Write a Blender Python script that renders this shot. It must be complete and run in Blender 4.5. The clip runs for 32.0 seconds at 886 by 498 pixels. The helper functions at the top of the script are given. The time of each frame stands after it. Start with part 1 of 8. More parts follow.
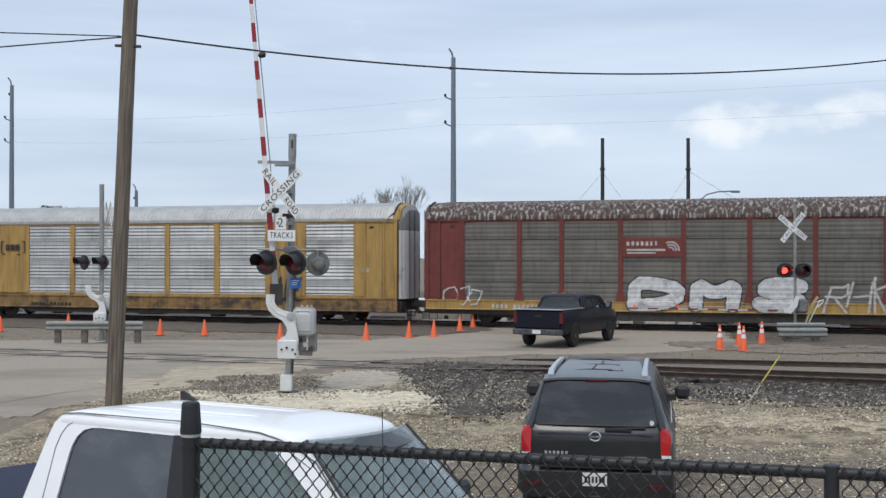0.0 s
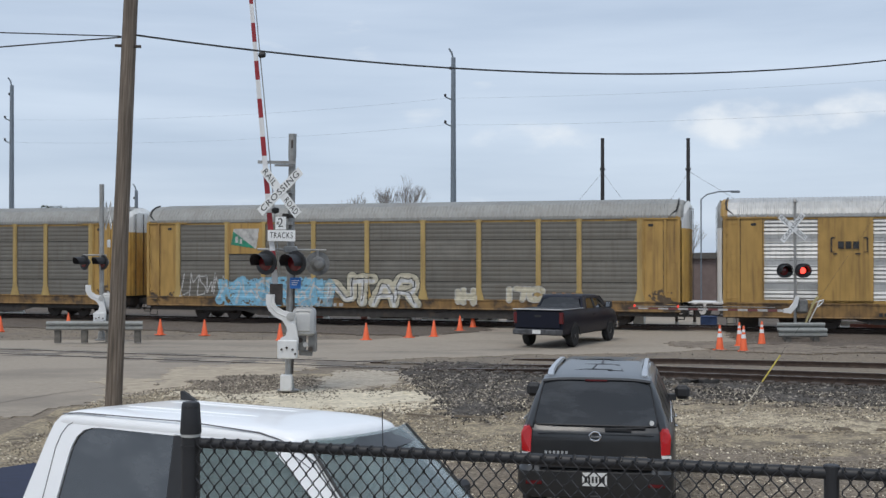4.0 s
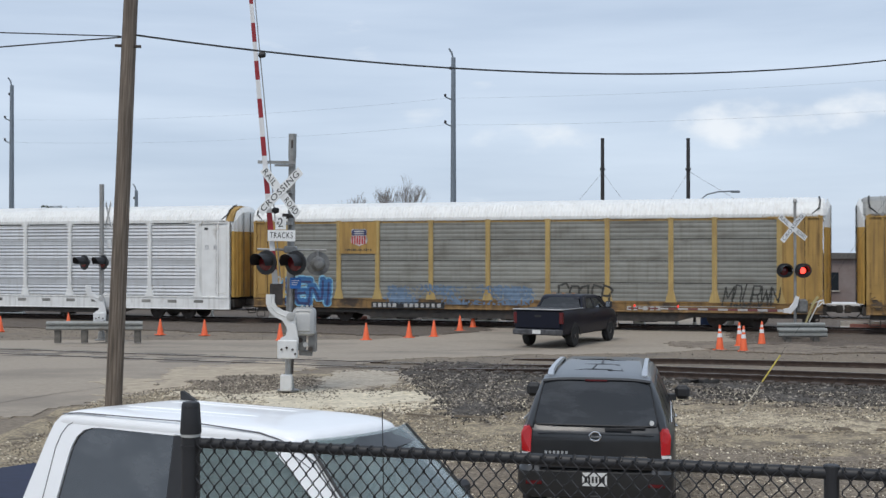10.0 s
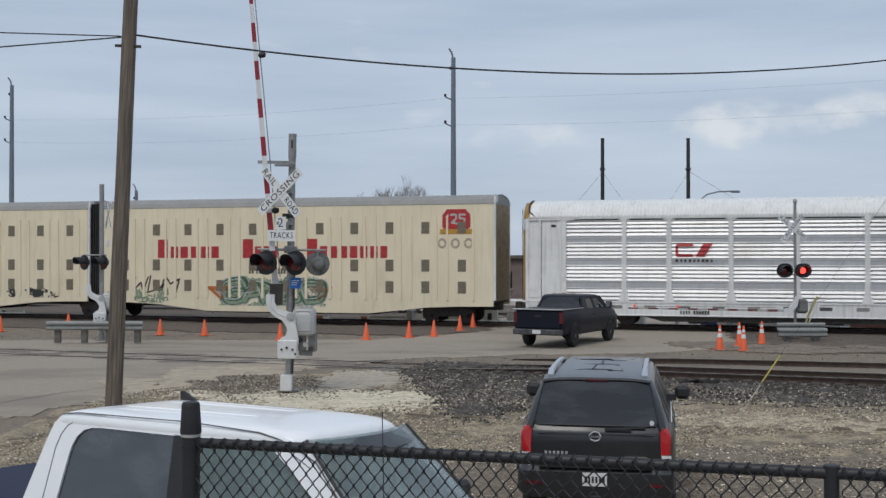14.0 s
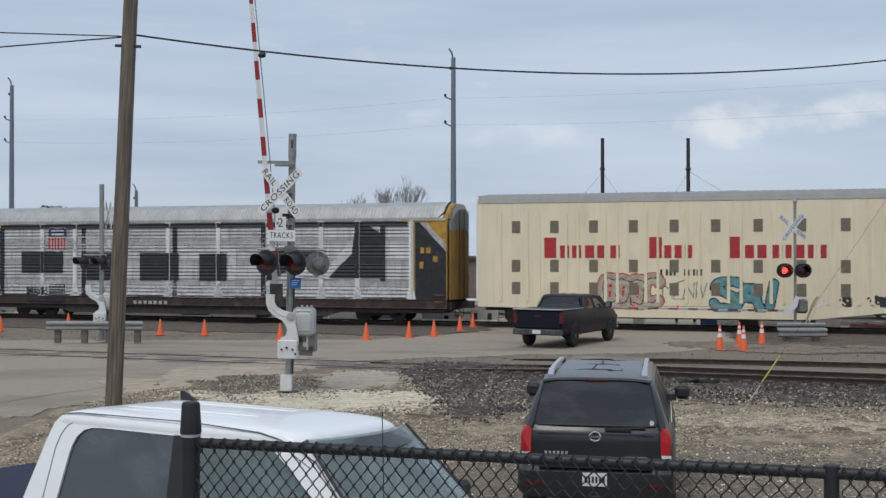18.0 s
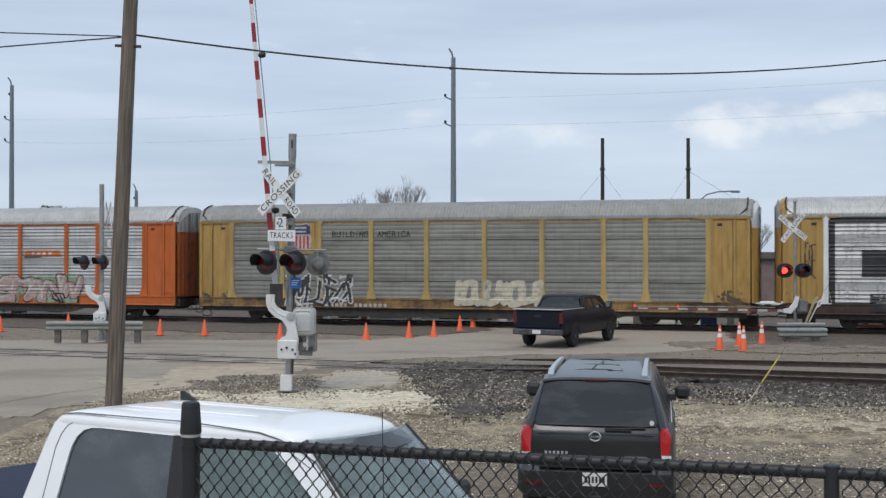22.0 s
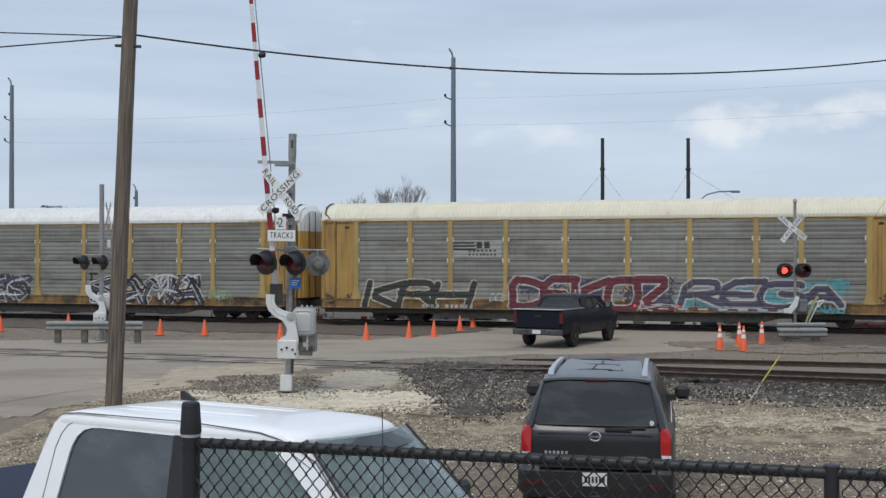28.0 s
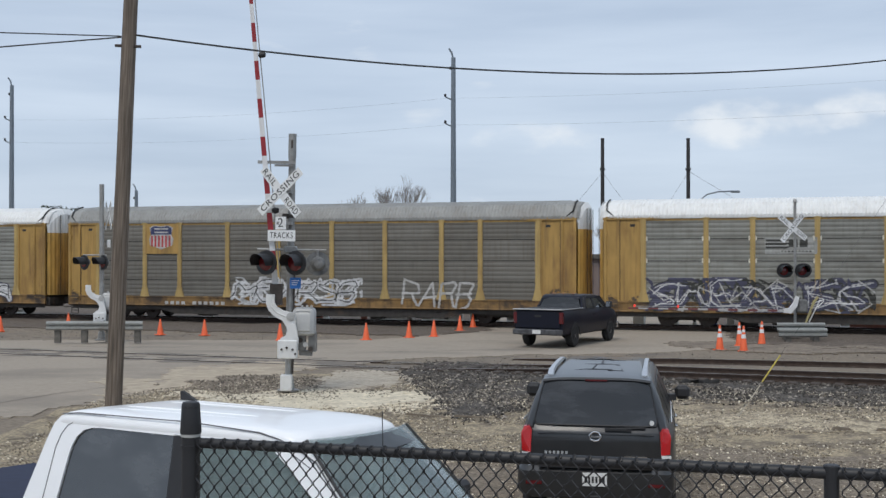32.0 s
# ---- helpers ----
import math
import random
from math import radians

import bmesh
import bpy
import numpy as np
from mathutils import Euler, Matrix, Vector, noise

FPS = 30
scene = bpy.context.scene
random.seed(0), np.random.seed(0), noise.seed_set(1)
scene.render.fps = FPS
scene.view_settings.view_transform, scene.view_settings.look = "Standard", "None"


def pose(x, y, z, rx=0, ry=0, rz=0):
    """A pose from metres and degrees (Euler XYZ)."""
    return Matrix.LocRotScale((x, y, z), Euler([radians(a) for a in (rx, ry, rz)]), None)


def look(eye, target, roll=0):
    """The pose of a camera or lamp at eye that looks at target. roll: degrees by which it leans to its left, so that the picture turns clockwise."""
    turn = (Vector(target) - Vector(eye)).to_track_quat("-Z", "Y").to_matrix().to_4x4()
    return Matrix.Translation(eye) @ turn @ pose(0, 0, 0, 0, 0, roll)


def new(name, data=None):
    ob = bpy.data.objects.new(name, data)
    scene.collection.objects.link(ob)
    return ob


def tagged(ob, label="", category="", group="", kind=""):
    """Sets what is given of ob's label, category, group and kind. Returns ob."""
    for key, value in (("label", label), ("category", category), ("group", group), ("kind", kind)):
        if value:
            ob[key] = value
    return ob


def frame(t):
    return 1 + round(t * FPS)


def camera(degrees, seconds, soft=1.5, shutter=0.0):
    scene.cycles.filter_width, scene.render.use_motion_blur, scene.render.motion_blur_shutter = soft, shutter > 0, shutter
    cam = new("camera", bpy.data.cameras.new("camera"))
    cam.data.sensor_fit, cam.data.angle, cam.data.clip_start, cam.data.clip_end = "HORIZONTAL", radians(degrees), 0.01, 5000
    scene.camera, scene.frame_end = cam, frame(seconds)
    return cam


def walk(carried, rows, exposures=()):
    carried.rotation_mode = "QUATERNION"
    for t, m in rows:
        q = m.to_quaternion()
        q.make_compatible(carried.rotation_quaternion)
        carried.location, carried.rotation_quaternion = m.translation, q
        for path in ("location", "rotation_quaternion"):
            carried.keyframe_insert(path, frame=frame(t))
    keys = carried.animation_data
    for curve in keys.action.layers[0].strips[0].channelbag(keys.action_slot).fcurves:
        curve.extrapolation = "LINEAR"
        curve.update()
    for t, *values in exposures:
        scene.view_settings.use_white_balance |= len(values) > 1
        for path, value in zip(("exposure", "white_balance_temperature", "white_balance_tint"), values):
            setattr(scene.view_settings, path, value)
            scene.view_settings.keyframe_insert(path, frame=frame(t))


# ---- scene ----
# ---- camera: stands still on a terrace behind a chain-link fence ----
EYE = (0.0, 0.0, 3.43)
AIM = (0.0, 100.0, 4.098)
cam = camera(41.0, 32.0, soft=1.45, shutter=0.12)
walk(cam, [(0.0, look(EYE, AIM)), (32.0, look(EYE, AIM))],
     exposures=[(0.0, 0.2), (1.0, 0.2), (2.0, 0.02), (3.0, 0.03), (6.0, 0.12), (9.0, 0.14), (10.0, 0.12), (11.0, 0.03), (12.0, -0.15), (13.0, -0.2), (14.0, -0.2),
                (17.0, -0.15), (19.0, -0.08), (21.0, 0.03), (23.0, 0.1), (25.0, 0.1), (28.0, 0.0), (32.0, 0.04)])

# ---- world: bright overcast sky with a few brighter clouds, and a soft sun ----
SUN_EL, SUN_AZ = 57.0, 206.0
world = bpy.data.worlds.new("overcast_sky")
scene.world = world
world.use_nodes = True
wn, wl = world.node_tree.nodes, world.node_tree.links
wn.clear()
w_out = wn.new("ShaderNodeOutputWorld")
w_bg = wn.new("ShaderNodeBackground")
w_sky = wn.new("ShaderNodeTexSky")
w_sky.sky_type, w_sky.sun_disc = "NISHITA", False
w_sky.sun_elevation, w_sky.sun_rotation = radians(SUN_EL), radians(SUN_AZ)
w_sky.air_density, w_sky.dust_density, w_sky.ozone_density = 1.0, 1.5, 1.0
w_co = wn.new("ShaderNodeTexCoord")
w_map = wn.new("ShaderNodeMapping")
w_map.inputs["Scale"].default_value = (1.0, 1.0, 3.6)
w_n1 = wn.new("ShaderNodeTexNoise")
w_n1.inputs["Scale"].default_value, w_n1.inputs["Detail"].default_value, w_n1.inputs["Roughness"].default_value = 6.5, 7.0, 0.55
w_map2 = wn.new("ShaderNodeMapping")
w_map2.inputs["Scale"].default_value = (1.0, 1.0, 9.0)
w_map2.inputs["Location"].default_value = (3.1, 1.7, 0.4)
w_n2 = wn.new("ShaderNodeTexNoise")
w_n2.inputs["Scale"].default_value, w_n2.inputs["Detail"].default_value = 2.6, 6.0
w_r1 = wn.new("ShaderNodeValToRGB")
w_r1.color_ramp.elements[0].position, w_r1.color_ramp.elements[1].position = 0.6, 0.76
w_r2 = wn.new("ShaderNodeValToRGB")
w_r2.color_ramp.elements[0].position, w_r2.color_ramp.elements[1].position = 0.34, 0.68
w_r2.color_ramp.elements[0].color = (5.0, 6.0, 7.5, 1)
w_r2.color_ramp.elements[1].color = (6.5, 7.5, 8.9, 1)
w_mix = wn.new("ShaderNodeMixRGB")
w_mix.inputs[0].default_value = 0.85
w_mix2 = wn.new("ShaderNodeMixRGB")
w_mix2.inputs[2].default_value = (8.3, 8.7, 9.1, 1)
for a, b in ((w_co.outputs["Generated"], w_map.inputs[0]), (w_map.outputs[0], w_n1.inputs[0]),
             (w_co.outputs["Generated"], w_map2.inputs[0]), (w_map2.outputs[0], w_n2.inputs[0]),
             (w_n1.outputs[0], w_r1.inputs[0]), (w_n2.outputs[0], w_r2.inputs[0]),
             (w_sky.outputs[0], w_mix.inputs[1]), (w_r2.outputs[0], w_mix.inputs[2]),
             (w_mix.outputs[0], w_mix2.inputs[1]),
             (w_mix2.outputs[0], w_bg.inputs[0]), (w_bg.outputs[0], w_out.inputs[0])):
    wl.new(a, b)
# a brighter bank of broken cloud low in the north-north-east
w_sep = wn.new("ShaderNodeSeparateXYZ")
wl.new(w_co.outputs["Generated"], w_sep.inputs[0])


def w_math(op, a, b):
    m = wn.new("ShaderNodeMath")
    m.operation = op
    for k, v in enumerate((a, b)):
        if isinstance(v, (int, float)):
            m.inputs[k].default_value = v
        else:
            wl.new(v, m.inputs[k])
    return m.outputs[0]


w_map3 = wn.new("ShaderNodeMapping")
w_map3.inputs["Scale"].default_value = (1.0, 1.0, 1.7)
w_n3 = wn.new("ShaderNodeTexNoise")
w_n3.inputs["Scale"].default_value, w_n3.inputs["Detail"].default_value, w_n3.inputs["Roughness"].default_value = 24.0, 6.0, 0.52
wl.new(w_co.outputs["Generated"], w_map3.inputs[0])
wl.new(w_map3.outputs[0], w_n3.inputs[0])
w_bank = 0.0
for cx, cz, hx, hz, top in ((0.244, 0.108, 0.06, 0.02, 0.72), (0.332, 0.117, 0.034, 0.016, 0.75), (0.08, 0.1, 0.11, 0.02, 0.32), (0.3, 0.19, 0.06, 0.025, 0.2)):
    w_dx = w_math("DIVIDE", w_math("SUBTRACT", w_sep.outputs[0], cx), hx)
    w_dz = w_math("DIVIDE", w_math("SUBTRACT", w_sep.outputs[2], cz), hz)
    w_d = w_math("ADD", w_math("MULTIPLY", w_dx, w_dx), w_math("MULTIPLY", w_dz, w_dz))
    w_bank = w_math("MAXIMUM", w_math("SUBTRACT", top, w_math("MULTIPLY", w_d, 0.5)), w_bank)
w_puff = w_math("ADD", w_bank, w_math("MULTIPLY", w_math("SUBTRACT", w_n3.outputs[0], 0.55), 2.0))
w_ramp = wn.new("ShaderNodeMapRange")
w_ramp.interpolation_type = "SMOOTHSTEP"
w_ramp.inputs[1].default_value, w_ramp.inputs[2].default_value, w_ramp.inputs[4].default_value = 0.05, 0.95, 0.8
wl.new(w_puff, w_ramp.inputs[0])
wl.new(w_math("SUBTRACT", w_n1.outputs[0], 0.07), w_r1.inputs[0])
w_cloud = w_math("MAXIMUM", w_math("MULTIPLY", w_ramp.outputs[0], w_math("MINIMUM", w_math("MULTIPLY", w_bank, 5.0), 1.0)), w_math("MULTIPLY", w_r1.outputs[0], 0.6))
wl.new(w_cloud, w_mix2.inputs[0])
w_bg.inputs[1].default_value = 0.1
sun_data = bpy.data.lights.new("sun", "SUN")
sun_data.energy, sun_data.angle, sun_data.color = 1.45, radians(24), (1.0, 0.95, 0.88)
sun = new("sun", sun_data)
sun_dir = Vector((math.sin(radians(SUN_AZ)) * math.cos(radians(SUN_EL)), math.cos(radians(SUN_AZ)) * math.cos(radians(SUN_EL)), math.sin(radians(SUN_EL))))
sun.matrix_world = look(sun_dir * 60, (0, 0, 0))
scene.view_settings.exposure = 0.0

# ---- materials ----
MATS = {}


def mat(name, color, rough=0.6, metal=0.0, var=0.12, scale=6.0, bump=0.0, bscale=40.0, stain=None, sfrac=0.55, sscale=1.5,
        spread=(1, 1, 1), trans=0.0, emit=0.0, obj_var=0.0, coat=0.0, alpha=1.0, streak=None, samt=0.5):
    """A procedural surface: base colour with fine grain, a broad stain with its own colour, bump, and a shift per object."""
    if name in MATS:
        return MATS[name]
    m = bpy.data.materials.new(name)
    m.use_nodes = True
    nt = m.node_tree
    n, l = nt.nodes, nt.links
    b = n["Principled BSDF"]
    b.inputs["Roughness"].default_value, b.inputs["Metallic"].default_value = rough, metal
    b.inputs["Transmission Weight"].default_value = trans
    b.inputs["Coat Weight"].default_value = coat
    b.inputs["Alpha"].default_value = alpha
    co = n.new("ShaderNodeTexCoord")
    mp = n.new("ShaderNodeMapping")
    mp.inputs["Scale"].default_value = spread
    if obj_var or streak:
        # each piece takes its own stretch of the pattern
        oi = n.new("ShaderNodeObjectInfo")
        sh = n.new("ShaderNodeMath")
        sh.operation = "MULTIPLY"
        sh.inputs[1].default_value = 37.0
        l.new(oi.outputs["Random"], sh.inputs[0])
        va = n.new("ShaderNodeVectorMath")
        va.operation = "ADD"
        l.new(co.outputs["Object"], va.inputs[0])
        l.new(sh.outputs[0], va.inputs[1])
        l.new(va.outputs[0], mp.inputs[0])
    else:
        l.new(co.outputs["Object"], mp.inputs[0])
    g = n.new("ShaderNodeTexNoise")
    g.inputs["Scale"].default_value, g.inputs["Detail"].default_value = scale, 6.0
    l.new(mp.outputs[0], g.inputs[0])
    r = n.new("ShaderNodeMapRange")
    r.inputs[1].default_value, r.inputs[2].default_value = 0.3, 0.7
    r.inputs[3].default_value, r.inputs[4].default_value = 1 - var, 1 + var
    l.new(g.outputs[0], r.inputs[0])
    hsv = n.new("ShaderNodeHueSaturation")
    hsv.inputs["Color"].default_value = (*color, 1)
    last = r.outputs[0]
    if obj_var:
        r2 = n.new("ShaderNodeMapRange")
        r2.inputs[3].default_value, r2.inputs[4].default_value = 1 - obj_var, 1 + obj_var
        l.new(oi.outputs["Random"], r2.inputs[0])
        mu = n.new("ShaderNodeMath")
        mu.operation = "MULTIPLY"
        l.new(last, mu.inputs[0])
        l.new(r2.outputs[0], mu.inputs[1])
        last = mu.outputs[0]
    l.new(last, hsv.inputs["Value"])
    col = hsv.outputs[0]
    if stain:
        s = n.new("ShaderNodeTexNoise")
        s.inputs["Scale"].default_value, s.inputs["Detail"].default_value, s.inputs["Roughness"].default_value = sscale, 8.0, 0.65
        l.new(mp.outputs[0], s.inputs[0])
        rr = n.new("ShaderNodeMapRange")
        rr.inputs[1].default_value, rr.inputs[2].default_value = sfrac, sfrac + 0.16
        l.new(s.outputs[0], rr.inputs[0])
        mx = n.new("ShaderNodeMixRGB")
        mx.inputs[2].default_value = (*stain, 1)
        l.new(rr.outputs[0], mx.inputs[0])
        l.new(col, mx.inputs[1])
        col = mx.outputs[0]
    if streak:
        # rain-washed streaks, long in z
        ms = n.new("ShaderNodeMapping")
        ms.inputs["Scale"].default_value = (7.0, 7.0, 0.35)
        l.new(va.outputs[0], ms.inputs[0])
        st = n.new("ShaderNodeTexNoise")
        st.inputs["Scale"].default_value, st.inputs["Detail"].default_value = 1.0, 5.0
        l.new(ms.outputs[0], st.inputs[0])
        sr = n.new("ShaderNodeMapRange")
        sr.inputs[1].default_value, sr.inputs[2].default_value, sr.inputs[4].default_value = 0.5, 0.75, samt
        l.new(st.outputs[0], sr.inputs[0])
        sx = n.new("ShaderNodeMixRGB")
        sx.inputs[2].default_value = (*streak, 1)
        l.new(sr.outputs[0], sx.inputs[0])
        l.new(col, sx.inputs[1])
        col = sx.outputs[0]
    l.new(col, b.inputs["Base Color"])
    if emit:
        b.inputs["Emission Color"].default_value = (*color, 1)
        b.inputs["Emission Strength"].default_value = emit
    if bump:
        h = n.new("ShaderNodeTexNoise")
        h.inputs["Scale"].default_value, h.inputs["Detail"].default_value = bscale, 5.0
        l.new(mp.outputs[0], h.inputs[0])
        bp = n.new("ShaderNodeBump")
        bp.inputs["Strength"].default_value, bp.inputs["Distance"].default_value = bump, 0.02
        l.new(h.outputs[0], bp.inputs["Height"])
        l.new(bp.outputs[0], b.inputs["Normal"])
    MATS[name] = m
    return m


# ---- mesh helpers ----
class Shape:
    """Collects faces of one mesh."""

    def __init__(self):
        self.v, self.f, self.mi, self.cur = [], [], [], 0

    def add(self, verts, faces):
        o = len(self.v)
        self.v += [tuple(p) for p in verts]
        self.f += [tuple(i + o for i in q) for q in faces]
        self.mi += [self.cur] * len(faces)
        return self

    def box(self, x0, x1, y0, y1, z0, z1, bevel=0.0, m=None):
        if bevel:
            c = bevel
            vs, fs = [], []
            for z, k in ((z0, c), (z0 + c, 0), (z1 - c, 0), (z1, c)):
                vs += [(x0 + k + c * (k == 0), y0 + k, z), (x1 - k - c * (k == 0), y0 + k, z), (x1 - k, y0 + k + c * (k == 0), z), (x1 - k, y1 - k - c * (k == 0), z),
                       (x1 - k - c * (k == 0), y1 - k, z), (x0 + k + c * (k == 0), y1 - k, z), (x0 + k, y1 - k - c * (k == 0), z), (x0 + k, y0 + k + c * (k == 0), z)]
            for a in range(3):
                for i in range(8):
                    fs.append((a * 8 + i, a * 8 + (i + 1) % 8, a * 8 + 8 + (i + 1) % 8, a * 8 + 8 + i))
            fs += [tuple(range(7, -1, -1)), tuple(range(24, 32))]
        else:
            vs = [(x0, y0, z0), (x1, y0, z0), (x1, y1, z0), (x0, y1, z0), (x0, y0, z1), (x1, y0, z1), (x1, y1, z1), (x0, y1, z1)]
            fs = [(0, 3, 2, 1), (4, 5, 6, 7), (0, 1, 5, 4), (1, 2, 6, 5), (2, 3, 7, 6), (3, 0, 4, 7)]
        if m is not None:
            vs = [m @ Vector(p) for p in vs]
        return self.add(vs, fs)

    def cyl(self, p, q, r0, r1=None, n=12, caps=True):
        r1 = r0 if r1 is None else r1
        p, q = Vector(p), Vector(q)
        d = (q - p).normalized()
        u = d.orthogonal().normalized()
        w = d.cross(u)
        ring = [(math.cos(2 * math.pi * i / n), math.sin(2 * math.pi * i / n)) for i in range(n)]
        vs = [p + (u * a + w * b) * r0 for a, b in ring] + [q + (u * a + w * b) * r1 for a, b in ring]
        fs = [(i, (i + 1) % n, n + (i + 1) % n, n + i) for i in range(n)]
        if caps:
            fs += [tuple(range(n - 1, -1, -1)), tuple(range(n, 2 * n))]
        return self.add(vs, fs)

    def tube(self, pts, r, n=8):
        for a, b in zip(pts, pts[1:]):
            self.cyl(a, b, r, r, n)
        return self

    def lathe(self, prof, centre=(0, 0, 0), n=20, m=None):
        """A turned shape about z from (radius, height) pairs."""
        vs = [(centre[0] + r * math.cos(2 * math.pi * i / n), centre[1] + r * math.sin(2 * math.pi * i / n), centre[2] + z) for r, z in prof for i in range(n)]
        fs = [(k * n + i, k * n + (i + 1) % n, k * n + n + (i + 1) % n, k * n + n + i) for k in range(len(prof) - 1) for i in range(n)]
        fs += [tuple(range(n - 1, -1, -1)), tuple(range((len(prof) - 1) * n, len(prof) * n))]
        if m is not None:
            vs = [m @ Vector(p) for p in vs]
        return self.add(vs, fs)

    def prism(self, pts, y0, y1, m=None):
        """A flat outline of (x, z) pairs, thick from y0 to y1."""
        n = len(pts)
        vs = [(x, y0, z) for x, z in pts] + [(x, y1, z) for x, z in pts]
        fs = [tuple(range(n)), tuple(range(2 * n - 1, n - 1, -1))] + [(i, n + i, n + (i + 1) % n, (i + 1) % n) for i in range(n)]
        if m is not None:
            vs = [m @ Vector(p) for p in vs]
        return self.add(vs, fs)

    def loft(self, rings, closed=True, caps=False):
        n = len(rings[0])
        vs = [p for r in rings for p in r]
        fs = []
        for k in range(len(rings) - 1):
            for i in range(n if closed else n - 1):
                fs.append((k * n + i, k * n + (i + 1) % n, k * n + n + (i + 1) % n, k * n + n + i))
        if caps:
            fs += [tuple(range(n - 1, -1, -1)), tuple(range((len(rings) - 1) * n, len(rings) * n))]
        return self.add(vs, fs)

    def mesh(self, name, mats, smooth=False):
        me = bpy.data.meshes.new(name)
        me.from_pydata(self.v, [], self.f)
        for m in mats if isinstance(mats, (list, tuple)) else [mats]:
            me.materials.append(m)
        me.polygons.foreach_set("material_index", self.mi)
        if smooth:
            me.polygons.foreach_set("use_smooth", [True] * len(self.f))
        me.update()
        if smooth:
            me.set_sharp_from_angle(angle=radians(38))
        return me


def rounded(x0, x1, h, rad, z, n=8):
    """A rounded rectangle at height z, from x0 to x1 and h to either side."""
    pts = []
    for cx, cy, a0 in ((x1 - rad, h - rad, 0), (x0 + rad, h - rad, 90), (x0 + rad, -h + rad, 180), (x1 - rad, -h + rad, 270)):
        for k in range(n):
            a = radians(a0 + 90 * k / (n - 1))
            pts.append((cx + rad * math.cos(a), cy + rad * math.sin(a), z))
    return pts


def part(name, shape, material, parent, label="", smooth=False, at=None):
    """One mesh object under a thing or a part; shape may be a mesh that is shared."""
    me = shape.mesh(name, material, smooth) if isinstance(shape, Shape) else shape
    ob = new(name, me)
    ob.parent = parent
    if at is not None:
        ob.matrix_basis = at
    if label:
        ob["label"] = label
    return ob


def thing(name, label, category, m=None, group="", kind="", shape=None, material=None, smooth=False):
    ob = new(name, shape.mesh(name, material, smooth) if shape else None)
    if m is not None:
        ob.matrix_basis = m
    return tagged(ob, label, category, group, kind)

# ---- surfaces ----
DIRT = mat("dirt_gravel", (0.2, 0.163, 0.122), 0.95, var=0.3, scale=9.0, bump=0.9, bscale=24, stain=(0.14, 0.12, 0.1), sfrac=0.52, sscale=0.35)
ASPHALT = mat("worn_asphalt", (0.315, 0.268, 0.213), 0.9, var=0.14, scale=14.0, bump=0.4, bscale=60, stain=(0.225, 0.193, 0.157), sfrac=0.5, sscale=0.3, spread=(0.5, 1, 1))
DUSTY = mat("pale_dusty_concrete", (0.41, 0.355, 0.28), 0.95, var=0.22, scale=7, bump=0.5, bscale=30, stain=(0.25, 0.21, 0.16), sfrac=0.55, sscale=1.6)
BROWNGRAVEL = mat("brown_grey_gravel", (0.185, 0.15, 0.112), 0.95, var=0.6, scale=16.0, bump=1.0, bscale=26, stain=(0.32, 0.265, 0.19), sfrac=0.56, sscale=1.6)
SANDY = mat("pale_sandy_gravel", (0.315, 0.258, 0.172), 0.95, var=0.6, scale=17.0, bump=1.0, bscale=22, stain=(0.135, 0.108, 0.08), sfrac=0.46, sscale=1.7)
BALLAST = mat("ballast_bed", (0.06, 0.052, 0.044), 0.95, var=0.4, scale=14.0, bump=1.0, bscale=30, stain=(0.15, 0.125, 0.1), sfrac=0.55, sscale=0.8)
FARBALLAST = mat("dark_brown_ballast", (0.115, 0.092, 0.073), 0.95, var=0.45, scale=12.0, bump=1.0, bscale=26, stain=(0.13, 0.105, 0.085), sfrac=0.56, sscale=0.7)
RAILSTEEL = mat("rusty_rail", (0.065, 0.044, 0.034), 0.75, 0.3, var=0.3, scale=8)
RAILTOP = mat("worn_rail_head", (0.35, 0.33, 0.31), 0.4, 0.9, var=0.1)
TIE = mat("creosoted_tie", (0.07, 0.055, 0.045), 0.9, var=0.3, scale=5, bump=0.5, spread=(1, 8, 8))
CONCRETE = mat("concrete", (0.38, 0.345, 0.3), 0.9, var=0.12, bump=0.3, stain=(0.3, 0.28, 0.26))


def ground_z(x, y):
    """Height of the ground: a low rise by the near track, level beyond."""
    def step(a, b, t):
        t = min(1, max(0, (t - a) / (b - a)))
        return t * t * (3 - 2 * t)
    yy = y + 0.3 * x
    return 0.10 * step(18, 40, yy) + 0.14 * step(22, 27, yy) * (1 - step(36, 41, yy))


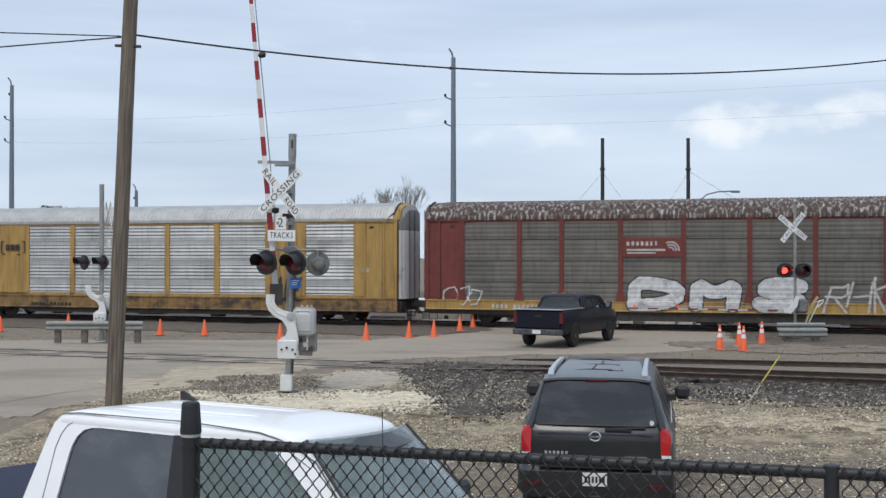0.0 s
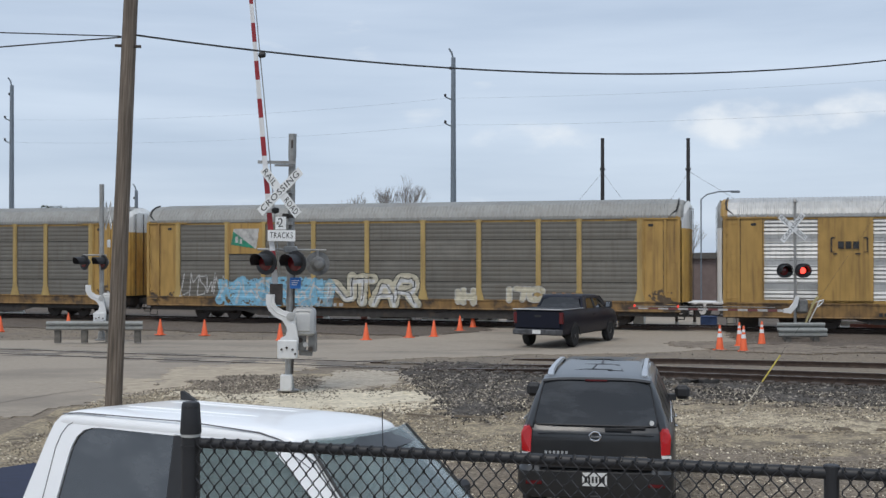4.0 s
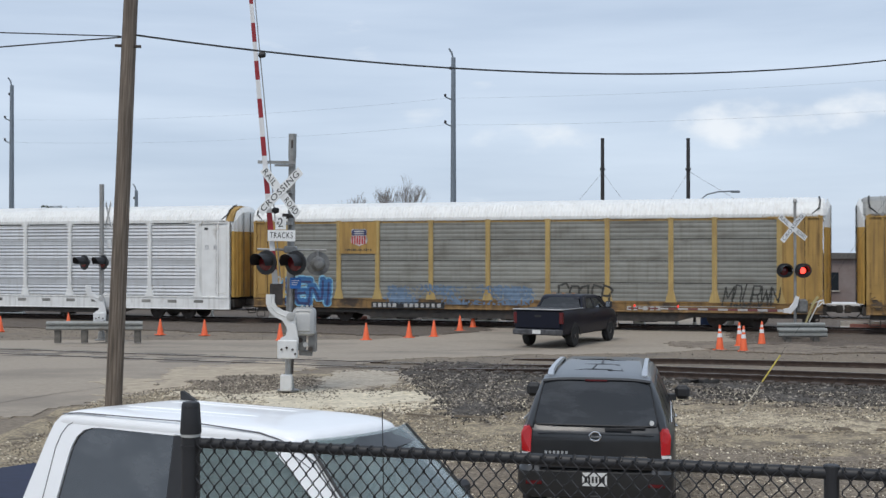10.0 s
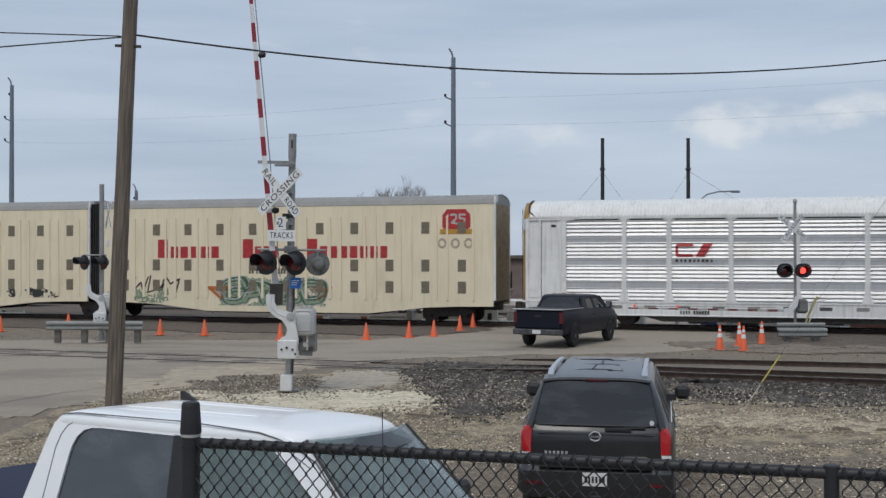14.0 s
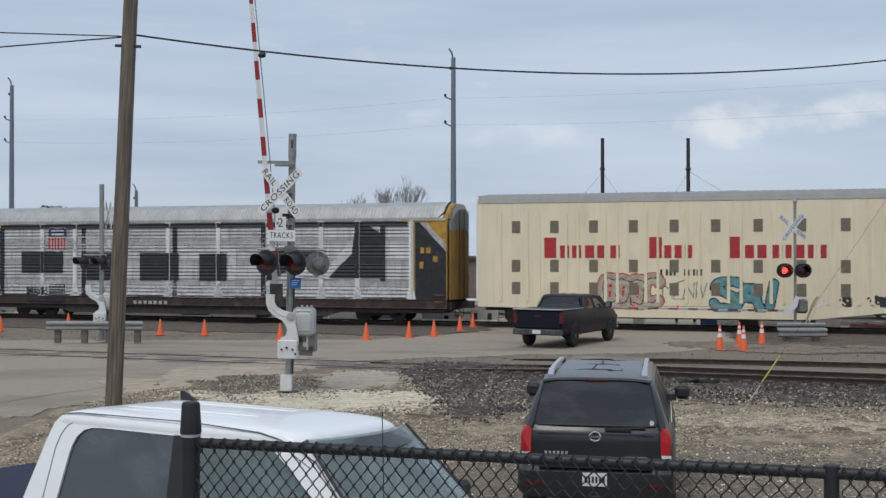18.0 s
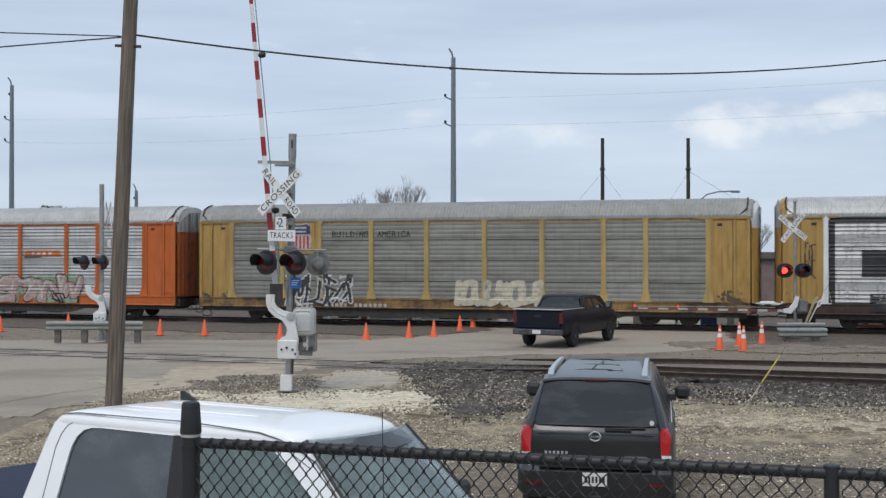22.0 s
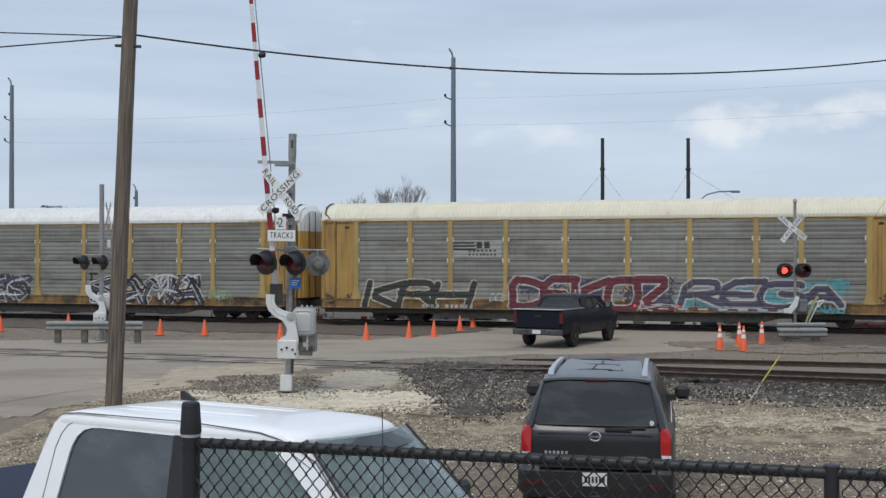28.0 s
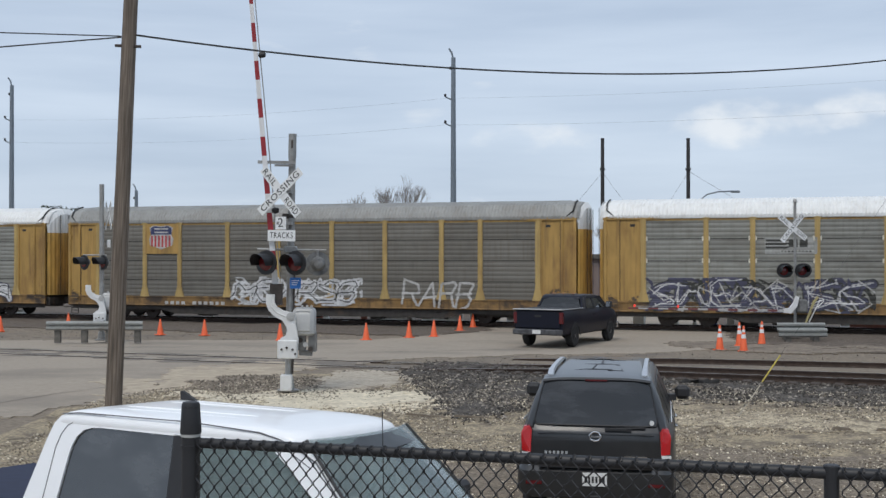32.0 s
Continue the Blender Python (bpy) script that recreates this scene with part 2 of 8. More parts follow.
def sheet(xs, ys, lift=0.0, rough=0.0, keep=None):
    s = Shape()
    nx, ny = len(xs), len(ys)
    s.v = [(x, y, ground_z(x, y) + lift + rough * noise.noise((x * 0.7, y * 0.7, 0)) + rough * 0.5 * noise.noise((x * 2.3, y * 2.3, 5))) for y in ys for x in xs]
    for j in range(ny - 1):
        for i in range(nx - 1):
            if keep is None or keep((xs[i] + xs[i + 1]) / 2, (ys[j] + ys[j + 1]) / 2):
                s.f.append((j * nx + i, j * nx + i + 1, (j + 1) * nx + i + 1, (j + 1) * nx + i))
    # skirts down from every open edge, so that a sheet never shows its underside
    edges = {}
    for q in s.f:
        for a, b in zip(q, q[1:] + q[:1]):
            k = (min(a, b), max(a, b))
            edges[k] = None if k in edges else (a, b)
    for k, e in edges.items():
        if e and keep is not None:
            a, b = e
            n = len(s.v)
            s.v += [(*s.v[a][:2], s.v[a][2] - 0.09), (*s.v[b][:2], s.v[b][2] - 0.09)]
            s.f.append((b, a, n, n + 1))
    s.mi = [0] * len(s.f)
    return s


def inside(poly, x, y):
    c = False
    for (x0, y0), (x1, y1) in zip(poly, poly[1:] + poly[:1]):
        if (y0 > y) != (y1 > y) and x < (x1 - x0) * (y - y0) / (y1 - y0) + x0:
            c = not c
    return c


def span(a, b, d):
    n = max(1, round((b - a) / d))
    return [a + (b - a) * i / n for i in range(n + 1)]


XS = [-2500, -900, -400, -200, -110] + span(-70, 60, 0.5) + [100, 200, 400, 900, 2500]
YS = [-600, -200, -60, -20] + span(-8, 75, 0.5) + [95, 140, 220, 400, 900, 2600]
tagged(thing("ground", "brown dirt and gravel ground beside the tracks", "ground", kind="structure", shape=sheet(XS, YS, -0.02, 0.02), material=DIRT, smooth=True))
ROAD = [(-60, 47.5), (-19, 47.3), (-3, 47.6), (2.0, 53.0), (4.0, 75), (16.5, 75), (12.6, 53.0), (11.6, 46.0), (9.4, 42.4), (6.4, 40.8), (2.5, 40.2),
        (-1, 37.5), (-3.6, 34.5), (-6.0, 29.6), (-8.5, 26.2), (-13, 22.0), (-18, 18), (-60, 12)]
tagged(thing("road", "pale dusty worn asphalt road over the crossing", "road", kind="structure",
             shape=sheet(span(-62, 18, 0.2), span(12, 76, 0.2), 0.006, 0.0, lambda x, y: inside(ROAD, x + 0.5 * noise.noise((x, y, 2)) + 0.3 * noise.noise((x * 4, y * 4, 2)), y + 0.5 * noise.noise((x, y, 7)) + 0.3 * noise.noise((x * 4, y * 4, 7)))), material=ASPHALT, smooth=True))


# ---- ballast, gravel and the near track ----
def near_line(x, off=0.0):
    """Depth of the near track's front rail at x, and off metres behind it."""
    return 31.6 - (x - 5.0) * math.tan(radians(21)) + off / math.cos(radians(21))


def patchy(lo, hi, amp=0.6, fine=0.25):
    return lambda x, y: lo(x) < y + amp * noise.noise((x * 0.9, y * 0.9, 3)) + 0.8 * fine * noise.noise((x * 2.6, y * 2.6, 9)) + fine * noise.noise((x * 6.3, y * 6.3, 5)) < hi(x)


ballast_keep = patchy(lambda x: near_line(x) - 4.4 - max(0, min(4.5, 5 - x)) + max(0, 0.2 - x) * 5, lambda x: near_line(x) + 2.2 - max(0, -0.5 - x) * 5, 0.6, 0.55)
thing("ballast_bed", "dark grey crushed-stone bed of the near track", "ballast", kind="structure",
      shape=sheet(span(-3, 20, 0.11) + span(20.2, 45, 0.3), span(12, 38, 0.11), 0.02, 0.04, ballast_keep), material=BALLAST, smooth=True)
sand_keep = patchy(lambda x: 17.5, lambda x: near_line(x) - 4.0 + (x < 1) * 2.2, 1.1)
thing("gravel_patch", "pale sandy gravel between parking and track", "gravel", kind="structure",
      shape=sheet(span(-8.5, 24, 0.2), span(14, 33, 0.2), 0.012, 0.02, lambda x, y: sand_keep(x, y) and not inside(ROAD, x, y)), material=SANDY, smooth=True)
wash_keep = patchy(lambda x: 10.0, lambda x: 20.6 - 0.12 * (x - 6) + min(0, x - 3) * 0.5, 1.6)
thing("brown_gravel", "brown-grey coarse gravel by the parked vehicles", "gravel", kind="structure",
      shape=sheet(span(-6, 24, 0.2), span(8, 24, 0.2), 0.02, 0.02, lambda x, y: wash_keep(x, y) and not inside(ROAD, x, y)), material=BROWNGRAVEL, smooth=True)
PALESAND = mat("pale_cream_sand", (0.6, 0.525, 0.395), 0.95, var=0.4, scale=15.0, bump=1.0, bscale=24, stain=(0.24, 0.195, 0.14), sfrac=0.6, sscale=2.2)
thing("sand_patch", "pale cream sand and gravel beside the road", "sand", kind="structure",
      shape=sheet(span(-9, 4, 0.12), span(23, 31, 0.12), 0.018, 0.02, lambda x, y: ((x + 2.6) / 4.6) ** 2 + ((y - 26.7 + 0.12 * x) / 1.9) ** 2 + 0.8 * noise.noise((x * 0.9, y * 1.3, 15)) + 0.25 * noise.noise((x * 4, y * 4, 5)) < 0.75 and not inside(ROAD, x - 0.4, y)), material=PALESAND, smooth=True)
BANDSAND = mat("mottled_cream_sand", (0.42, 0.352, 0.245), 0.95, var=0.5, scale=15.0, bump=1.0, bscale=24, stain=(0.16, 0.128, 0.092), sfrac=0.46, sscale=2.4)
thing("sand_patch", "pale cream gravelly sand below the ballast", "sand", kind="structure",
      shape=sheet(span(2.5, 13, 0.12), span(19, 27, 0.12), 0.024, 0.02, lambda x, y: ((x - 7.6) / 4.4) ** 2 + ((y - 23.6 + 0.2 * (x - 7)) / 1.5) ** 2 + 1.0 * noise.noise((x * 0.9, y * 1.5, 45)) + 0.35 * noise.noise((x * 4, y * 4, 46)) < 0.55), material=BANDSAND, smooth=True)
# brown ballast, carried on beyond the track; its dark tone also paints the train's shade
far_keep = patchy(lambda x: 49.6 - 0.31 * x - min(6, max(0, x - 11) * 0.9), lambda x: 112 - 0.31 * x, 0.8)
thing("far_ballast", "brown-grey ballast along the far track", "ballast", kind="structure",
      shape=sheet(span(-70, -20.5, 0.6) + span(-20, 26, 0.22) + span(26.5, 60, 0.6), span(30, 41.5, 0.6) + span(42, 57, 0.22) + span(57.5, 130, 0.6), 0.02, 0.05, lambda x, y: far_keep(x, y) and not (inside(ROAD, x + 1.4 * noise.noise((x * 0.7, y * 0.7, 31)) + 0.7 * noise.noise((x * 2.4, y * 2.4, 32)), y) and y < 66)), material=FARBALLAST, smooth=True)


def stones(name, label, n, keep, x0, x1, y0, y1, r0, r1, material, seed):
    rnd = random.Random(seed)
    s = Shape()
    base = [(1, 0, 0), (-1, 0, 0), (0, 1, 0), (0, -1, 0), (0, 0, 1), (0, 0, -1)]
    tri = [(0, 2, 4), (2, 1, 4), (1, 3, 4), (3, 0, 4), (2, 0, 5), (1, 2, 5), (3, 1, 5), (0, 3, 5)]
    made = 0
    while made < n:
        x, y = rnd.uniform(x0, x1), rnd.uniform(y0, y1)
        made += 1
        if not keep(x, y):
            continue
        r = rnd.uniform(r0, r1) * rnd.choice((0.7, 1, 1, 1.4))
        a = rnd.uniform(0, 6.3)
        ca, sa = math.cos(a), math.sin(a)
        z = ground_z(x, y) + 0.03
        vs = []
        for p in base:
            px, py, pz = (q * r * rnd.uniform(0.6, 1.25) for q in p)
            px += rnd.uniform(-0.25, 0.25) * r
            vs.append((x + px * ca - py * sa, y + px * sa + py * ca, z + pz * 0.7 + 0.2 * px))
        s.add(vs, tri)
    return thing(name, label, "stones", kind="stuff", shape=s, material=material)


def stone_mat(name, dark, light):
    m = mat(name, (0.2, 0.2, 0.2), 0.9, var=0.15, scale=20)
    n, l = m.node_tree.nodes, m.node_tree.links
    g = n.new("ShaderNodeNewGeometry")
    r = n.new("ShaderNodeValToRGB")
    r.color_ramp.elements[0].color, r.color_ramp.elements[1].color = (*dark, 1), (*light, 1)
    mid = r.color_ramp.elements.new(0.8)
    mid.color = (*(0.55 * d + 0.45 * v * 0.75 for d, v in zip(dark, light)), 1)
    l.new(g.outputs["Random Per Island"], r.inputs[0])
    l.new(r.outputs[0], n["Hue/Saturation/Value"].inputs["Color"])
    return m


B_STONE = stone_mat("ballast_stones", (0.02, 0.017, 0.015), (0.33, 0.29, 0.245))
G_STONE = stone_mat("pale_stones", (0.13, 0.104, 0.078), (0.9, 0.8, 0.63))
M_STONE = stone_mat("mixed_stones", (0.05, 0.041, 0.034), (0.48, 0.41, 0.32))
stones("ballast_stones", "loose grey crushed stones of the near track", 34000, lambda x, y: ballast_keep(x, y) or (ballast_keep(x, y + 0.9) and noise.noise((x * 3, y * 3, 2)) > 0.1), -3, 14, 20, 37, 0.022, 0.05, B_STONE, 3)


def cream_sand(x, y):
    return ((x + 2.7) / 2.7) ** 2 + ((y - 27.2 + 0.15 * (x + 2.7)) / 1.9) ** 2 + 0.8 * noise.noise((x * 0.9, y * 0.8, 81)) + 0.4 * noise.noise((x * 3, y * 2.5, 82)) + 0.4 * noise.noise((x * 9, y * 8, 83)) < 0.75


thing("sand_spill", "pale cream sand spread over the gravel verge", "sand", kind="structure",
      shape=sheet(span(-6.5, 1, 0.07), span(24, 30.5, 0.07), 0.03, 0.008, cream_sand),
      material=mat("cream_sand", (0.6, 0.53, 0.4), 0.95, var=0.25, scale=7.0, bump=0.5, bscale=40, stain=(0.42, 0.36, 0.27), sfrac=0.54, sscale=1.2), smooth=True)
stones("gravel_stones", "pale loose gravel stones on sandy ground", 62000, lambda x, y: not inside(ROAD, x + 0.5, y) and y < near_line(x) - 2 and ((x + 2.1) / 1.3) ** 2 + ((y - 31.0) / 2.5) ** 2 > 0.85 and noise.noise((x * 0.8, y * 0.8, 20)) > -0.3 and (not cream_sand(x, y) or noise.noise((x * 5, y * 5, 84)) > 0.25), -8, 12, 15, 31, 0.009, 0.026, G_STONE, 4)
stones("verge_stones", "small stones strewn by the road and far track", 12000, lambda x, y: not inside(ROAD, x, y) and noise.noise((x * 0.9, y * 0.9, 40)) > -0.1, -24, 22, 34, 55, 0.01, 0.024, M_STONE, 5)


def rail_thing(name, label, x0, x1, line, lift=0.0, kind="structure", sink=0.0):
    s = Shape()
    xs = span(x0, x1, 3.0 if not sink else 1.0)
    prof = [(-0.07, 0.0), (-0.07, 0.02), (-0.012, 0.035), (-0.012, 0.11), (-0.035, 0.12), (-0.035, 0.155), (0.035, 0.155), (0.035, 0.12), (0.012, 0.11), (0.012, 0.035), (0.07, 0.02), (0.07, 0.0)]
    s.loft([[(x, line(x) + a, ground_z(x, line(x)) + lift - sink * max(0.0, 1 - (x - x0) / 5.0) + b) for a, b in prof] for x in xs], caps=True)
    for k in range(len(s.f)):
        if k % 12 == 5 and k < 12 * (len(xs) - 1):
            s.mi[k] = 1
    return thing(name, label, "rail", kind=kind, shape=s, material=[RAILSTEEL, RAILTOP])


for off in (0.0, 1.5):
    rail_thing("rail", "rusty steel rail of the near track", -0.9 + off * 0.7, 45, lambda x, o=off: near_line(x, o), 0.03, sink=0.15)
    rail_thing("rail", "rail set flush into the crossing asphalt", -30, -0.9 + off * 0.7, lambda x, o=off: near_line(x, o), -0.125)
rail_thing("loose_rail", "rusty spare rail lying beside the near track", 2.2, 30, lambda x: 36.2 - (x - 7.5) * math.tan(radians(13.5)), 0.0, kind="", sink=0.12)
for o in (0.88, 2.32):
    rail_thing("rail", "rail of the far track under the train", -480, 330, lambda x, o=o: 56.0 - x * math.tan(radians(17.42)) + o / math.cos(radians(17.42)), 0.04)
tie = Shape().box(-0.11, 0.11, -1.25, 1.25, -0.12, 0.055, 0.02).mesh("tie", TIE)
track_bed = thing("near_track", "weathered wooden ties of the near track", "railway track", kind="structure")
for k in range(52):
    x = -0.2 + k * 0.52
    part("tie", tie, None, track_bed, at=pose(x, near_line(x, 0.75), ground_z(x, near_line(x, 0.75)) + 0.01, 0, 0, -21))
thing("pale_patch", "pale dusty broken concrete patch beside the signal", "patch", kind="structure",
      shape=sheet(span(-4.4, -0.2, 0.06), span(27.6, 35.2, 0.08), 0.036, 0.006, lambda x, y: ((x + 2.1) / 1.35) ** 2 + ((y - 31.0) / 2.6) ** 2 + 0.5 * noise.noise((x * 1.2, y * 0.8, 12)) + 0.35 * noise.noise((x * 4, y * 3, 3)) + 0.35 * noise.noise((x * 11, y * 9, 4)) < 0.7), material=DUSTY, smooth=True)
WOODGREY = mat("grey_scrap_wood", (0.2, 0.165, 0.125), 0.9, var=0.3, scale=4, spread=(1, 9, 9))
for i, (x, y, l, a, w) in enumerate(((-0.35, 24.6, 0.9, -12, 0.022), (0.6, 24.4, 0.8, 4, 0.022), (7.6, 22.6, 0.4, 6, 0.035), (8.4, 22.4, 0.45, -4, 0.03),
                                     (9.0, 19.6, 0.5, 10, 0.02), (6.0, 29.0, 0.8, 5, 0.04))):
    thing("scrap_plank", "weathered grey scrap of wood on gravel", "debris", pose(x, y, ground_z(x, y) + 0.05, 0, 3, a), group="scrap wood on the gravel",
          shape=Shape().prism([(-l / 2, -w), (l / 2, -w * 0.6), (l / 2 - 0.06, w * 0.7), (-l / 2 + 0.04, w)], -w, w), material=WOODGREY)

FILM = mat("tan_sand_film", (0.4, 0.335, 0.25), 0.95, var=0.2, scale=5.0, bump=0.4, bscale=40, stain=(0.29, 0.24, 0.185), sfrac=0.5, sscale=0.9, spread=(0.6, 1, 1))
thing("sand_film", "thin tan sand washed over the road edge", "sand", kind="structure",
      shape=sheet(span(-10.5, -2.5, 0.12), span(25.5, 39, 0.12), 0.014, 0.0, lambda x, y: ((x + 6.3) / 2.6) ** 2 + ((y - 31.8 - 0.5 * (x + 6.3)) / 4.2) ** 2 + 0.9 * noise.noise((x * 0.7, y * 0.5, 61)) + 0.45 * noise.noise((x * 2.5, y * 2.0, 62)) + 0.25 * noise.noise((x * 7, y * 6, 63)) < 0.7), material=FILM, smooth=True)
thing("dirt_film", "brown dirt tracked over the asphalt edge", "dirt", kind="structure",
      shape=sheet(span(6.5, 17, 0.14), span(38.5, 49, 0.14), 0.03, 0.01, lambda x, y: ((x - 12.2) / 3.8) ** 2 + ((y - 43.6 + 0.31 * (x - 12)) / 3.0) ** 2 + 0.8 * noise.noise((x * 0.6, y * 0.5, 71)) + 0.4 * noise.noise((x * 2.2, y * 1.8, 72)) + 0.3 * noise.noise((x * 6, y * 5, 73)) < 0.8), material=mat("brown_dirt_film", (0.215, 0.176, 0.136), 0.95, var=0.3, scale=6.0, bump=0.6, bscale=30, stain=(0.15, 0.122, 0.095), sfrac=0.48, sscale=1.1), smooth=True)
smear_keep = patchy(lambda x: near_line(x) - 0.5, lambda x: near_line(x) + 2.3, 0.7)
thing("asphalt_smear", "dark worn asphalt along rails in the road", "road patch", kind="structure",
      shape=sheet(span(-16, -0.5, 0.15), span(30, 42, 0.15), 0.011, 0.0, lambda x, y: smear_keep(x, y) and noise.noise((x * 0.8, y * 2.2, 4)) > 0.02), material=mat("dark_patch_asphalt", (0.16, 0.138, 0.115), 0.9, var=0.25, scale=10, bump=0.4), smooth=True)


def by_mast(x, y):
    d = ((x + 3.9) / 3.0) ** 2 + ((y - 30.2) / 2.2) ** 2
    return d + 0.9 * noise.noise((x * 1.3, y * 1.3, 6)) < 0.75


thing("dirt_patch", "dark gravelly dirt round the signal mast", "dirt", kind="structure",
      shape=sheet(span(-8, 0, 0.12), span(26.5, 34, 0.12), 0.022, 0.01, by_mast), material=BROWNGRAVEL, smooth=True)
stones("dirt_stones", "dark small stones round the signal mast", 7000, lambda x, y: (by_mast(x, y) or (noise.noise((x, y, 1)) > 0.3 and not inside(ROAD, x, y))) and ((x + 2.1) / 1.3) ** 2 + ((y - 31.0) / 2.5) ** 2 > 0.85, -8, 0, 26.5, 34, 0.012, 0.034, M_STONE, 8)


def crack(pts, seed):
    rnd = random.Random(seed)
    line = []
    for (ax, ay), (bx, by) in zip(pts, pts[1:]):
        for k in range(8):
            t = k / 8
            line.append((ax + (bx - ax) * t + rnd.uniform(-0.06, 0.06), ay + (by - ay) * t + rnd.uniform(-0.06, 0.06)))
    s = Shape()
    for (ax, ay), (bx, by) in zip(line, line[1:]):
        w = rnd.uniform(0.012, 0.03)
        z0, z1 = ground_z(ax, ay) + 0.011, ground_z(bx, by) + 0.011
        s.add([(ax, ay - w, z0), (bx, by - w, z1), (bx, by + w, z1), (ax, ay + w, z0)], [(0, 1, 2, 3)])
    thing("road_crack", "dark crack in the worn asphalt", "crack", kind="structure", shape=s, material=mat("crack_tar", (0.05, 0.045, 0.04), 0.9))


crack([(-10.5, 21.2), (-8.9, 21.8), (-7.4, 22.6)], 1)
crack([(-12, 26), (-10.2, 27.2), (-8.4, 29.5), (-8.0, 31.0)], 2)
crack([(-16, 38), (-11, 38.6), (-6, 38.0)], 3)
crack([(-2, 41.5), (1.5, 42.4), (5.5, 43.6)], 4)
crack([(-14, 43.5), (-9, 43.0), (-4.5, 43.9)], 5)

# ---- the train ----
TH = 17.42
C, SN = math.cos(radians(TH)), math.sin(radians(TH))
RAIL_Z = 0.29
SPEED = 10.54
CENTRE = Vector((1.6 * SN, 56.0 + 1.6 * C, 0.0))
CAR_L = 27.05
POSTS = (1.85, 4.6, 6.6, 9.3, 12.1, 14.95, 17.7, 20.55, 22.45, 25.2)
EAVE, CROWN, SILL = 4.92, 5.78, 1.12


def on_track(s, back=0.0):
    """The pose of a car whose trailing end is s metres along the far track."""
    return pose(CENTRE.x + s * C + back * SN, CENTRE.y - s * SN + back * C, RAIL_Z, 0, 0, -TH)


UNDER = mat("sooty_underframe", (0.045, 0.04, 0.036), 0.85, var=0.3, scale=4, stain=(0.09, 0.06, 0.04))
WHEEL = mat("wheel_steel", (0.06, 0.05, 0.045), 0.6, 0.5, var=0.2)
YELLOW = mat("weathered_yellow_paint", (0.4, 0.245, 0.07), 0.6, var=0.14, scale=3.0, stain=(0.26, 0.145, 0.045), sfrac=0.56, sscale=0.9, spread=(1, 1, 0.35), streak=(0.1, 0.058, 0.03), samt=0.65)
YELLOW_DK = mat("grimy_yellow_end", (0.36, 0.205, 0.055), 0.7, var=0.2, scale=3, stain=(0.13, 0.08, 0.04), sfrac=0.55, sscale=0.8, spread=(1, 1, 0.4), streak=(0.09, 0.055, 0.03), samt=0.6)
# brighter copy of the yellow: light on the car ends is put into the colour
END_YELLOW = mat("lit_yellow_end_door", (0.58, 0.35, 0.09), 0.65, var=0.16, scale=3, stain=(0.3, 0.17, 0.06), sfrac=0.56, sscale=0.8, spread=(1, 1, 0.4), streak=(0.15, 0.09, 0.04), samt=0.6)
YELLOW_POST = mat("sun_faded_yellow_post", (0.44, 0.31, 0.115), 0.6, var=0.14, scale=3.0, stain=(0.33, 0.21, 0.075), sfrac=0.56, sscale=0.9, spread=(1, 1, 0.35), streak=(0.2, 0.13, 0.06), samt=0.45)
YELLOW_SILL = mat("grimy_yellow_sill", (0.25, 0.145, 0.05), 0.7, var=0.2, scale=3.0, stain=(0.05, 0.035, 0.026), sfrac=0.46, sscale=1.4, spread=(0.7, 1, 1), streak=(0.04, 0.03, 0.025), samt=0.7)
ORANGE = mat("orange_paint", (0.5, 0.115, 0.02), 0.6, var=0.12, scale=3.0, stain=(0.3, 0.08, 0.025), sfrac=0.58, spread=(1, 1, 0.35), streak=(0.2, 0.06, 0.025), samt=0.5)
ORANGE_DK = mat("grimy_orange_end", (0.28, 0.07, 0.02), 0.7, var=0.15, stain=(0.1, 0.04, 0.02), sfrac=0.5)
OXIDE = mat("oxide_red_paint", (0.16, 0.035, 0.028), 0.7, var=0.15, scale=3.0, stain=(0.09, 0.03, 0.025), sfrac=0.55, streak=(0.05, 0.025, 0.022), samt=0.5)
GALV = mat("weathered_galvanised_panel", (0.255, 0.253, 0.225), 0.5, 0.3, var=0.1, scale=2.0, stain=(0.172, 0.163, 0.14), sfrac=0.5, sscale=0.5, obj_var=0.1, spread=(1, 1, 3), streak=(0.13, 0.115, 0.09), samt=0.3)
GALV_BROWN = mat("brown_grimed_galvanised_panel", (0.165, 0.155, 0.134), 0.6, 0.2, var=0.12, scale=2.0, stain=(0.145, 0.133, 0.112), sfrac=0.48, sscale=0.5, obj_var=0.1, streak=(0.1, 0.082, 0.062), samt=0.35)
GALV_DARK = mat("dark_grimed_panel", (0.15, 0.14, 0.122), 0.65, 0.2, var=0.14, scale=2.0, stain=(0.1, 0.095, 0.085), sfrac=0.5, sscale=0.5, obj_var=0.05, streak=(0.07, 0.062, 0.052), samt=0.6)
SILVER = mat("bright_silver_panel", (0.56, 0.565, 0.57), 0.42, 0.5, var=0.06, scale=2.0, stain=(0.46, 0.46, 0.45), sfrac=0.55, sscale=0.5, obj_var=0.06, streak=(0.42, 0.4, 0.37), samt=0.35)
SILVER_DULL = mat("dull_silver_panel", (0.47, 0.47, 0.455), 0.5, 0.3, var=0.12, scale=2.0, stain=(0.62, 0.62, 0.61), sfrac=0.56, sscale=0.7, obj_var=0.08, streak=(0.16, 0.15, 0.14), samt=0.6)
SILVER_OLD = mat("weathered_silver_panel", (0.47, 0.47, 0.46), 0.45, 0.4, var=0.1, scale=2.0, stain=(0.3, 0.3, 0.29), sfrac=0.52, sscale=0.5, obj_var=0.08, streak=(0.24, 0.23, 0.21), samt=0.5)
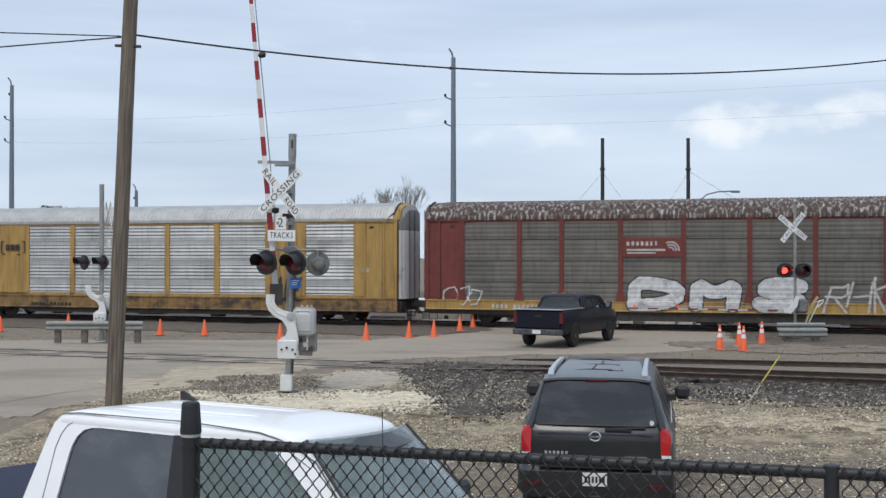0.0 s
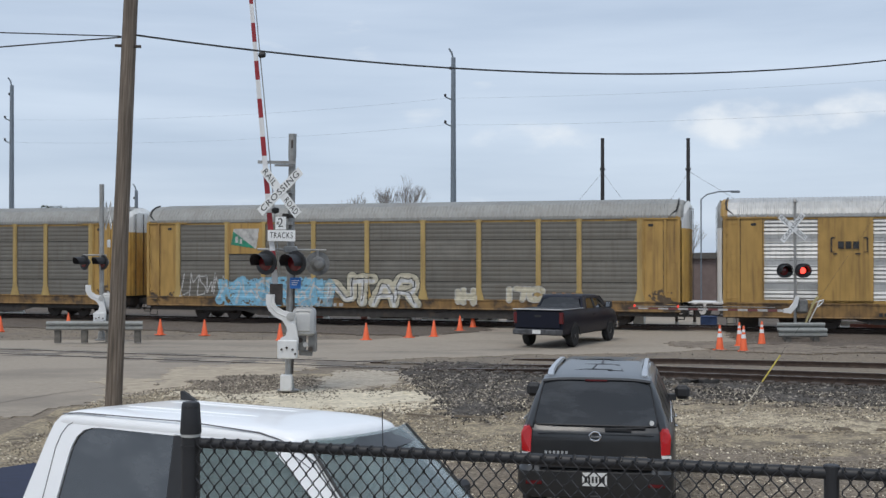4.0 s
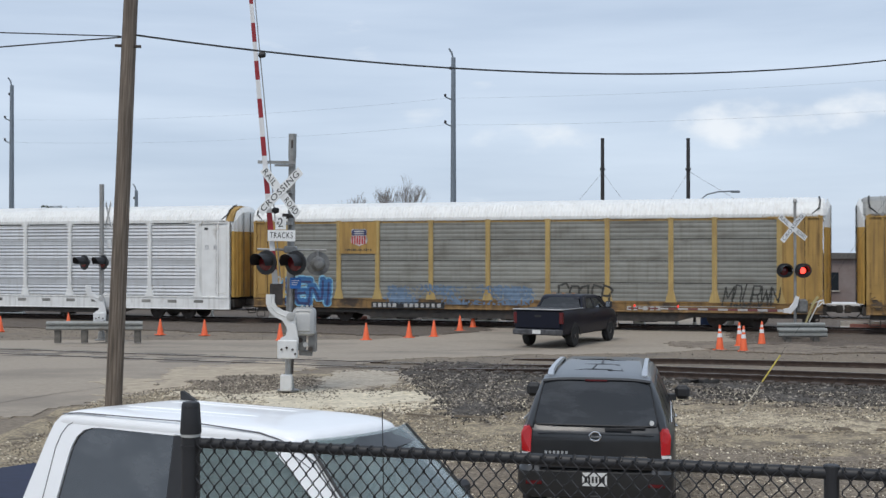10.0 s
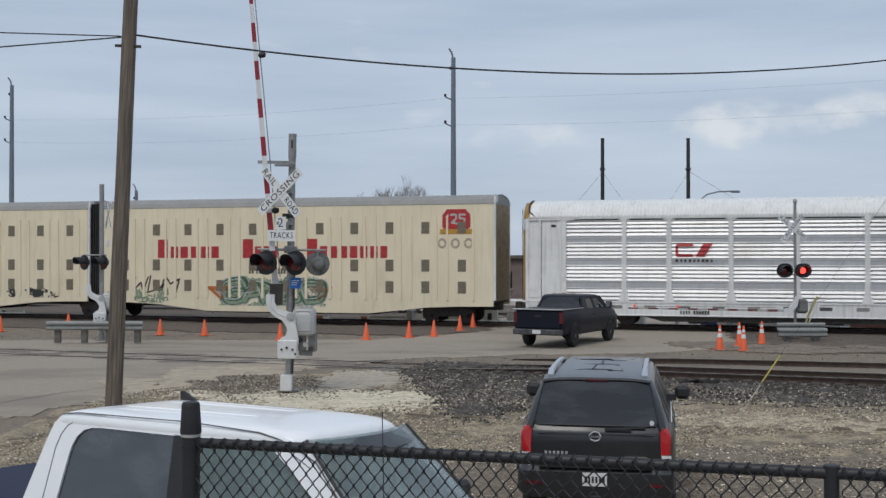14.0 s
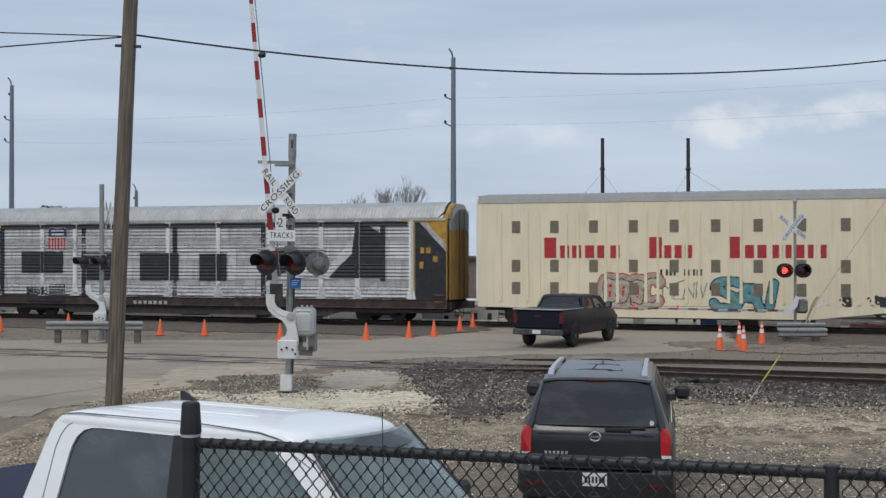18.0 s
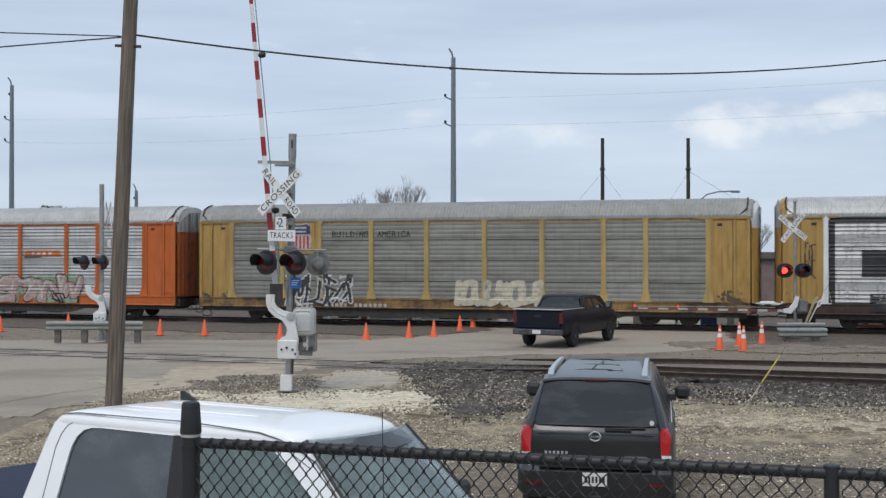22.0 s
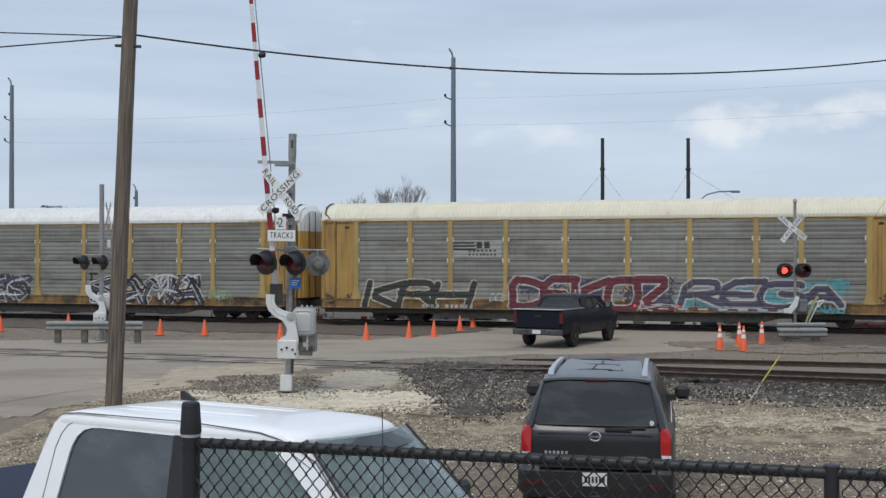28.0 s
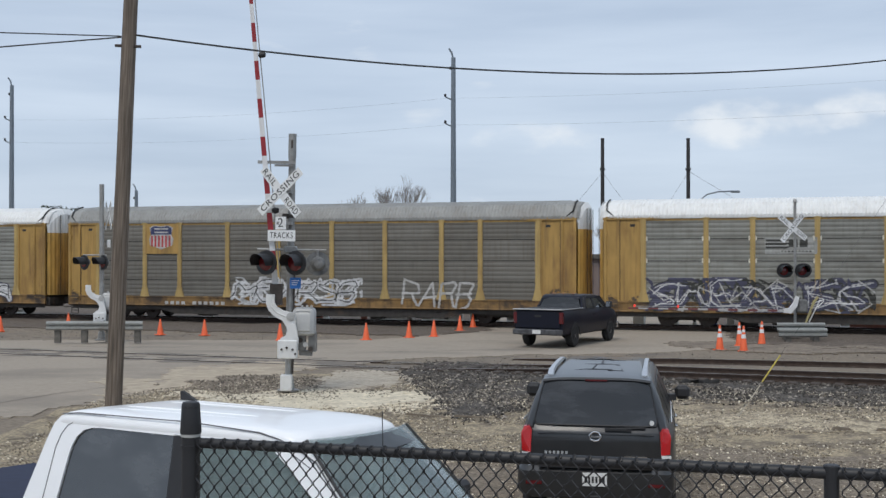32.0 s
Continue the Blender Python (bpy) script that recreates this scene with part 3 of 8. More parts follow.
WHITE_ST = mat("white_painted_steel", (0.78, 0.78, 0.76), 0.55, var=0.06, scale=2.0, stain=(0.45, 0.43, 0.39), sfrac=0.6, streak=(0.3, 0.27, 0.23), samt=0.4)
CREAM = mat("cream_paint", (0.82, 0.72, 0.52), 0.6, var=0.05, scale=1.2, stain=(0.7, 0.6, 0.41), sfrac=0.56, sscale=0.5, spread=(1, 1, 0.5), streak=(0.55, 0.44, 0.28), samt=0.25)
ROOF_GREY = mat("galvanised_roof", (0.3, 0.3, 0.285), 0.6, 0.15, var=0.1, scale=1.5, stain=(0.26, 0.25, 0.23), sfrac=0.52, sscale=0.7, streak=(0.2, 0.185, 0.16), samt=0.5)
ROOF_WHITE = mat("white_roof_paint", (0.78, 0.78, 0.76), 0.5, var=0.05, scale=1.5, stain=(0.55, 0.54, 0.5), sfrac=0.64, sscale=0.7, streak=(0.5, 0.47, 0.42), samt=0.4)
ROOF_CREAM = mat("cream_roof_paint", (0.72, 0.68, 0.54), 0.55, var=0.05, scale=1.5, stain=(0.5, 0.46, 0.36), sfrac=0.62, sscale=0.7)
ROOF_SILVER = mat("bare_silver_roof", (0.46, 0.46, 0.45), 0.5, 0.3, var=0.12, scale=1.5, streak=(0.3, 0.29, 0.27), samt=0.5)
ROOF_RUST = mat("peeling_rusty_roof", (0.075, 0.05, 0.042), 0.8, var=0.25, scale=2.5, stain=(0.1, 0.07, 0.06), sfrac=0.5, sscale=1.2, streak=(0.62, 0.61, 0.58), samt=0.95)
ROOF_DARK = mat("grey_coated_roof", (0.27, 0.265, 0.25), 0.6, var=0.1, scale=1.5)
BOLTGREY = mat("grimy_pocket_grey", (0.2, 0.195, 0.18), 0.8, var=0.4, scale=2.0, obj_var=0.4)
RUST_SILL = mat("rusty_brown_sill", (0.05, 0.03, 0.025), 0.8, var=0.3, scale=3.0, stain=(0.11, 0.065, 0.05), sfrac=0.55, sscale=1.5, streak=(0.025, 0.02, 0.018), samt=0.5)
CLIP = mat("pale_clip", (0.68, 0.65, 0.57), 0.6)
# near-black for real joints, and for the sheets that darken the panel gaps
SEAM = mat("dark_seam_and_gap", (0.03, 0.03, 0.03), 0.8, var=0.1)
SHARED = {}


def share(key, make):
    if key not in SHARED:
        SHARED[key] = make()
    return SHARED[key]


ROWS = (SILL + 0.04, 1.99, 2.975, 3.96, EAVE - 0.08)


def wave(z, amp=1.0):
    """Depth of a side panel's relief at height z: four tilted louvres and a flat on silver panels, shallow rounded ribs on grey ones."""
    if amp >= 0.5:
        t = (4.8 - z) % 1.023
        if t > 0.7:
            return 0.0
        p = (t % 0.175) / 0.175
        return amp * (-0.03 + 0.07 * p / 0.3 if p < 0.3 else 0.04 - 0.07 * (p - 0.3) / 0.7)
    t = (4.94 - z) % 0.985
    if not 0.1 < t < 0.92:
        return 0.0
    return 0.007 - 0.017 * abs(math.sin(math.pi * (t - 0.1) / 0.205)) ** 0.7


def panel_mesh(w, z0, z1, material, name="side_panel"):
    def make():
        s = Shape()
        zs = span(z0, z1, 0.02)
        amp = 0.75 if material is SILVER else 0.65 if material in (SILVER_DULL, SILVER_OLD) else 0.34
        s.loft([[(0, wave(z, amp) - 0.02, z), (w, wave(z, amp) - 0.02, z)] for z in zs], closed=False)
        s.loft([[(0, 0.05, z), (w, 0.05, z)] for z in (z1, z0)], closed=False)
        for z in (z0, z1):
            s.add([(0, -0.02, z), (w, -0.02, z), (w, 0.05, z), (0, 0.05, z)], [(0, 1, 2, 3)])
        for x in (0, w):
            s.add([(x, -0.02, z0), (x, 0.05, z0), (x, 0.05, z1), (x, -0.02, z1)], [(0, 1, 2, 3)])
        return s.mesh(name, material, True)
    return share((name, round(w, 3), z0, z1, material.name), make)


def post_mesh(material):
    def make():
        s = Shape()
        s.prism([(-0.25, SILL), (0.25, SILL), (0.22, SILL + 0.12), (0.11, SILL + 0.55), (0.11, EAVE - 0.16), (0.16, EAVE - 0.06), (0.16, EAVE), (-0.16, EAVE), (-0.16, EAVE - 0.06), (-0.11, EAVE - 0.16), (-0.11, SILL + 0.55), (-0.22, SILL + 0.12)], -0.075, 0.0)
        s.box(-0.035, 0.035, -0.095, -0.07, SILL + 0.4, EAVE - 0.02)
        return s.mesh("post", material)
    return share(("post", material.name), make)


def roof_mesh(L, material, eave=EAVE, crown=CROWN, white_edge=None):
    def make():
        s = Shape()
        prof = [(-1.66, eave - 0.04), (-1.66, eave + 0.08), (-1.56, eave + 0.3), (-1.3, eave + 0.6), (-0.95, crown - 0.13), (-0.5, crown - 0.04), (0, crown)]
        prof = prof + [(-y, z) for y, z in prof[-2::-1]]
        rings = []
        n = round((L - 1.2) / 0.165)
        xs = [0.25, 0.6]
        for i in range(n):
            a = 0.6 + (L - 1.2) * i / n
            d = (L - 1.2) / n
            xs += [a + 0.05 * d, a + 0.4 * d, a + 0.55 * d, a + 0.9 * d]
        xs += [L - 0.6, L - 0.25]
        for k, x in enumerate(xs):
            up = 0.026 if (2 <= k < len(xs) - 2 and (k - 2) % 4 in (2, 3)) else 0.0
            rings.append([(x, y * (1 + up * 0.35 * (0 < i < 12)), z + up * (0 < i < 12)) for i, (y, z) in enumerate(prof)])
        s.loft(rings, closed=False)
        s.loft([[(x, y * 0.985, z - 0.03) for y, z in prof] for x in (L - 0.25, 0.25)], closed=False)
        return s.mesh("roof", material, False)
    return share(("roof", L, material.name, eave, crown), make)


def bogie(parent, x, material=None):
    def frame_mesh():
        s = Shape()
        for y in (-1.0, 1.0):
            s.prism([(-1.25, 0.5), (-0.6, 0.3), (0.6, 0.3), (1.25, 0.5), (1.25, 0.62), (0.7, 0.78), (-0.7, 0.78), (-1.25, 0.62)], y - 0.09, y + 0.09)
            for c in (-0.12, 0.12):
                s.cyl((c, y, 0.32), (c, y, 0.6), 0.09, n=8)
        s.box(-0.25, 0.25, -1.1, 1.1, 0.5, 0.8)
        return s.mesh("bogie_frame", UNDER)
    def wheel_mesh():
        s = Shape()
        for y in (-0.78, 0.78):
            o = -1 if y < 0 else 1
            s.cyl((0, y - 0.07, 0), (0, y + 0.07, 0), 0.42, n=20)
            s.cyl((0, y + o * 0.07, 0), (0, y + o * 0.12, 0), 0.16, 0.13, n=12)
        s.cyl((0, -1.12, 0), (0, 1.12, 0), 0.08, n=10)
        return s.mesh("wheelset", WHEEL, True)
    b = part("bogie", share("bogie", frame_mesh), None, parent, at=pose(x, 0, 0))
    for dx in (-0.89, 0.89):
        part("wheelset", share("wheelset", wheel_mesh), None, b, at=pose(dx, 0, 0.42))


def end_mesh(material, lead, eave, crown, zlow=SILL):
    """Two-leaf end door, ribbed upright and bowed, and rounded over at the top."""
    def make():
        s = Shape()
        o = 1 if lead else -1
        ys = span(-1.5, 1.5, 0.125)
        rings, upper = [], []
        for i, y in enumerate(ys):
            b = 0.36 - 0.26 * (abs(y) / 1.5) ** 3 + (0.03 if i % 2 else 0)
            top = crown - 0.08 - 0.75 * (abs(y) / 1.5) ** 3
            rings.append([(o * b, y, zlow), (o * b, y, 3.1), (o * b, y, eave - 0.5)])
            upper.append([(o * b, y, eave - 0.5), (o * b, y, max(eave - 0.3, top - 0.25)), (o * (b - 0.12), y, max(eave - 0.2, top))])
        s.loft(rings, closed=False)
        k = len(s.f)
        s.loft(upper, closed=False)
        s.mi[k:] = [1] * (len(s.f) - k)
        for y in (-0.75, 0.0, 0.75):
            s.box(min(o * 0.39, o * 0.41), max(o * 0.39, o * 0.41), y - 0.02, y + 0.02, zlow, crown - 0.4)
            s.mi[-6:] = [2] * 6
        s.box(-0.25 if lead else 0.0, 0.0 if lead else 0.25, -1.58, -1.5, zlow, eave)
        s.box(-0.25 if lead else 0.0, 0.0 if lead else 0.25, 1.5, 1.58, zlow, eave)
        return s.mesh("end_door", [material, ROOF_WHITE if material is END_YELLOW else ROOF_GREY, SEAM])
    return share(("end", material.name, lead, eave, crown, zlow), make)


def autorack(s0, label, frame_m, panel_m, roof_m, end_m, cap_m=None, sill_m=None, signs=(), bays=None, door_m=None, clips=False):
    """A closed car carrier: sill, posts, corrugated side panels, ribbed roof, end doors, bogies and couplers."""
    car = thing("autorack_car", label, "railcar", on_track(s0), group="freight train cars")
    car["s0"] = s0
    car["louvre"] = 0.75 if panel_m is SILVER else 0.65 if panel_m in (SILVER_DULL, SILVER_OLD) else 0.34
    sill_m = sill_m or (YELLOW_SILL if frame_m is YELLOW else frame_m)
    door_m = door_m or frame_m
    L = CAR_L
    drop = 0.63 if bays or sill_m is WHITE_ST else 0.46
    car["drop"] = drop
    def sill():
        prof = [(-1.62, SILL - drop), (-1.64, SILL - drop + 0.03), (-1.62, SILL - drop + 0.07), (-1.62, SILL - 0.05), (-1.65, SILL - 0.04), (-1.65, SILL + 0.02), (-1.62, SILL + 0.03), (-1.5, SILL + 0.03), (-1.5, SILL - drop)]
        return Shape().loft([[(x, y, z) for y, z in prof] for x in (0.05, L - 0.05)], caps=True).mesh("side_sill", sill_m)
    def deck():
        s = Shape()
        s.box(0.1, L - 0.1, -1.5, 1.5, SILL - 0.12, SILL)
        s.box(0.3, L - 0.3, -0.3, 0.3, SILL - 0.64, SILL - 0.12)
        for k in range(12):
            s.box(2 + k * 2.1, 2.15 + k * 2.1, -1.5, 1.5, SILL - 0.4, SILL - 0.12)
        s.prism([(0.2, SILL - 0.66), (5.5, SILL - 0.66), (6.3, SILL - 0.87), (L - 6.3, SILL - 0.87), (L - 5.5, SILL - 0.66), (L - 0.2, SILL - 0.66), (L - 0.2, SILL - 0.15), (0.2, SILL - 0.15)], -1.49, -1.4)
        for k, x in enumerate((7.4, 9.2, 12.6, 16.8, 19.1)):
            s.box(x, x + (0.9, 0.5, 1.4, 0.6, 0.8)[k], -1.2, -0.6, SILL - (0.96, 0.9, 0.94, 1.0, 0.92)[k], SILL - 0.5, 0.03)
        s.box(0.2, L - 0.2, 1.4, 1.49, SILL - 0.5, SILL - 0.15)
        return s.mesh("underframe", UNDER)
    def chord():
        s = Shape()
        for o in (-1, 1):
            y0, y1 = sorted((o * 1.6, o * 1.52))
            s.box(0.2, L - 0.2, y0, y1, EAVE - 0.16, EAVE)
            y0, y1 = sorted((o * 1.66, o * 1.6))
            for a, b in ((0.15, 2.6), (L - 2.6, L - 0.15)):
                s.box(a, b, y0, y1, EAVE - 0.05, EAVE + 0.03)
        return s.mesh("top_chord", frame_m)
    def slots():
        s = Shape()
        for a, b in zip(POSTS, POSTS[1:]):
            s.box(a + 0.25, b - 0.25, -1.61, -1.6, EAVE - 0.12, EAVE - 0.06)
        return s.mesh("eave_slot", SEAM)
    if frame_m is WHITE_ST and sill_m is WHITE_ST:
        part("eave_slot", share("slots", slots), None, car, "dark slots under the eave")["kind"] = "stuff"
    def coupler():
        s = Shape()
        s.box(-0.75, 0.1, -0.12, 0.12, 0.72, 0.98)
        s.box(-0.8, -0.5, -0.2, 0.2, 0.68, 1.02, 0.04)
        s.tube([(0.0, 0.35, 0.75), (-0.3, 0.36, 0.45), (-0.65, 0.3, 0.5)], 0.025, 6)
        # stirrup step and cut lever under the corner
        s.tube([(0.2, -1.55, 0.55), (0.2, -1.57, 0.2), (0.62, -1.57, 0.2), (0.62, -1.55, 0.55)], 0.022, 5)
        s.tube([(-0.35, -0.1, 0.9), (-0.3, -0.6, 1.0), (-0.05, -1.4, 0.95), (-0.1, -1.55, 0.7)], 0.018, 5)
        s.box(-0.1, 0.15, -1.4, 1.4, 0.62, 1.0)
        return s.mesh("coupler", UNDER)
    part("side_sill", share(("sill", sill_m.name, drop), sill), None, car)
    if sill_m is WHITE_ST:
        pocket = share("pocket", lambda: Shape().box(0, 0.52, -0.012, 0.0, 0.0, 0.15, 0.005).mesh("stake_pocket", BOLTGREY))
        for k in range(17):
            part("stake_pocket", pocket, None, car, at=pose(1.0 + 1.5 * k, -1.622, SILL - 0.3))
    part("side_sill", share(("sill", sill_m.name, drop), sill), None, car, at=pose(L, 0, 0, 0, 0, 180))
    part("underframe", share("deck", deck), None, car)
    part("top_chord", share(("chord", frame_m.name), chord), None, car)
    # black sheets added inside, so that gaps between panels look shaded
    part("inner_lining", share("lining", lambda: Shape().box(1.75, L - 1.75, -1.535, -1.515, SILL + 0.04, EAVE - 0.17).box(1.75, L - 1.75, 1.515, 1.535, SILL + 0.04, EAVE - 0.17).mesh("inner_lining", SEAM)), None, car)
    part("roof", roof_mesh(L, roof_m), None, car)
    for at in (pose(0, 0, 0), pose(L, 0, 0, 0, 0, 180)):
        part("coupler", share("coupler", coupler), None, car, at=at)
    for x in (3.7, L - 3.7):
        bogie(car, x)
    part("end_door", end_mesh(end_m, True, EAVE, CROWN), None, car, at=pose(L - 0.1, 0, 0))
    part("end_door", end_mesh(end_m, False, EAVE, CROWN), None, car, at=pose(0.1, 0, 0))
    def cap():
        s = Shape()
        prof = [(-1.6, EAVE), (-1.5, EAVE + 0.32), (-1.25, EAVE + 0.6), (-0.9, CROWN - 0.13), (-0.5, CROWN - 0.05), (0.5, CROWN - 0.05), (0.9, CROWN - 0.13), (1.25, EAVE + 0.6), (1.5, EAVE + 0.32), (1.6, EAVE)]
        s.loft([[(x, y * k, EAVE + (z - EAVE) * k) for y, z in prof] for x, k in ((0.62, 1.0), (0.05, 1.0), (-0.06, 0.93))], closed=True, caps=True)
        return s.mesh("roof_end_cap", cap_m or roof_m)
    cm = share(("cap", (cap_m or roof_m).name), cap)
    part("roof_end_cap", cm, None, car)
    part("roof_end_cap", cm, None, car, at=pose(L, 0, 0, 0, 0, 180))
    def plate():
        s = Shape()
        s.box(0.02, 1.75, -0.04, 0.05, SILL, EAVE - 0.1)
        s.box(0.0, 0.14, -0.09, 0.05, SILL, EAVE - 0.05)
        s.box(0.62, 0.72, -0.09, 0.05, SILL, EAVE - 0.05)
        for k in range(11):
            s.box(0.14, 0.62, -0.05, -0.04, SILL + 0.15 + k * 0.33, SILL + 0.175 + k * 0.33)
        for x in (0.735, 1.69):
            s.box(x, x + 0.022, -0.046, -0.03, SILL + 0.02, EAVE - 0.12)
            s.mi[-6:] = [1] * 6
        # lifting pocket, hinge blocks and the deep edge of the door frame
        s.box(1.2, 1.42, -0.047, -0.03, EAVE - 0.42, EAVE - 0.3)
        s.mi[-6:] = [1] * 6
        for z in (SILL + 0.5, SILL + 1.75, SILL + 3.0):
            s.box(0.14, 0.2, -0.1, -0.03, z, z + 0.14)
        s.box(-0.02, 2.3, -0.1, 0.0, EAVE - 0.1, EAVE - 0.02)
        s.box(1.6, 1.68, -0.085, -0.03, SILL, EAVE - 0.1)
        # grab irons low on the corner
        for z in (SILL - 0.1, SILL + 0.22):
            s.tube([(0.2, -0.05, z), (0.2, -0.16, z), (0.6, -0.16, z), (0.6, -0.05, z)], 0.014, 5)
        return s.mesh("end_panel", [door_m, SEAM])
    pm = share(("plate", door_m.name), plate)
    gusset = share("gusset", lambda: Shape().tube([(0.2, -0.55, CROWN + 0.0), (0.18, -0.95, CROWN - 0.08), (0.16, -1.3, EAVE + 0.62), (0.2, -1.56, EAVE + 0.34), (0.5, -1.64, EAVE + 0.06)], 0.035, 6).mesh("end_gusset", SEAM))
    part("end_gusset", gusset, None, car)
    part("end_gusset", gusset, None, car, at=pose(L, 0, 0) @ Matrix.Diagonal((-1, 1, 1, 1)))
    for at in (pose(0.05, -1.56, 0), pose(L - 0.05, 1.56, 0, 0, 0, 180)):
        part("end_panel", pm, None, car, at=at)
    mirror = Matrix.Diagonal((-1, 1, 1, 1))
    for at in (pose(L - 0.05, -1.56, 0) @ mirror, pose(0.05, 1.56, 0, 0, 0, 180) @ mirror):
        part("end_panel", pm, None, car, at=at)
    posts = POSTS if bays is None else None
    if posts:
        pmesh = post_mesh(YELLOW_POST if frame_m is YELLOW else frame_m)
        for x in posts:
            part("post", pmesh, None, car, at=pose(x, -1.58, 0))
            part("post", pmesh, None, car, at=pose(x, 1.58, 0, 0, 0, 180))
        if clips:
            clip = share("clip", lambda: Shape().box(-0.03, 0.03, -0.025, 0.0, -0.1, 0.1, 0.01).mesh("post_clip", CLIP))
            for x in posts:
                for z in (2.97, 3.955):
                    for o in (-0.145, 0.145):
                        part("post_clip", clip, None, car, at=pose(x + o, -1.615, z))
        for a, b in zip(posts, posts[1:]):
            w = b - a - 0.02
            for k in range(4):
                z0, z1 = ROWS[k], ROWS[k + 1] - (0.012 if panel_m in (SILVER, SILVER_DULL, SILVER_OLD) else 0.035)
                pan = panel_mesh(w, round(z0, 3), round(z1, 3), panel_m)
                part("side_panel", pan, None, car, at=pose(a + 0.01, -1.57, 0))
                part("side_panel", pan, None, car, at=pose(b - 0.01, 1.57, 0, 0, 0, 180))
    else:
        for a, b in bays:
            w = b - a - 0.02
            for k in range(4):
                z0, z1 = (ROWS[k] if k else SILL + 0.16), (ROWS[k + 1] - 0.012 if k < 3 else SILL + 3.72)
                pan = panel_mesh(w, round(z0, 3), round(z1, 3), panel_m)
                part("side_panel", pan, None, car, at=pose(a + 0.01, -1.56, 0))
                part("side_panel", pan, None, car, at=pose(b - 0.01, 1.56, 0, 0, 0, 180))
        edges = [1.7] + [v for ab in bays for v in ab] + [L - 1.7]
        for a, b in zip(edges[::2], edges[1::2]):
            def strip(w=b - a):
                s = Shape()
                s.box(0, w, -0.06, 0.05, SILL, EAVE - 0.1)
                if w > 1:
                    s.box(w / 2 - 0.01, w / 2 + 0.01, -0.066, -0.05, SILL + 0.1, EAVE - 0.2)
                return s.mesh("wall_plate", frame_m)
            wm = share(("strip", round(b - a, 3), frame_m.name), strip)
            part("wall_plate", wm, None, car, at=pose(a, -1.56, 0))
            part("wall_plate", wm, None, car, at=pose(b, 1.56, 0, 0, 0, 180))
        def rails():
            s = Shape()
            for y0, y1 in ((-1.62, -1.54), (1.54, 1.62)):
                s.box(1.7, L - 1.7, y0, y1, SILL, SILL + 0.15)
                s.box(1.7, L - 1.7, y0, y1, SILL + 3.72, EAVE - 0.1)
            return s.mesh("wall_rail", frame_m)
        part("wall_rail", share(("rails", frame_m.name), rails), None, car)
    for kind_m, x0, x1, z0, z1 in signs:
        s = Shape().box(x0, x1, -1.665, -1.60, z0, z1)
        part("sign_plate", s, kind_m, car)
    return car


CARS = []


def car(*a, **k):
    c = autorack(*a, **k)
    CARS.append(c)
    return c


C1_BAYS = [(1.53, 4.03), (6.28, 8.81), (9.1, 11.62), (11.87, 14.42), (14.7, 17.23), (17.52, 20.06), (22.24, 24.77)]
c0 = car(-0.9, "oxide red car carrier with dark grimy panels and peeling roof", OXIDE, GALV_DARK, ROOF_RUST, OXIDE, sill_m=YELLOW)
c1 = car(-29.3, "yellow car carrier with bright silver louvred panels", YELLOW, SILVER_OLD, ROOF_SILVER, WHITE_ST, cap_m=YELLOW, bays=C1_BAYS)
c2 = car(-58.1, "grey-panelled yellow car carrier with a flag emblem", YELLOW, GALV_BROWN, ROOF_GREY, END_YELLOW, signs=[(YELLOW, 4.6, 6.6, 3.3, EAVE - 0.1)])
c3 = car(-86.6, "grey-panelled yellow car carrier with green graffiti", YELLOW, GALV_BROWN, ROOF_GREY, END_YELLOW, signs=[(YELLOW, 6.7, 9.2, 3.05, 3.98)])
c4 = car(-115.3, "grey-panelled yellow car carrier with a white roof", YELLOW, GALV, ROOF_WHITE, END_YELLOW, signs=[(YELLOW, 4.6, 6.6, 3.3, EAVE - 0.1)])
c5 = car(-143.6, "white car carrier with bright silver louvred panels", WHITE_ST, SILVER, ROOF_WHITE, END_YELLOW, cap_m=YELLOW)
c8 = car(-216.5, "silver car carrier overpainted with huge black letters", WHITE_ST, SILVER_DULL, ROOF_SILVER, YELLOW_DK, cap_m=YELLOW, sill_m=RUST_SILL, door_m=YELLOW)
c9 = car(-244.8, "grey-panelled yellow car carrier with shield emblem and slogan", YELLOW, GALV, ROOF_GREY, END_YELLOW, signs=[(YELLOW, 4.6, 6.6, 3.3, EAVE - 0.1)])
c10 = car(-273.15, "orange car carrier with silver panels and pink graffiti", ORANGE, SILVER_OLD, ROOF_SILVER, ORANGE_DK)
c11 = car(-301.35, "grey-panelled yellow car carrier with a cream roof and graffiti", YELLOW, GALV, ROOF_CREAM, END_YELLOW, clips=True)
c12 = car(-329.7, "grey-panelled yellow car carrier with white roof and dark graffiti", YELLOW, GALV, ROOF_WHITE, END_YELLOW, clips=True)
c13 = car(-357.9, "brown-grimed yellow car carrier with shield emblem", YELLOW, GALV_BROWN, ROOF_GREY, END_YELLOW, signs=[(YELLOW, 4.6, 6.6, 3.3, EAVE - 0.1)])
c14 = car(-386.3, "grey-panelled yellow car carrier with a white roof, the last", YELLOW, GALV, ROOF_WHITE, END_YELLOW)

K_EAVE, K_CROWN, K_L = 5.62, 6.12, 21.0


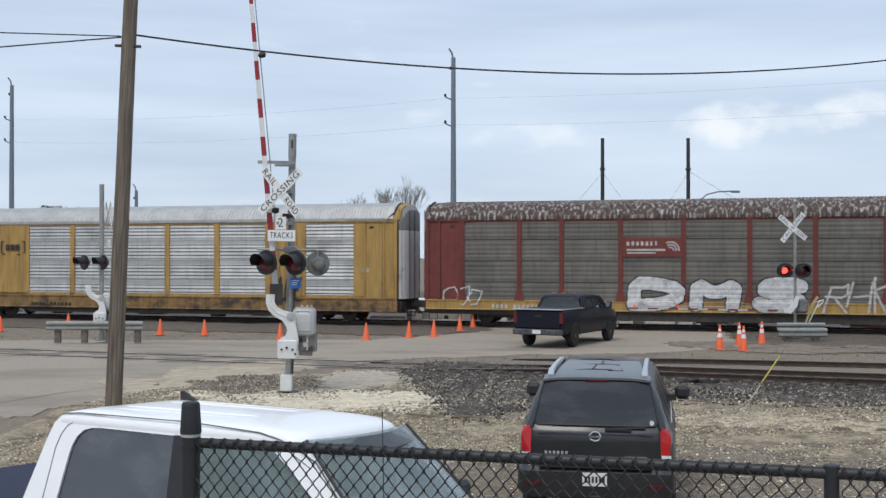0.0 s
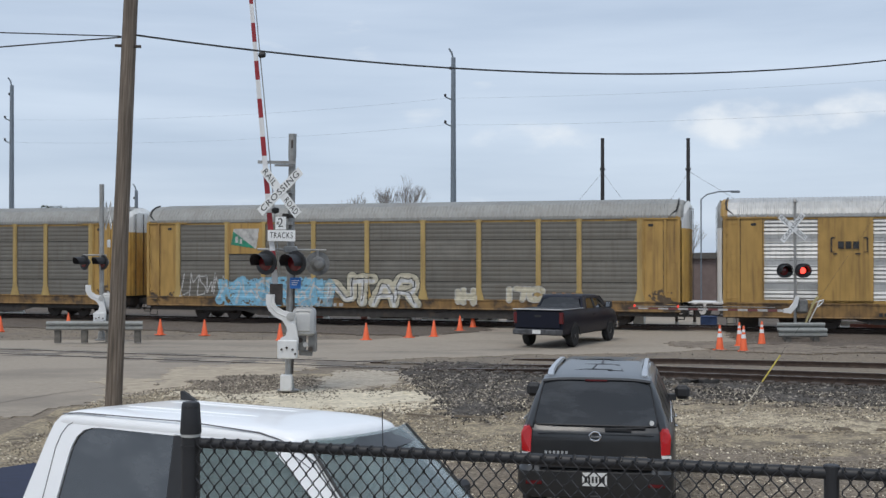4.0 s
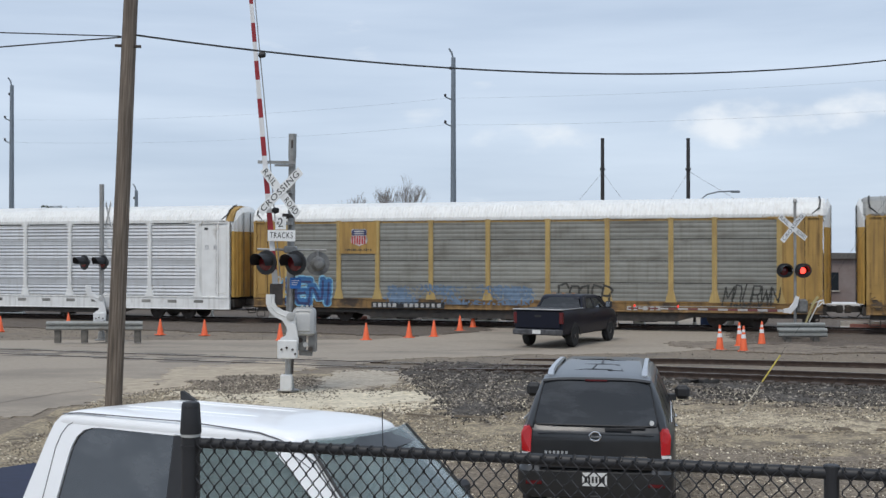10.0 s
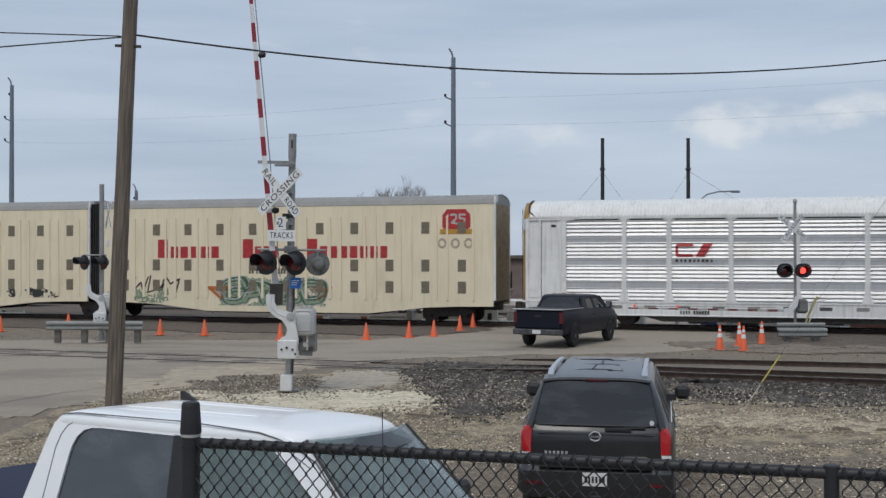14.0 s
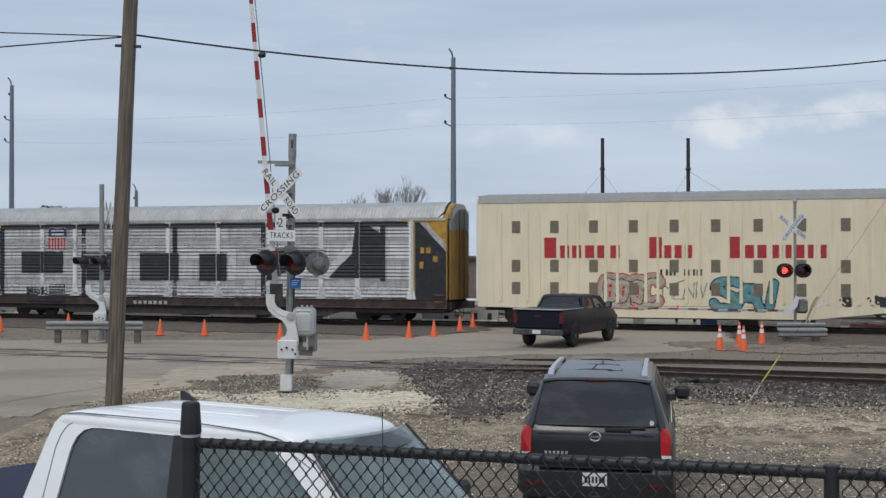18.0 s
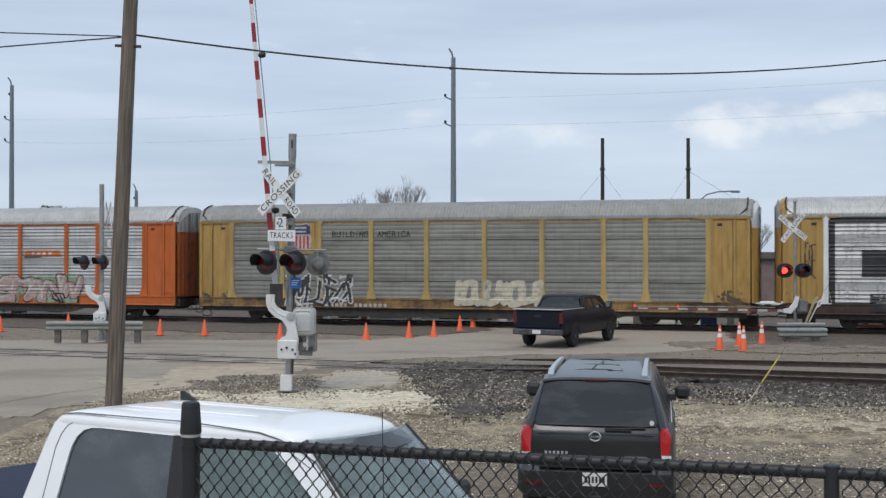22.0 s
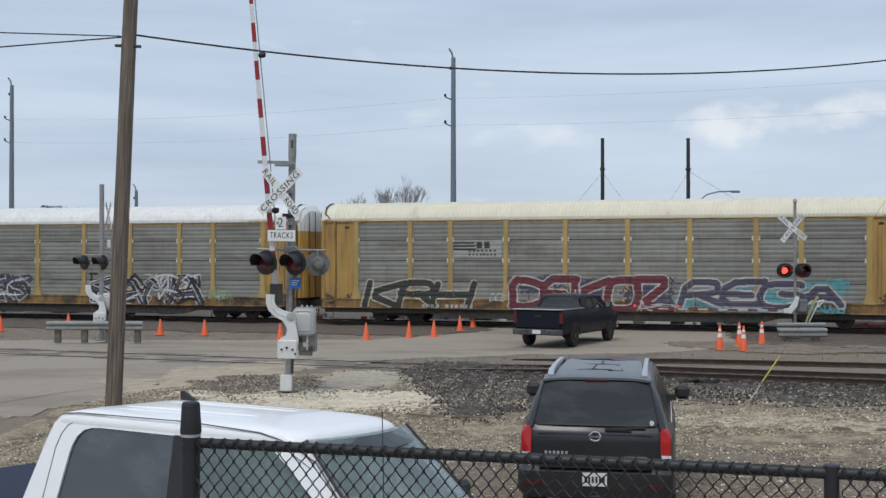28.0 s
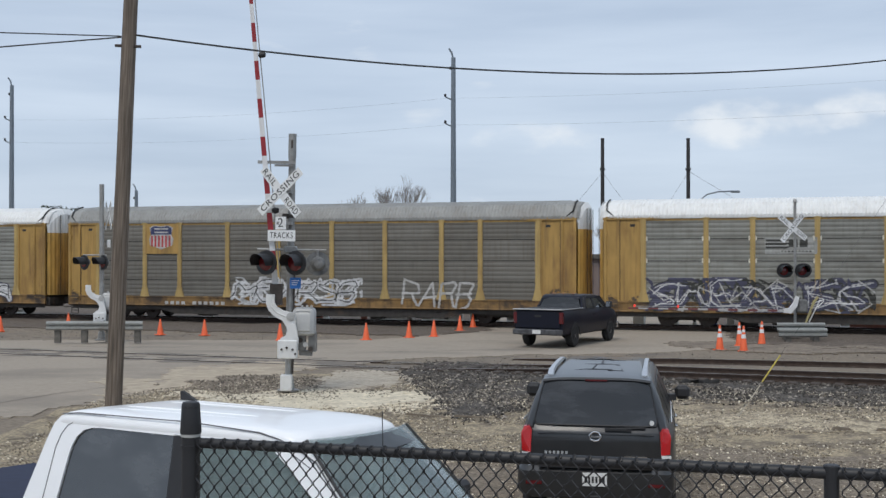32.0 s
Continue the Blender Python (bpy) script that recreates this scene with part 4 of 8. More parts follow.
def tall_car(s0, label, gap_lead, first=1.3):
    """One unit of a tall articulated car carrier: smooth ribbed cream walls with rows of small vents."""
    car = thing("tall_autorack_unit", label, "railcar", on_track(s0), group="freight train cars")
    car["s0"] = s0
    L = K_L
    def wall():
        s = Shape()
        pts = [(0.0, 0.82), (1.6, 0.8), (3.2, 0.74), (6.2, 0.42), (L - 6.2, 0.42), (L - 3.2, 0.74), (L - 1.6, 0.8), (L, 0.82), (L, K_EAVE), (0, K_EAVE)]
        s.prism(pts, -1.6, -1.52)
        return s.mesh("side_wall", CREAM)
    part("side_wall", share("kwall", wall), None, car)
    part("side_wall", share("kwall", wall), None, car, at=pose(L, 0, 0, 0, 0, 180))
    def rib():
        return Shape().prism([(-0.07, 1.1), (0.07, 1.1), (0.04, 5.1), (-0.04, 5.1)], -0.045, 0.0).mesh("rib", CREAM)
    def vent():
        s = Shape()
        s.box(-0.2, 0.2, -0.012, 0.0, -0.28, 0.28)
        for k in range(7):
            s.box(-0.18, 0.18, -0.022, -0.012, -0.26 + k * 0.078, -0.22 + k * 0.078)
        return s.mesh("vent", VENT)
    for k in range(11):
        x = first + k * 1.81
        for z in (1.7, 2.73, 4.52):
            part("vent", share("kvent", vent), None, car, at=pose(x, -1.6, z))
        for o in (-0.72, 0.55):
            part("rib", share("krib", rib), None, car, at=pose(x + o, -1.6, 0))
    def roof():
        s = Shape()
        prof = [(-1.62, K_EAVE), (-1.5, K_EAVE + 0.22), (-1.1, K_CROWN - 0.1), (0, K_CROWN), (1.1, K_CROWN - 0.1), (1.5, K_EAVE + 0.22), (1.62, K_EAVE)]
        rings = []
        for i in range(120):
            x = L * i / 119
            up = 0.02 * (i % 2)
            rings.append([(x, y, z + up) for y, z in prof])
        s.loft(rings, closed=False)
        s.add([(0.02, y, z) for y, z in prof], [tuple(range(7))])
        s.add([(L - 0.02, y, z) for y, z in prof], [tuple(range(7))])
        return s.mesh("roof", ROOF_DARK)
    part("roof", share("kroof", roof), None, car)
    def chassis():
        s = Shape()
        s.box(0.05, L - 0.05, -1.5, 1.5, 0.98, 1.08)
        s.box(6, L - 6, -1.45, 1.45, 0.36, 0.7)
        s.box(0, L, -0.3, 0.3, 0.6, 1.0)
        for x in (5.2, L - 5.2):
            s.box(x - 0.1, x + 0.1, -1.4, 1.4, 0.65, 1.0)
        return s.mesh("underframe", UNDER)
    part("underframe", share("kframe", chassis), None, car)
    end_wall = share("kend", lambda: Shape().box(0.0, 0.06, -1.52, 1.52, 1.05, K_EAVE).mesh("end_wall", K_END))
    for x in (0.0, L - 0.06):
        part("end_wall", end_wall, None, car, at=pose(x, 0, 0))
    def rim():
        s = Shape().box(0, 0.1, -1.56, -1.46, 1.1, K_EAVE + 0.2)
        s.prism([(0, K_EAVE + 0.1), (0.1, K_EAVE + 0.1), (0.1, K_EAVE + 0.4), (0, K_EAVE + 0.4)], -1.5, -1.1)
        return s.mesh("end_rim", WHITE_ST)
    for x in (-0.1, L):
        part("end_rim", share("krim", rim), None, car, "pale rim round the joint", at=pose(x, 0, 0))
    def bellows():
        # one fold: a proud rib that runs into a recessed web
        prof = [(0.0, -1.4), (0.08, -1.4), (0.08, -1.3), (0.14, -1.3), (0.14, 1.3), (0.08, 1.3), (0.08, 1.4), (0.0, 1.4)]
        return Shape().loft([[(x, y, z) for x, y in prof] for z in (1.2, K_EAVE + 0.28)], caps=True).mesh("bellows_fold", RUBBER)
    if gap_lead:
        for i in range(6):
            part("bellows_fold", share("kbellows", bellows), None, car, "dark rubber fold over the joint", at=pose(L + 0.04 + i * 0.14, 0, 0))
        bogie(car, L + 0.45)
        bogie(car, 2.4)
    else:
        bogie(car, L - 2.4)
    CARS.append(car)
    return car


VENT = mat("vent_louvre", (0.21, 0.18, 0.13), 0.8, var=0.2)
RUBBER = mat("bellows_rubber", (0.022, 0.021, 0.02), 0.8, var=0.2)
K_END = mat("grimy_end_wall", (0.3, 0.23, 0.14), 0.8, var=0.25, stain=(0.05, 0.04, 0.03))
k1 = tall_car(-166.1, "tall cream car carrier unit with an anniversary badge", False, 1.37)
k2 = tall_car(-188.0, "tall cream car carrier unit with teal graffiti", True, 1.83)

# ---- crossing signals ----
STEEL = mat("galvanised_mast", (0.33, 0.33, 0.32), 0.55, 0.5, var=0.15, scale=4, stain=(0.22, 0.21, 0.2), sfrac=0.5)
ALU = mat("white_aluminium_casting", (0.72, 0.72, 0.71), 0.5, 0.1, var=0.06, stain=(0.5, 0.48, 0.45), sfrac=0.6)
BOXGREY = mat("grey_mechanism_box", (0.46, 0.46, 0.45), 0.5, 0.2, var=0.08, stain=(0.28, 0.27, 0.26))
SIGNWHITE = mat("reflective_sign_white", (0.78, 0.79, 0.79), 0.45, var=0.05, stain=(0.6, 0.6, 0.58), sfrac=0.62, sscale=3)
LETTER = mat("sign_black", (0.02, 0.02, 0.02), 0.5, var=0.1)
LAMPBLACK = mat("lamp_black", (0.018, 0.018, 0.02), 0.55, var=0.15)
LENS = mat("dark_red_lens", (0.13, 0.012, 0.016), 0.15, var=0.15, scale=30, coat=0.5)
LIT = mat("lit_red_lens", (1.0, 0.05, 0.035), 0.3, var=0.0, emit=3.2)
LIT_SMALL = mat("lit_small_red_lamp", (0.9, 0.06, 0.04), 0.3, var=0.0, emit=0.5)
STRIPE_RED = mat("gate_red", (0.3, 0.022, 0.03), 0.5, var=0.1)
STRIPE_WHITE = mat("gate_white", (0.72, 0.72, 0.72), 0.5, var=0.05)
BLUE_SIGN = mat("blue_sign", (0.03, 0.16, 0.5), 0.5, var=0.05)
WORNGREY = mat("worn_grey_lamp_back", (0.2, 0.2, 0.195), 0.6, 0.2, var=0.15, scale=6, stain=(0.1, 0.1, 0.1), sfrac=0.5, sscale=4)
RUSTDARK = mat("dark_rusty_steel", (0.06, 0.05, 0.045), 0.8, var=0.25)


def text_mesh(words, size, material, spacing=1.0, width=None):
    cu = bpy.data.curves.new("lettering", "FONT")
    cu.body, cu.size, cu.align_x, cu.align_y, cu.extrude, cu.space_character = words, size, "CENTER", "CENTER", 0.002, spacing
    cu.resolution_u = 3
    ob = bpy.data.objects.new("lettering", cu)
    scene.collection.objects.link(ob)
    bpy.context.view_layer.update()
    me = bpy.data.meshes.new_from_object(ob.evaluated_get(bpy.context.evaluated_depsgraph_get()))
    bpy.data.objects.remove(ob)
    me.materials.clear()
    me.materials.append(material)
    if width:
        xs = [v.co.x for v in me.vertices]
        k = width / (max(xs) - min(xs))
        for v in me.vertices:
            v.co.x *= k
    return me


UP = pose(0, 0, 0, 90, 0, 0)


def crossbuck(parent, at, size, twist=0.0):
    """Two crossed white blades with their words, facing -y."""
    w = 0.108
    for i, (words, a) in enumerate((("RAILROAD", -45 - twist), ("CROSSING", 45 - twist))):
        s = Shape().box(-size, size, -0.006, 0.006, -w, w)
        blade = part("blade", s, SIGNWHITE, parent, at=at @ pose(0, -0.014 * i, 0) @ pose(0, 0, 0, 0, -a, 0))
        if i == 0:
            for word, x in (("RAIL", -0.62 * size), ("ROAD", 0.62 * size)):
                part("lettering", text_mesh(word, w * 2.0, LETTER, 1.1, size * 0.62), None, blade, "black sign lettering", at=pose(x, -0.009, 0) @ UP)
        else:
            part("lettering", text_mesh(words, w * 2.0, LETTER, 1.1, size * 1.78), None, blade, "black sign lettering", at=pose(0, -0.009, 0) @ UP)


def lamp(parent, at, r=0.29, disc=None):
    """A flasher head facing -y: background disc, hood, housing behind and lens."""
    s = Shape()
    s.lathe([(r, -0.02), (r, 0.02)], n=24, m=UP)
    head = part("flasher_head", s, disc or LAMPBLACK, parent, at=at)
    h = Shape()
    n = 16
    ring = []
    for k in range(2):
        for i in range(n + 1):
            a = radians(-20 + 220 * i / n)
            d = (0.36 + 0.09 * math.sin(a)) if k else 0.02
            ring.append((0.205 * math.cos(a), -d, 0.205 * math.sin(a)))
    h.add(ring, [(i, i + 1, n + 2 + i, n + 1 + i) for i in range(n)])
    part("hood", h, LAMPBLACK, head)
    b = Shape().lathe([(0.17, 0.02), (0.17, 0.1), (0.11, 0.2), (0.05, 0.22)], n=16, m=pose(0, 0, 0, -90, 0, 0))
    part("housing", b, WORNGREY, head, smooth=True)
    l = Shape().lathe([(0.195, 0.022), (0.18, 0.045), (0.1, 0.065), (0.01, 0.07)], n=18, m=UP)
    return part("lens", l, LENS, head, smooth=True)


def gate_arm(parent, at, length, stripe=0.41, faded=None, thick=1.0, pale=None, start=0.0, odd=1, lights=(), light_m=None):
    """A striped arm along +x, one piece for each stripe, tapering, with a stiffening rod and small lights on its upper side."""
    n = int((length - start) / stripe)
    for i in range(n):
        h0 = (0.068 - 0.03 * i / n) * thick
        a = max(0.0, start + i * stripe)
        s = Shape().box(a, start + (i + 1) * stripe - 0.002, -0.02, 0.02, -h0, h0)
        part("arm_stripe", s, (faded or STRIPE_RED) if i % 2 == odd else (pale or STRIPE_WHITE), parent, at=at)
    part("arm_rod", Shape().tube([(0.5, 0.02, -0.125), (length * 0.35, 0.02, -0.12), (length * 0.62, 0.02, -0.1), (length * 0.97, 0.02, -0.075)], 0.013, 6), STEEL, parent, at=at)
    for d in lights:
        q = 1.0 if light_m is None else 0.62
        s = Shape().lathe([(0.02 * q, -0.09 * q), (0.06 * q, -0.07 * q), (0.075 * q, 0.0), (0.06 * q, 0.07 * q), (0.02 * q, 0.09 * q)], (d, 0, -0.15 if light_m is None else -0.1), 12)
        part("arm_light", s, light_m or LAMPBLACK, parent, "small arm light", at=at, smooth=True)


def mechanism(parent, at):
    """Gate machine: grey box behind, white hooked support casting and counterweight plates; the arm side faces -x."""
    def block(x0, x1, y0, y1, z0, z1, rad):
        c, h = (y0 + y1) / 2, (y1 - y0) / 2
        return Shape().loft([[(x, c + y, z) for x, y, z in rounded(x0 + k, x1 - k, h - k, rad, z)] for z, k in ((z0, 0.05), (z0 + 0.05, 0.0), (z1 - 0.09, 0.0), (z1 - 0.03, 0.03), (z1, 0.08))], caps=True)
    box = part("machine_box", block(0.04, 0.57, -0.27, 0.27, 1.33, 1.99, 0.12), BOXGREY, parent, at=at, smooth=True)
    part("box_door", block(0.1, 0.5, -0.3, -0.2, 1.4, 1.92, 0.04), BOXGREY, box, smooth=True)
    for x in (0.24, 0.36, 0.46):
        part("lid_lug", Shape().box(x, x + 0.05, -0.2, -0.12, 1.97, 2.05), BOXGREY, box)
    part("box_base", Shape().box(0.14, 0.34, -0.16, 0.16, 0.98, 1.36).box(0.42, 0.6, -0.14, 0.14, 0.95, 1.4).prism([(0.2, 0.86), (0.5, 0.84), (0.5, 0.96), (0.2, 0.98)], -0.12, 0.12), WORNGREY, box)
    for k in range(3):
        part("drive_gear", Shape().cyl((0.24 + 0.12 * k, -0.22, 1.22 - 0.1 * k), (0.24 + 0.12 * k, -0.17, 1.22 - 0.1 * k), 0.06, n=10), (RUSTDARK, BOXGREY, RUSTDARK)[k], box)
    hook = [(-0.56, 2.3), (-0.36, 2.3), (-0.36, 2.12), (-0.31, 2.02), (-0.16, 1.93), (0.06, 1.88), (0.14, 1.78), (0.15, 1.66), (0.11, 1.56), (0.13, 1.2), (0.02, 1.2), (-0.06, 1.52), (-0.16, 1.68), (-0.36, 1.79), (-0.5, 1.93), (-0.56, 2.1)]
    sup = part("arm_support", Shape().prism(hook, -0.42, -0.32), ALU, parent, "white cast arm support", at=at)
    part("casting_rib", Shape().tube([(-0.45, -0.425, 2.25), (-0.44, -0.425, 2.02), (-0.3, -0.425, 1.88), (-0.05, -0.425, 1.78)], 0.018, 5).tube([(0.06, -0.425, 1.66), (0.07, -0.425, 1.3)], 0.016, 5), ALU, sup, smooth=True)
    part("pivot_bolt", Shape().cyl((0.03, -0.45, 1.78), (0.03, -0.3, 1.78), 0.1, n=18).cyl((0.03, -0.48, 1.78), (0.03, -0.45, 1.78), 0.05, n=6), BOXGREY, parent, at=at)
    part("counterweight", Shape().prism([(-0.18, 0.84), (0.2, 0.84), (0.22, 1.25), (0.15, 1.6), (0.0, 1.62), (-0.08, 1.34), (-0.2, 1.28)], -0.45, -0.33), ALU, parent, "white counterweight arm", at=at)
    part("weight_plate", Shape().box(-0.26, 0.2, -0.52, -0.45, 0.8, 1.24, 0.025), ALU, parent, at=at)
    for x, z in ((-0.16, 1.02), (-0.04, 1.06), (0.1, 1.02), (0.16, 0.92)):
        part("weight_bolt", Shape().cyl((x, -0.55, z), (x, -0.51, z), 0.028, n=8), RUSTDARK, parent, at=at)


def signal(label, m, height, r=0.085):
    t = thing("crossing_signal", label, "signal", m, group="railroad crossing signals")
    part("mast", Shape().cyl((0, 0, 0), (0, 0, height), r, n=16), STEEL, t, smooth=True)
    part("mast_base", Shape().lathe([(0.26, 0), (0.26, 0.03), (0.15, 0.05), (0.12, 0.3), (0.1, 0.32)]), STEEL, t)
    return t


# near signal, gate arm raised
near = signal("galvanised crossing signal with raised striped gate arm", pose(-3.69, 28.3, 0.24, 0, 0.9, 0), 6.12)
part("junction_box", Shape().box(-0.16, 0.11, -0.32, -0.12, 0.02, 0.4, 0.02), ALU, near, "white cable junction box")
mechanism(near, pose(0.05, 0.0, 0.0))
# the raised arm leans a little over the road
gate_arm(near, pose(-0.29, -0.2, 2.2, 0, -95.85, 0), 9.4, 0.4525, start=-0.22, odd=0, lights=(2.08, 5.79, 9.2))
part("arm_shoe", Shape().box(-0.16, 0.12, -0.1, 0.1, -0.15, 0.35), RUSTDARK, near, at=pose(-0.28, -0.2, 2.2))
part("arm_bracket", Shape().box(-0.8, 0.1, -0.16, -0.1, 5.4, 5.47).box(-0.4, 0.05, -0.14, -0.1, 5.34, 5.39), STEEL, near)
crossbuck(near, pose(-0.2, -0.5, 4.72, 0, 0, -24), 0.735, 3.5)
part("sign_mount", Shape().box(-0.3, 0.05, -0.46, -0.06, 4.7, 4.78), STEEL, near)
part("sign_mount", Shape().box(-0.3, 0.05, -0.35, -0.06, 3.95, 4.02), STEEL, near)
two = part("number_plate_sign", Shape().box(-0.14, 0.14, -0.006, 0.006, -0.15, 0.15), SIGNWHITE, near, "white sign reading 2", at=pose(-0.2, -0.36, 3.985, 0, 0, -22))
part("lettering", text_mesh("2", 0.31, LETTER), None, two, at=pose(0, -0.009, 0) @ UP)
tr = part("tracks_sign", Shape().box(-0.35, 0.35, -0.006, 0.006, -0.13, 0.13), SIGNWHITE, near, "white sign reading TRACKS", at=pose(-0.175, -0.38, 3.69, 0, 0, -16))
part("lettering", text_mesh("TRACKS", 0.2, LETTER, 1.2, 0.58), None, tr, at=pose(0, -0.009, 0) @ UP)
part("mast_sleeve", Shape().cyl((0, 0, 5.62), (0, 0, 6.13), 0.096, n=16).cyl((0, 0, 5.5), (0, 0, 5.62), 0.087, 0.096, n=16), STEEL, near, "galvanised sleeve at the mast top", smooth=True)
part("mast_slot", Shape().box(-0.02, 0.025, -0.104, -0.09, 5.78, 5.98, 0.006), RUSTDARK, near)
part("cable_clamp", Shape().cyl((0, 0, 4.12), (0, 0, 4.2), 0.1, n=14).box(-0.2, -0.05, -0.12, -0.02, 4.1, 4.22), RUSTDARK, near)
part("cable_conduit", Shape().tube([(0.1, -0.06, 0.4), (0.11, -0.05, 1.4), (0.1, -0.05, 2.4), (0.11, -0.06, 3.2)], 0.022, 6), RUSTDARK, near)
part("lamp_crossarm", Shape().cyl((-0.78, -0.1, 3.36), (0.85, -0.05, 3.36), 0.028, n=8).box(-0.15, 0.15, -0.15, 0.15, 3.28, 3.45, 0.03), STEEL, near)
for x, z in ((-0.5, 3.32), (0.18, 3.32), (0.65, 3.32)):
    part("lamp_hanger", Shape().cyl((x, -0.06, 3.36), (x, -0.06, 3.1), 0.03, n=8), STEEL, near)
lamp(near, pose(-0.52, -0.4, 3.05, 0, 0, -27))
lamp(near, pose(0.17, -0.4, 3.05, 0, 0, -27))
lamp(near, pose(0.65, -0.02, 3.04, 0, 0, 195), disc=WORNGREY)
part("blue_plate", Shape().box(-0.13, 0.13, -0.006, 0.006, -0.13, 0.13), BLUE_SIGN, near, "small blue notice plate", at=pose(0.14, -0.12, 2.57))
for k in range(3):
    part("notice_bar", Shape().box(-0.09, 0.09 - 0.03 * k, -0.003, 0.0, -0.008, 0.008), SIGNWHITE, near, at=pose(0.14, -0.13, 2.63 - 0.05 * k))

# far signal on the left side of the road
left = signal("far crossing signal seen edge-on behind guardrail", pose(-13.25, 46.0, 0.2), 6.05, 0.09)
mechanism(left, pose(0.0, 0.0, -0.15) @ pose(0, 0, 0, 0, 0, 10))
crossbuck(left, pose(0.3, -0.12, 4.85, 0, 0, -62), 0.7, 0)
part("tracks_sign", Shape().box(-0.36, 0.36, -0.006, 0.006, -0.15, 0.15), SIGNWHITE, left, "white sign seen edge-on", at=pose(0.3, -0.1, 3.75, 0, 0, -65))
part("lamp_crossarm", Shape().cyl((-0.7, -0.1, 3.3), (0.2, -0.05, 3.3), 0.028, n=8), STEEL, left)
lamp(left, pose(-0.63, -0.15, 3.02, 0, 0, -40))
lamp(left, pose(0.1, -0.15, 3.02, 0, 0, -40))

# far signal on the right side of the road, gate arm lowered
right = signal("far crossing signal with lowered gate arm and flashing lamps", pose(14.26, 48.0, 0.2), 5.4, 0.058)
part("finial", Shape().lathe([(0.05, 5.4), (0.09, 5.46), (0.07, 5.55), (0.01, 5.6)]), STEEL, right, smooth=True)
crossbuck(right, pose(-0.12, -0.1, 4.42, 0, 0, 6), 0.72, -6)
part("lamp_crossarm", Shape().cyl((-0.6, -0.06, 2.68), (0.5, -0.06, 2.68), 0.028, n=8), STEEL, right)
part("machine_box", Shape().box(0.05, 0.48, -0.2, 0.25, 0.95, 1.52, 0.08), WORNGREY, right)
for a, b in (((0.5, -0.2, 0.6), (0.95, -0.2, 1.5)), ((0.85, -0.2, 1.2), (1.1, -0.2, 1.45)), ((0.6, -0.22, 1.35), (1.1, -0.22, 1.5))):
    part("counterweight_rod", Shape().cyl(a, b, 0.025, n=6), ALU, right)
part("arm_support", Shape().prism([(-0.55, 0.98), (-0.25, 0.95), (0.0, 1.25), (0.08, 1.62), (-0.05, 1.66), (-0.16, 1.38), (-0.32, 1.18), (-0.55, 1.14)], -0.32, -0.22), ALU, right, "white cast arm support")
part("weight_arm", Shape().prism([(0.28, 0.5), (0.34, 0.48), (0.72, 1.4), (0.88, 1.6), (0.8, 1.66), (0.62, 1.42)], -0.3, -0.26), mat("yellowed_arm", (0.4, 0.34, 0.16), 0.6), right, "yellowed counterweight arm")
gate_arm(right, pose(-0.4, -0.28, 1.06, 0, 181.0, 0), 6.4, 0.4, lights=(4.4, 6.15), light_m=LIT_SMALL, faded=mat("faded_gate_red", (0.16, 0.05, 0.05), 0.6), thick=0.7, pale=mat("dirty_gate_white", (0.42, 0.41, 0.4), 0.6, var=0.2))
FLASH = []
for lx in (-0.5, 0.24):
    head = lamp(right, pose(lx, -0.14, 2.68, 0, 0, 4)).parent
    # a drum added behind the hood in place of a switched lamp: one face lit, the other dark, turning to flash
    drum = part("lens_drum", Shape().lathe([(0.125, 0.02), (0.12, 0.075), (0.08, 0.095), (0.01, 0.1)], n=18, m=UP), LIT, head, smooth=True)
    part("dark_lens", Shape().lathe([(0.152, -0.02), (0.147, -0.075), (0.08, -0.095), (0.01, -0.1)][::-1], n=18, m=UP), LENS, drum, "dark red lens face", smooth=True)
    drum.matrix_basis = pose(0, -0.04, 0)
    FLASH.append(drum)
lamp(right, pose(-0.3, 0.2, 2.68, 0, 0, 184))
lamp(right, pose(0.45, 0.2, 2.68, 0, 0, 184))


def guardrail(label, m, length, posts):
    g = thing("guardrail", label, "guardrail", m, group="guardrails round the signals")
    prof = [(0, 0.02), (-0.08, 0.06), (-0.08, 0.11), (0.0, 0.15), (0.0, 0.17), (-0.08, 0.21), (-0.08, 0.26), (0, 0.31)]
    s = Shape().loft([[(x, y, 0.3 + z * 1.2) for y, z in prof] for x in (0, length)], closed=False)
    s.loft([[(x, y + 0.01, 0.3 + z * 1.2) for y, z in prof] for x in (length, 0)], closed=False)
    part("beam", s, GUARD, g)
    for x in posts:
        part("post", Shape().box(x - 0.11, x + 0.11, 0.02, 0.2, -0.16, 0.62), mat("weathered_rail_post", (0.13, 0.12, 0.105), 0.85, var=0.25, stain=(0.2, 0.19, 0.17)), g)


GUARD = mat("weathered_guardrail_zinc", (0.29, 0.295, 0.28), 0.6, 0.4, var=0.15, stain=(0.2, 0.19, 0.17))
guardrail("weathered zinc guardrail before the signal mast", pose(-15.12, 45.2, 0.31), 3.68, (0.4, 1.42, 2.35, 3.45))
guardrail("short zinc guardrail before the lowered gate", pose(13.2, 46.9, 0.16), 1.9, (0.4, 1.5))
guardrail("lower zinc guardrail section before the lowered gate", pose(13.1, 46.3, -0.02), 1.9, (0.4, 1.5))

# ---- traffic cones ----
CONE = mat("cone_orange", (0.8, 0.13, 0.04), 0.5, var=0.08, stain=(0.5, 0.1, 0.04), sfrac=0.65)
CONEBAND = mat("cone_white_band", (0.75, 0.75, 0.75), 0.5, var=0.05)


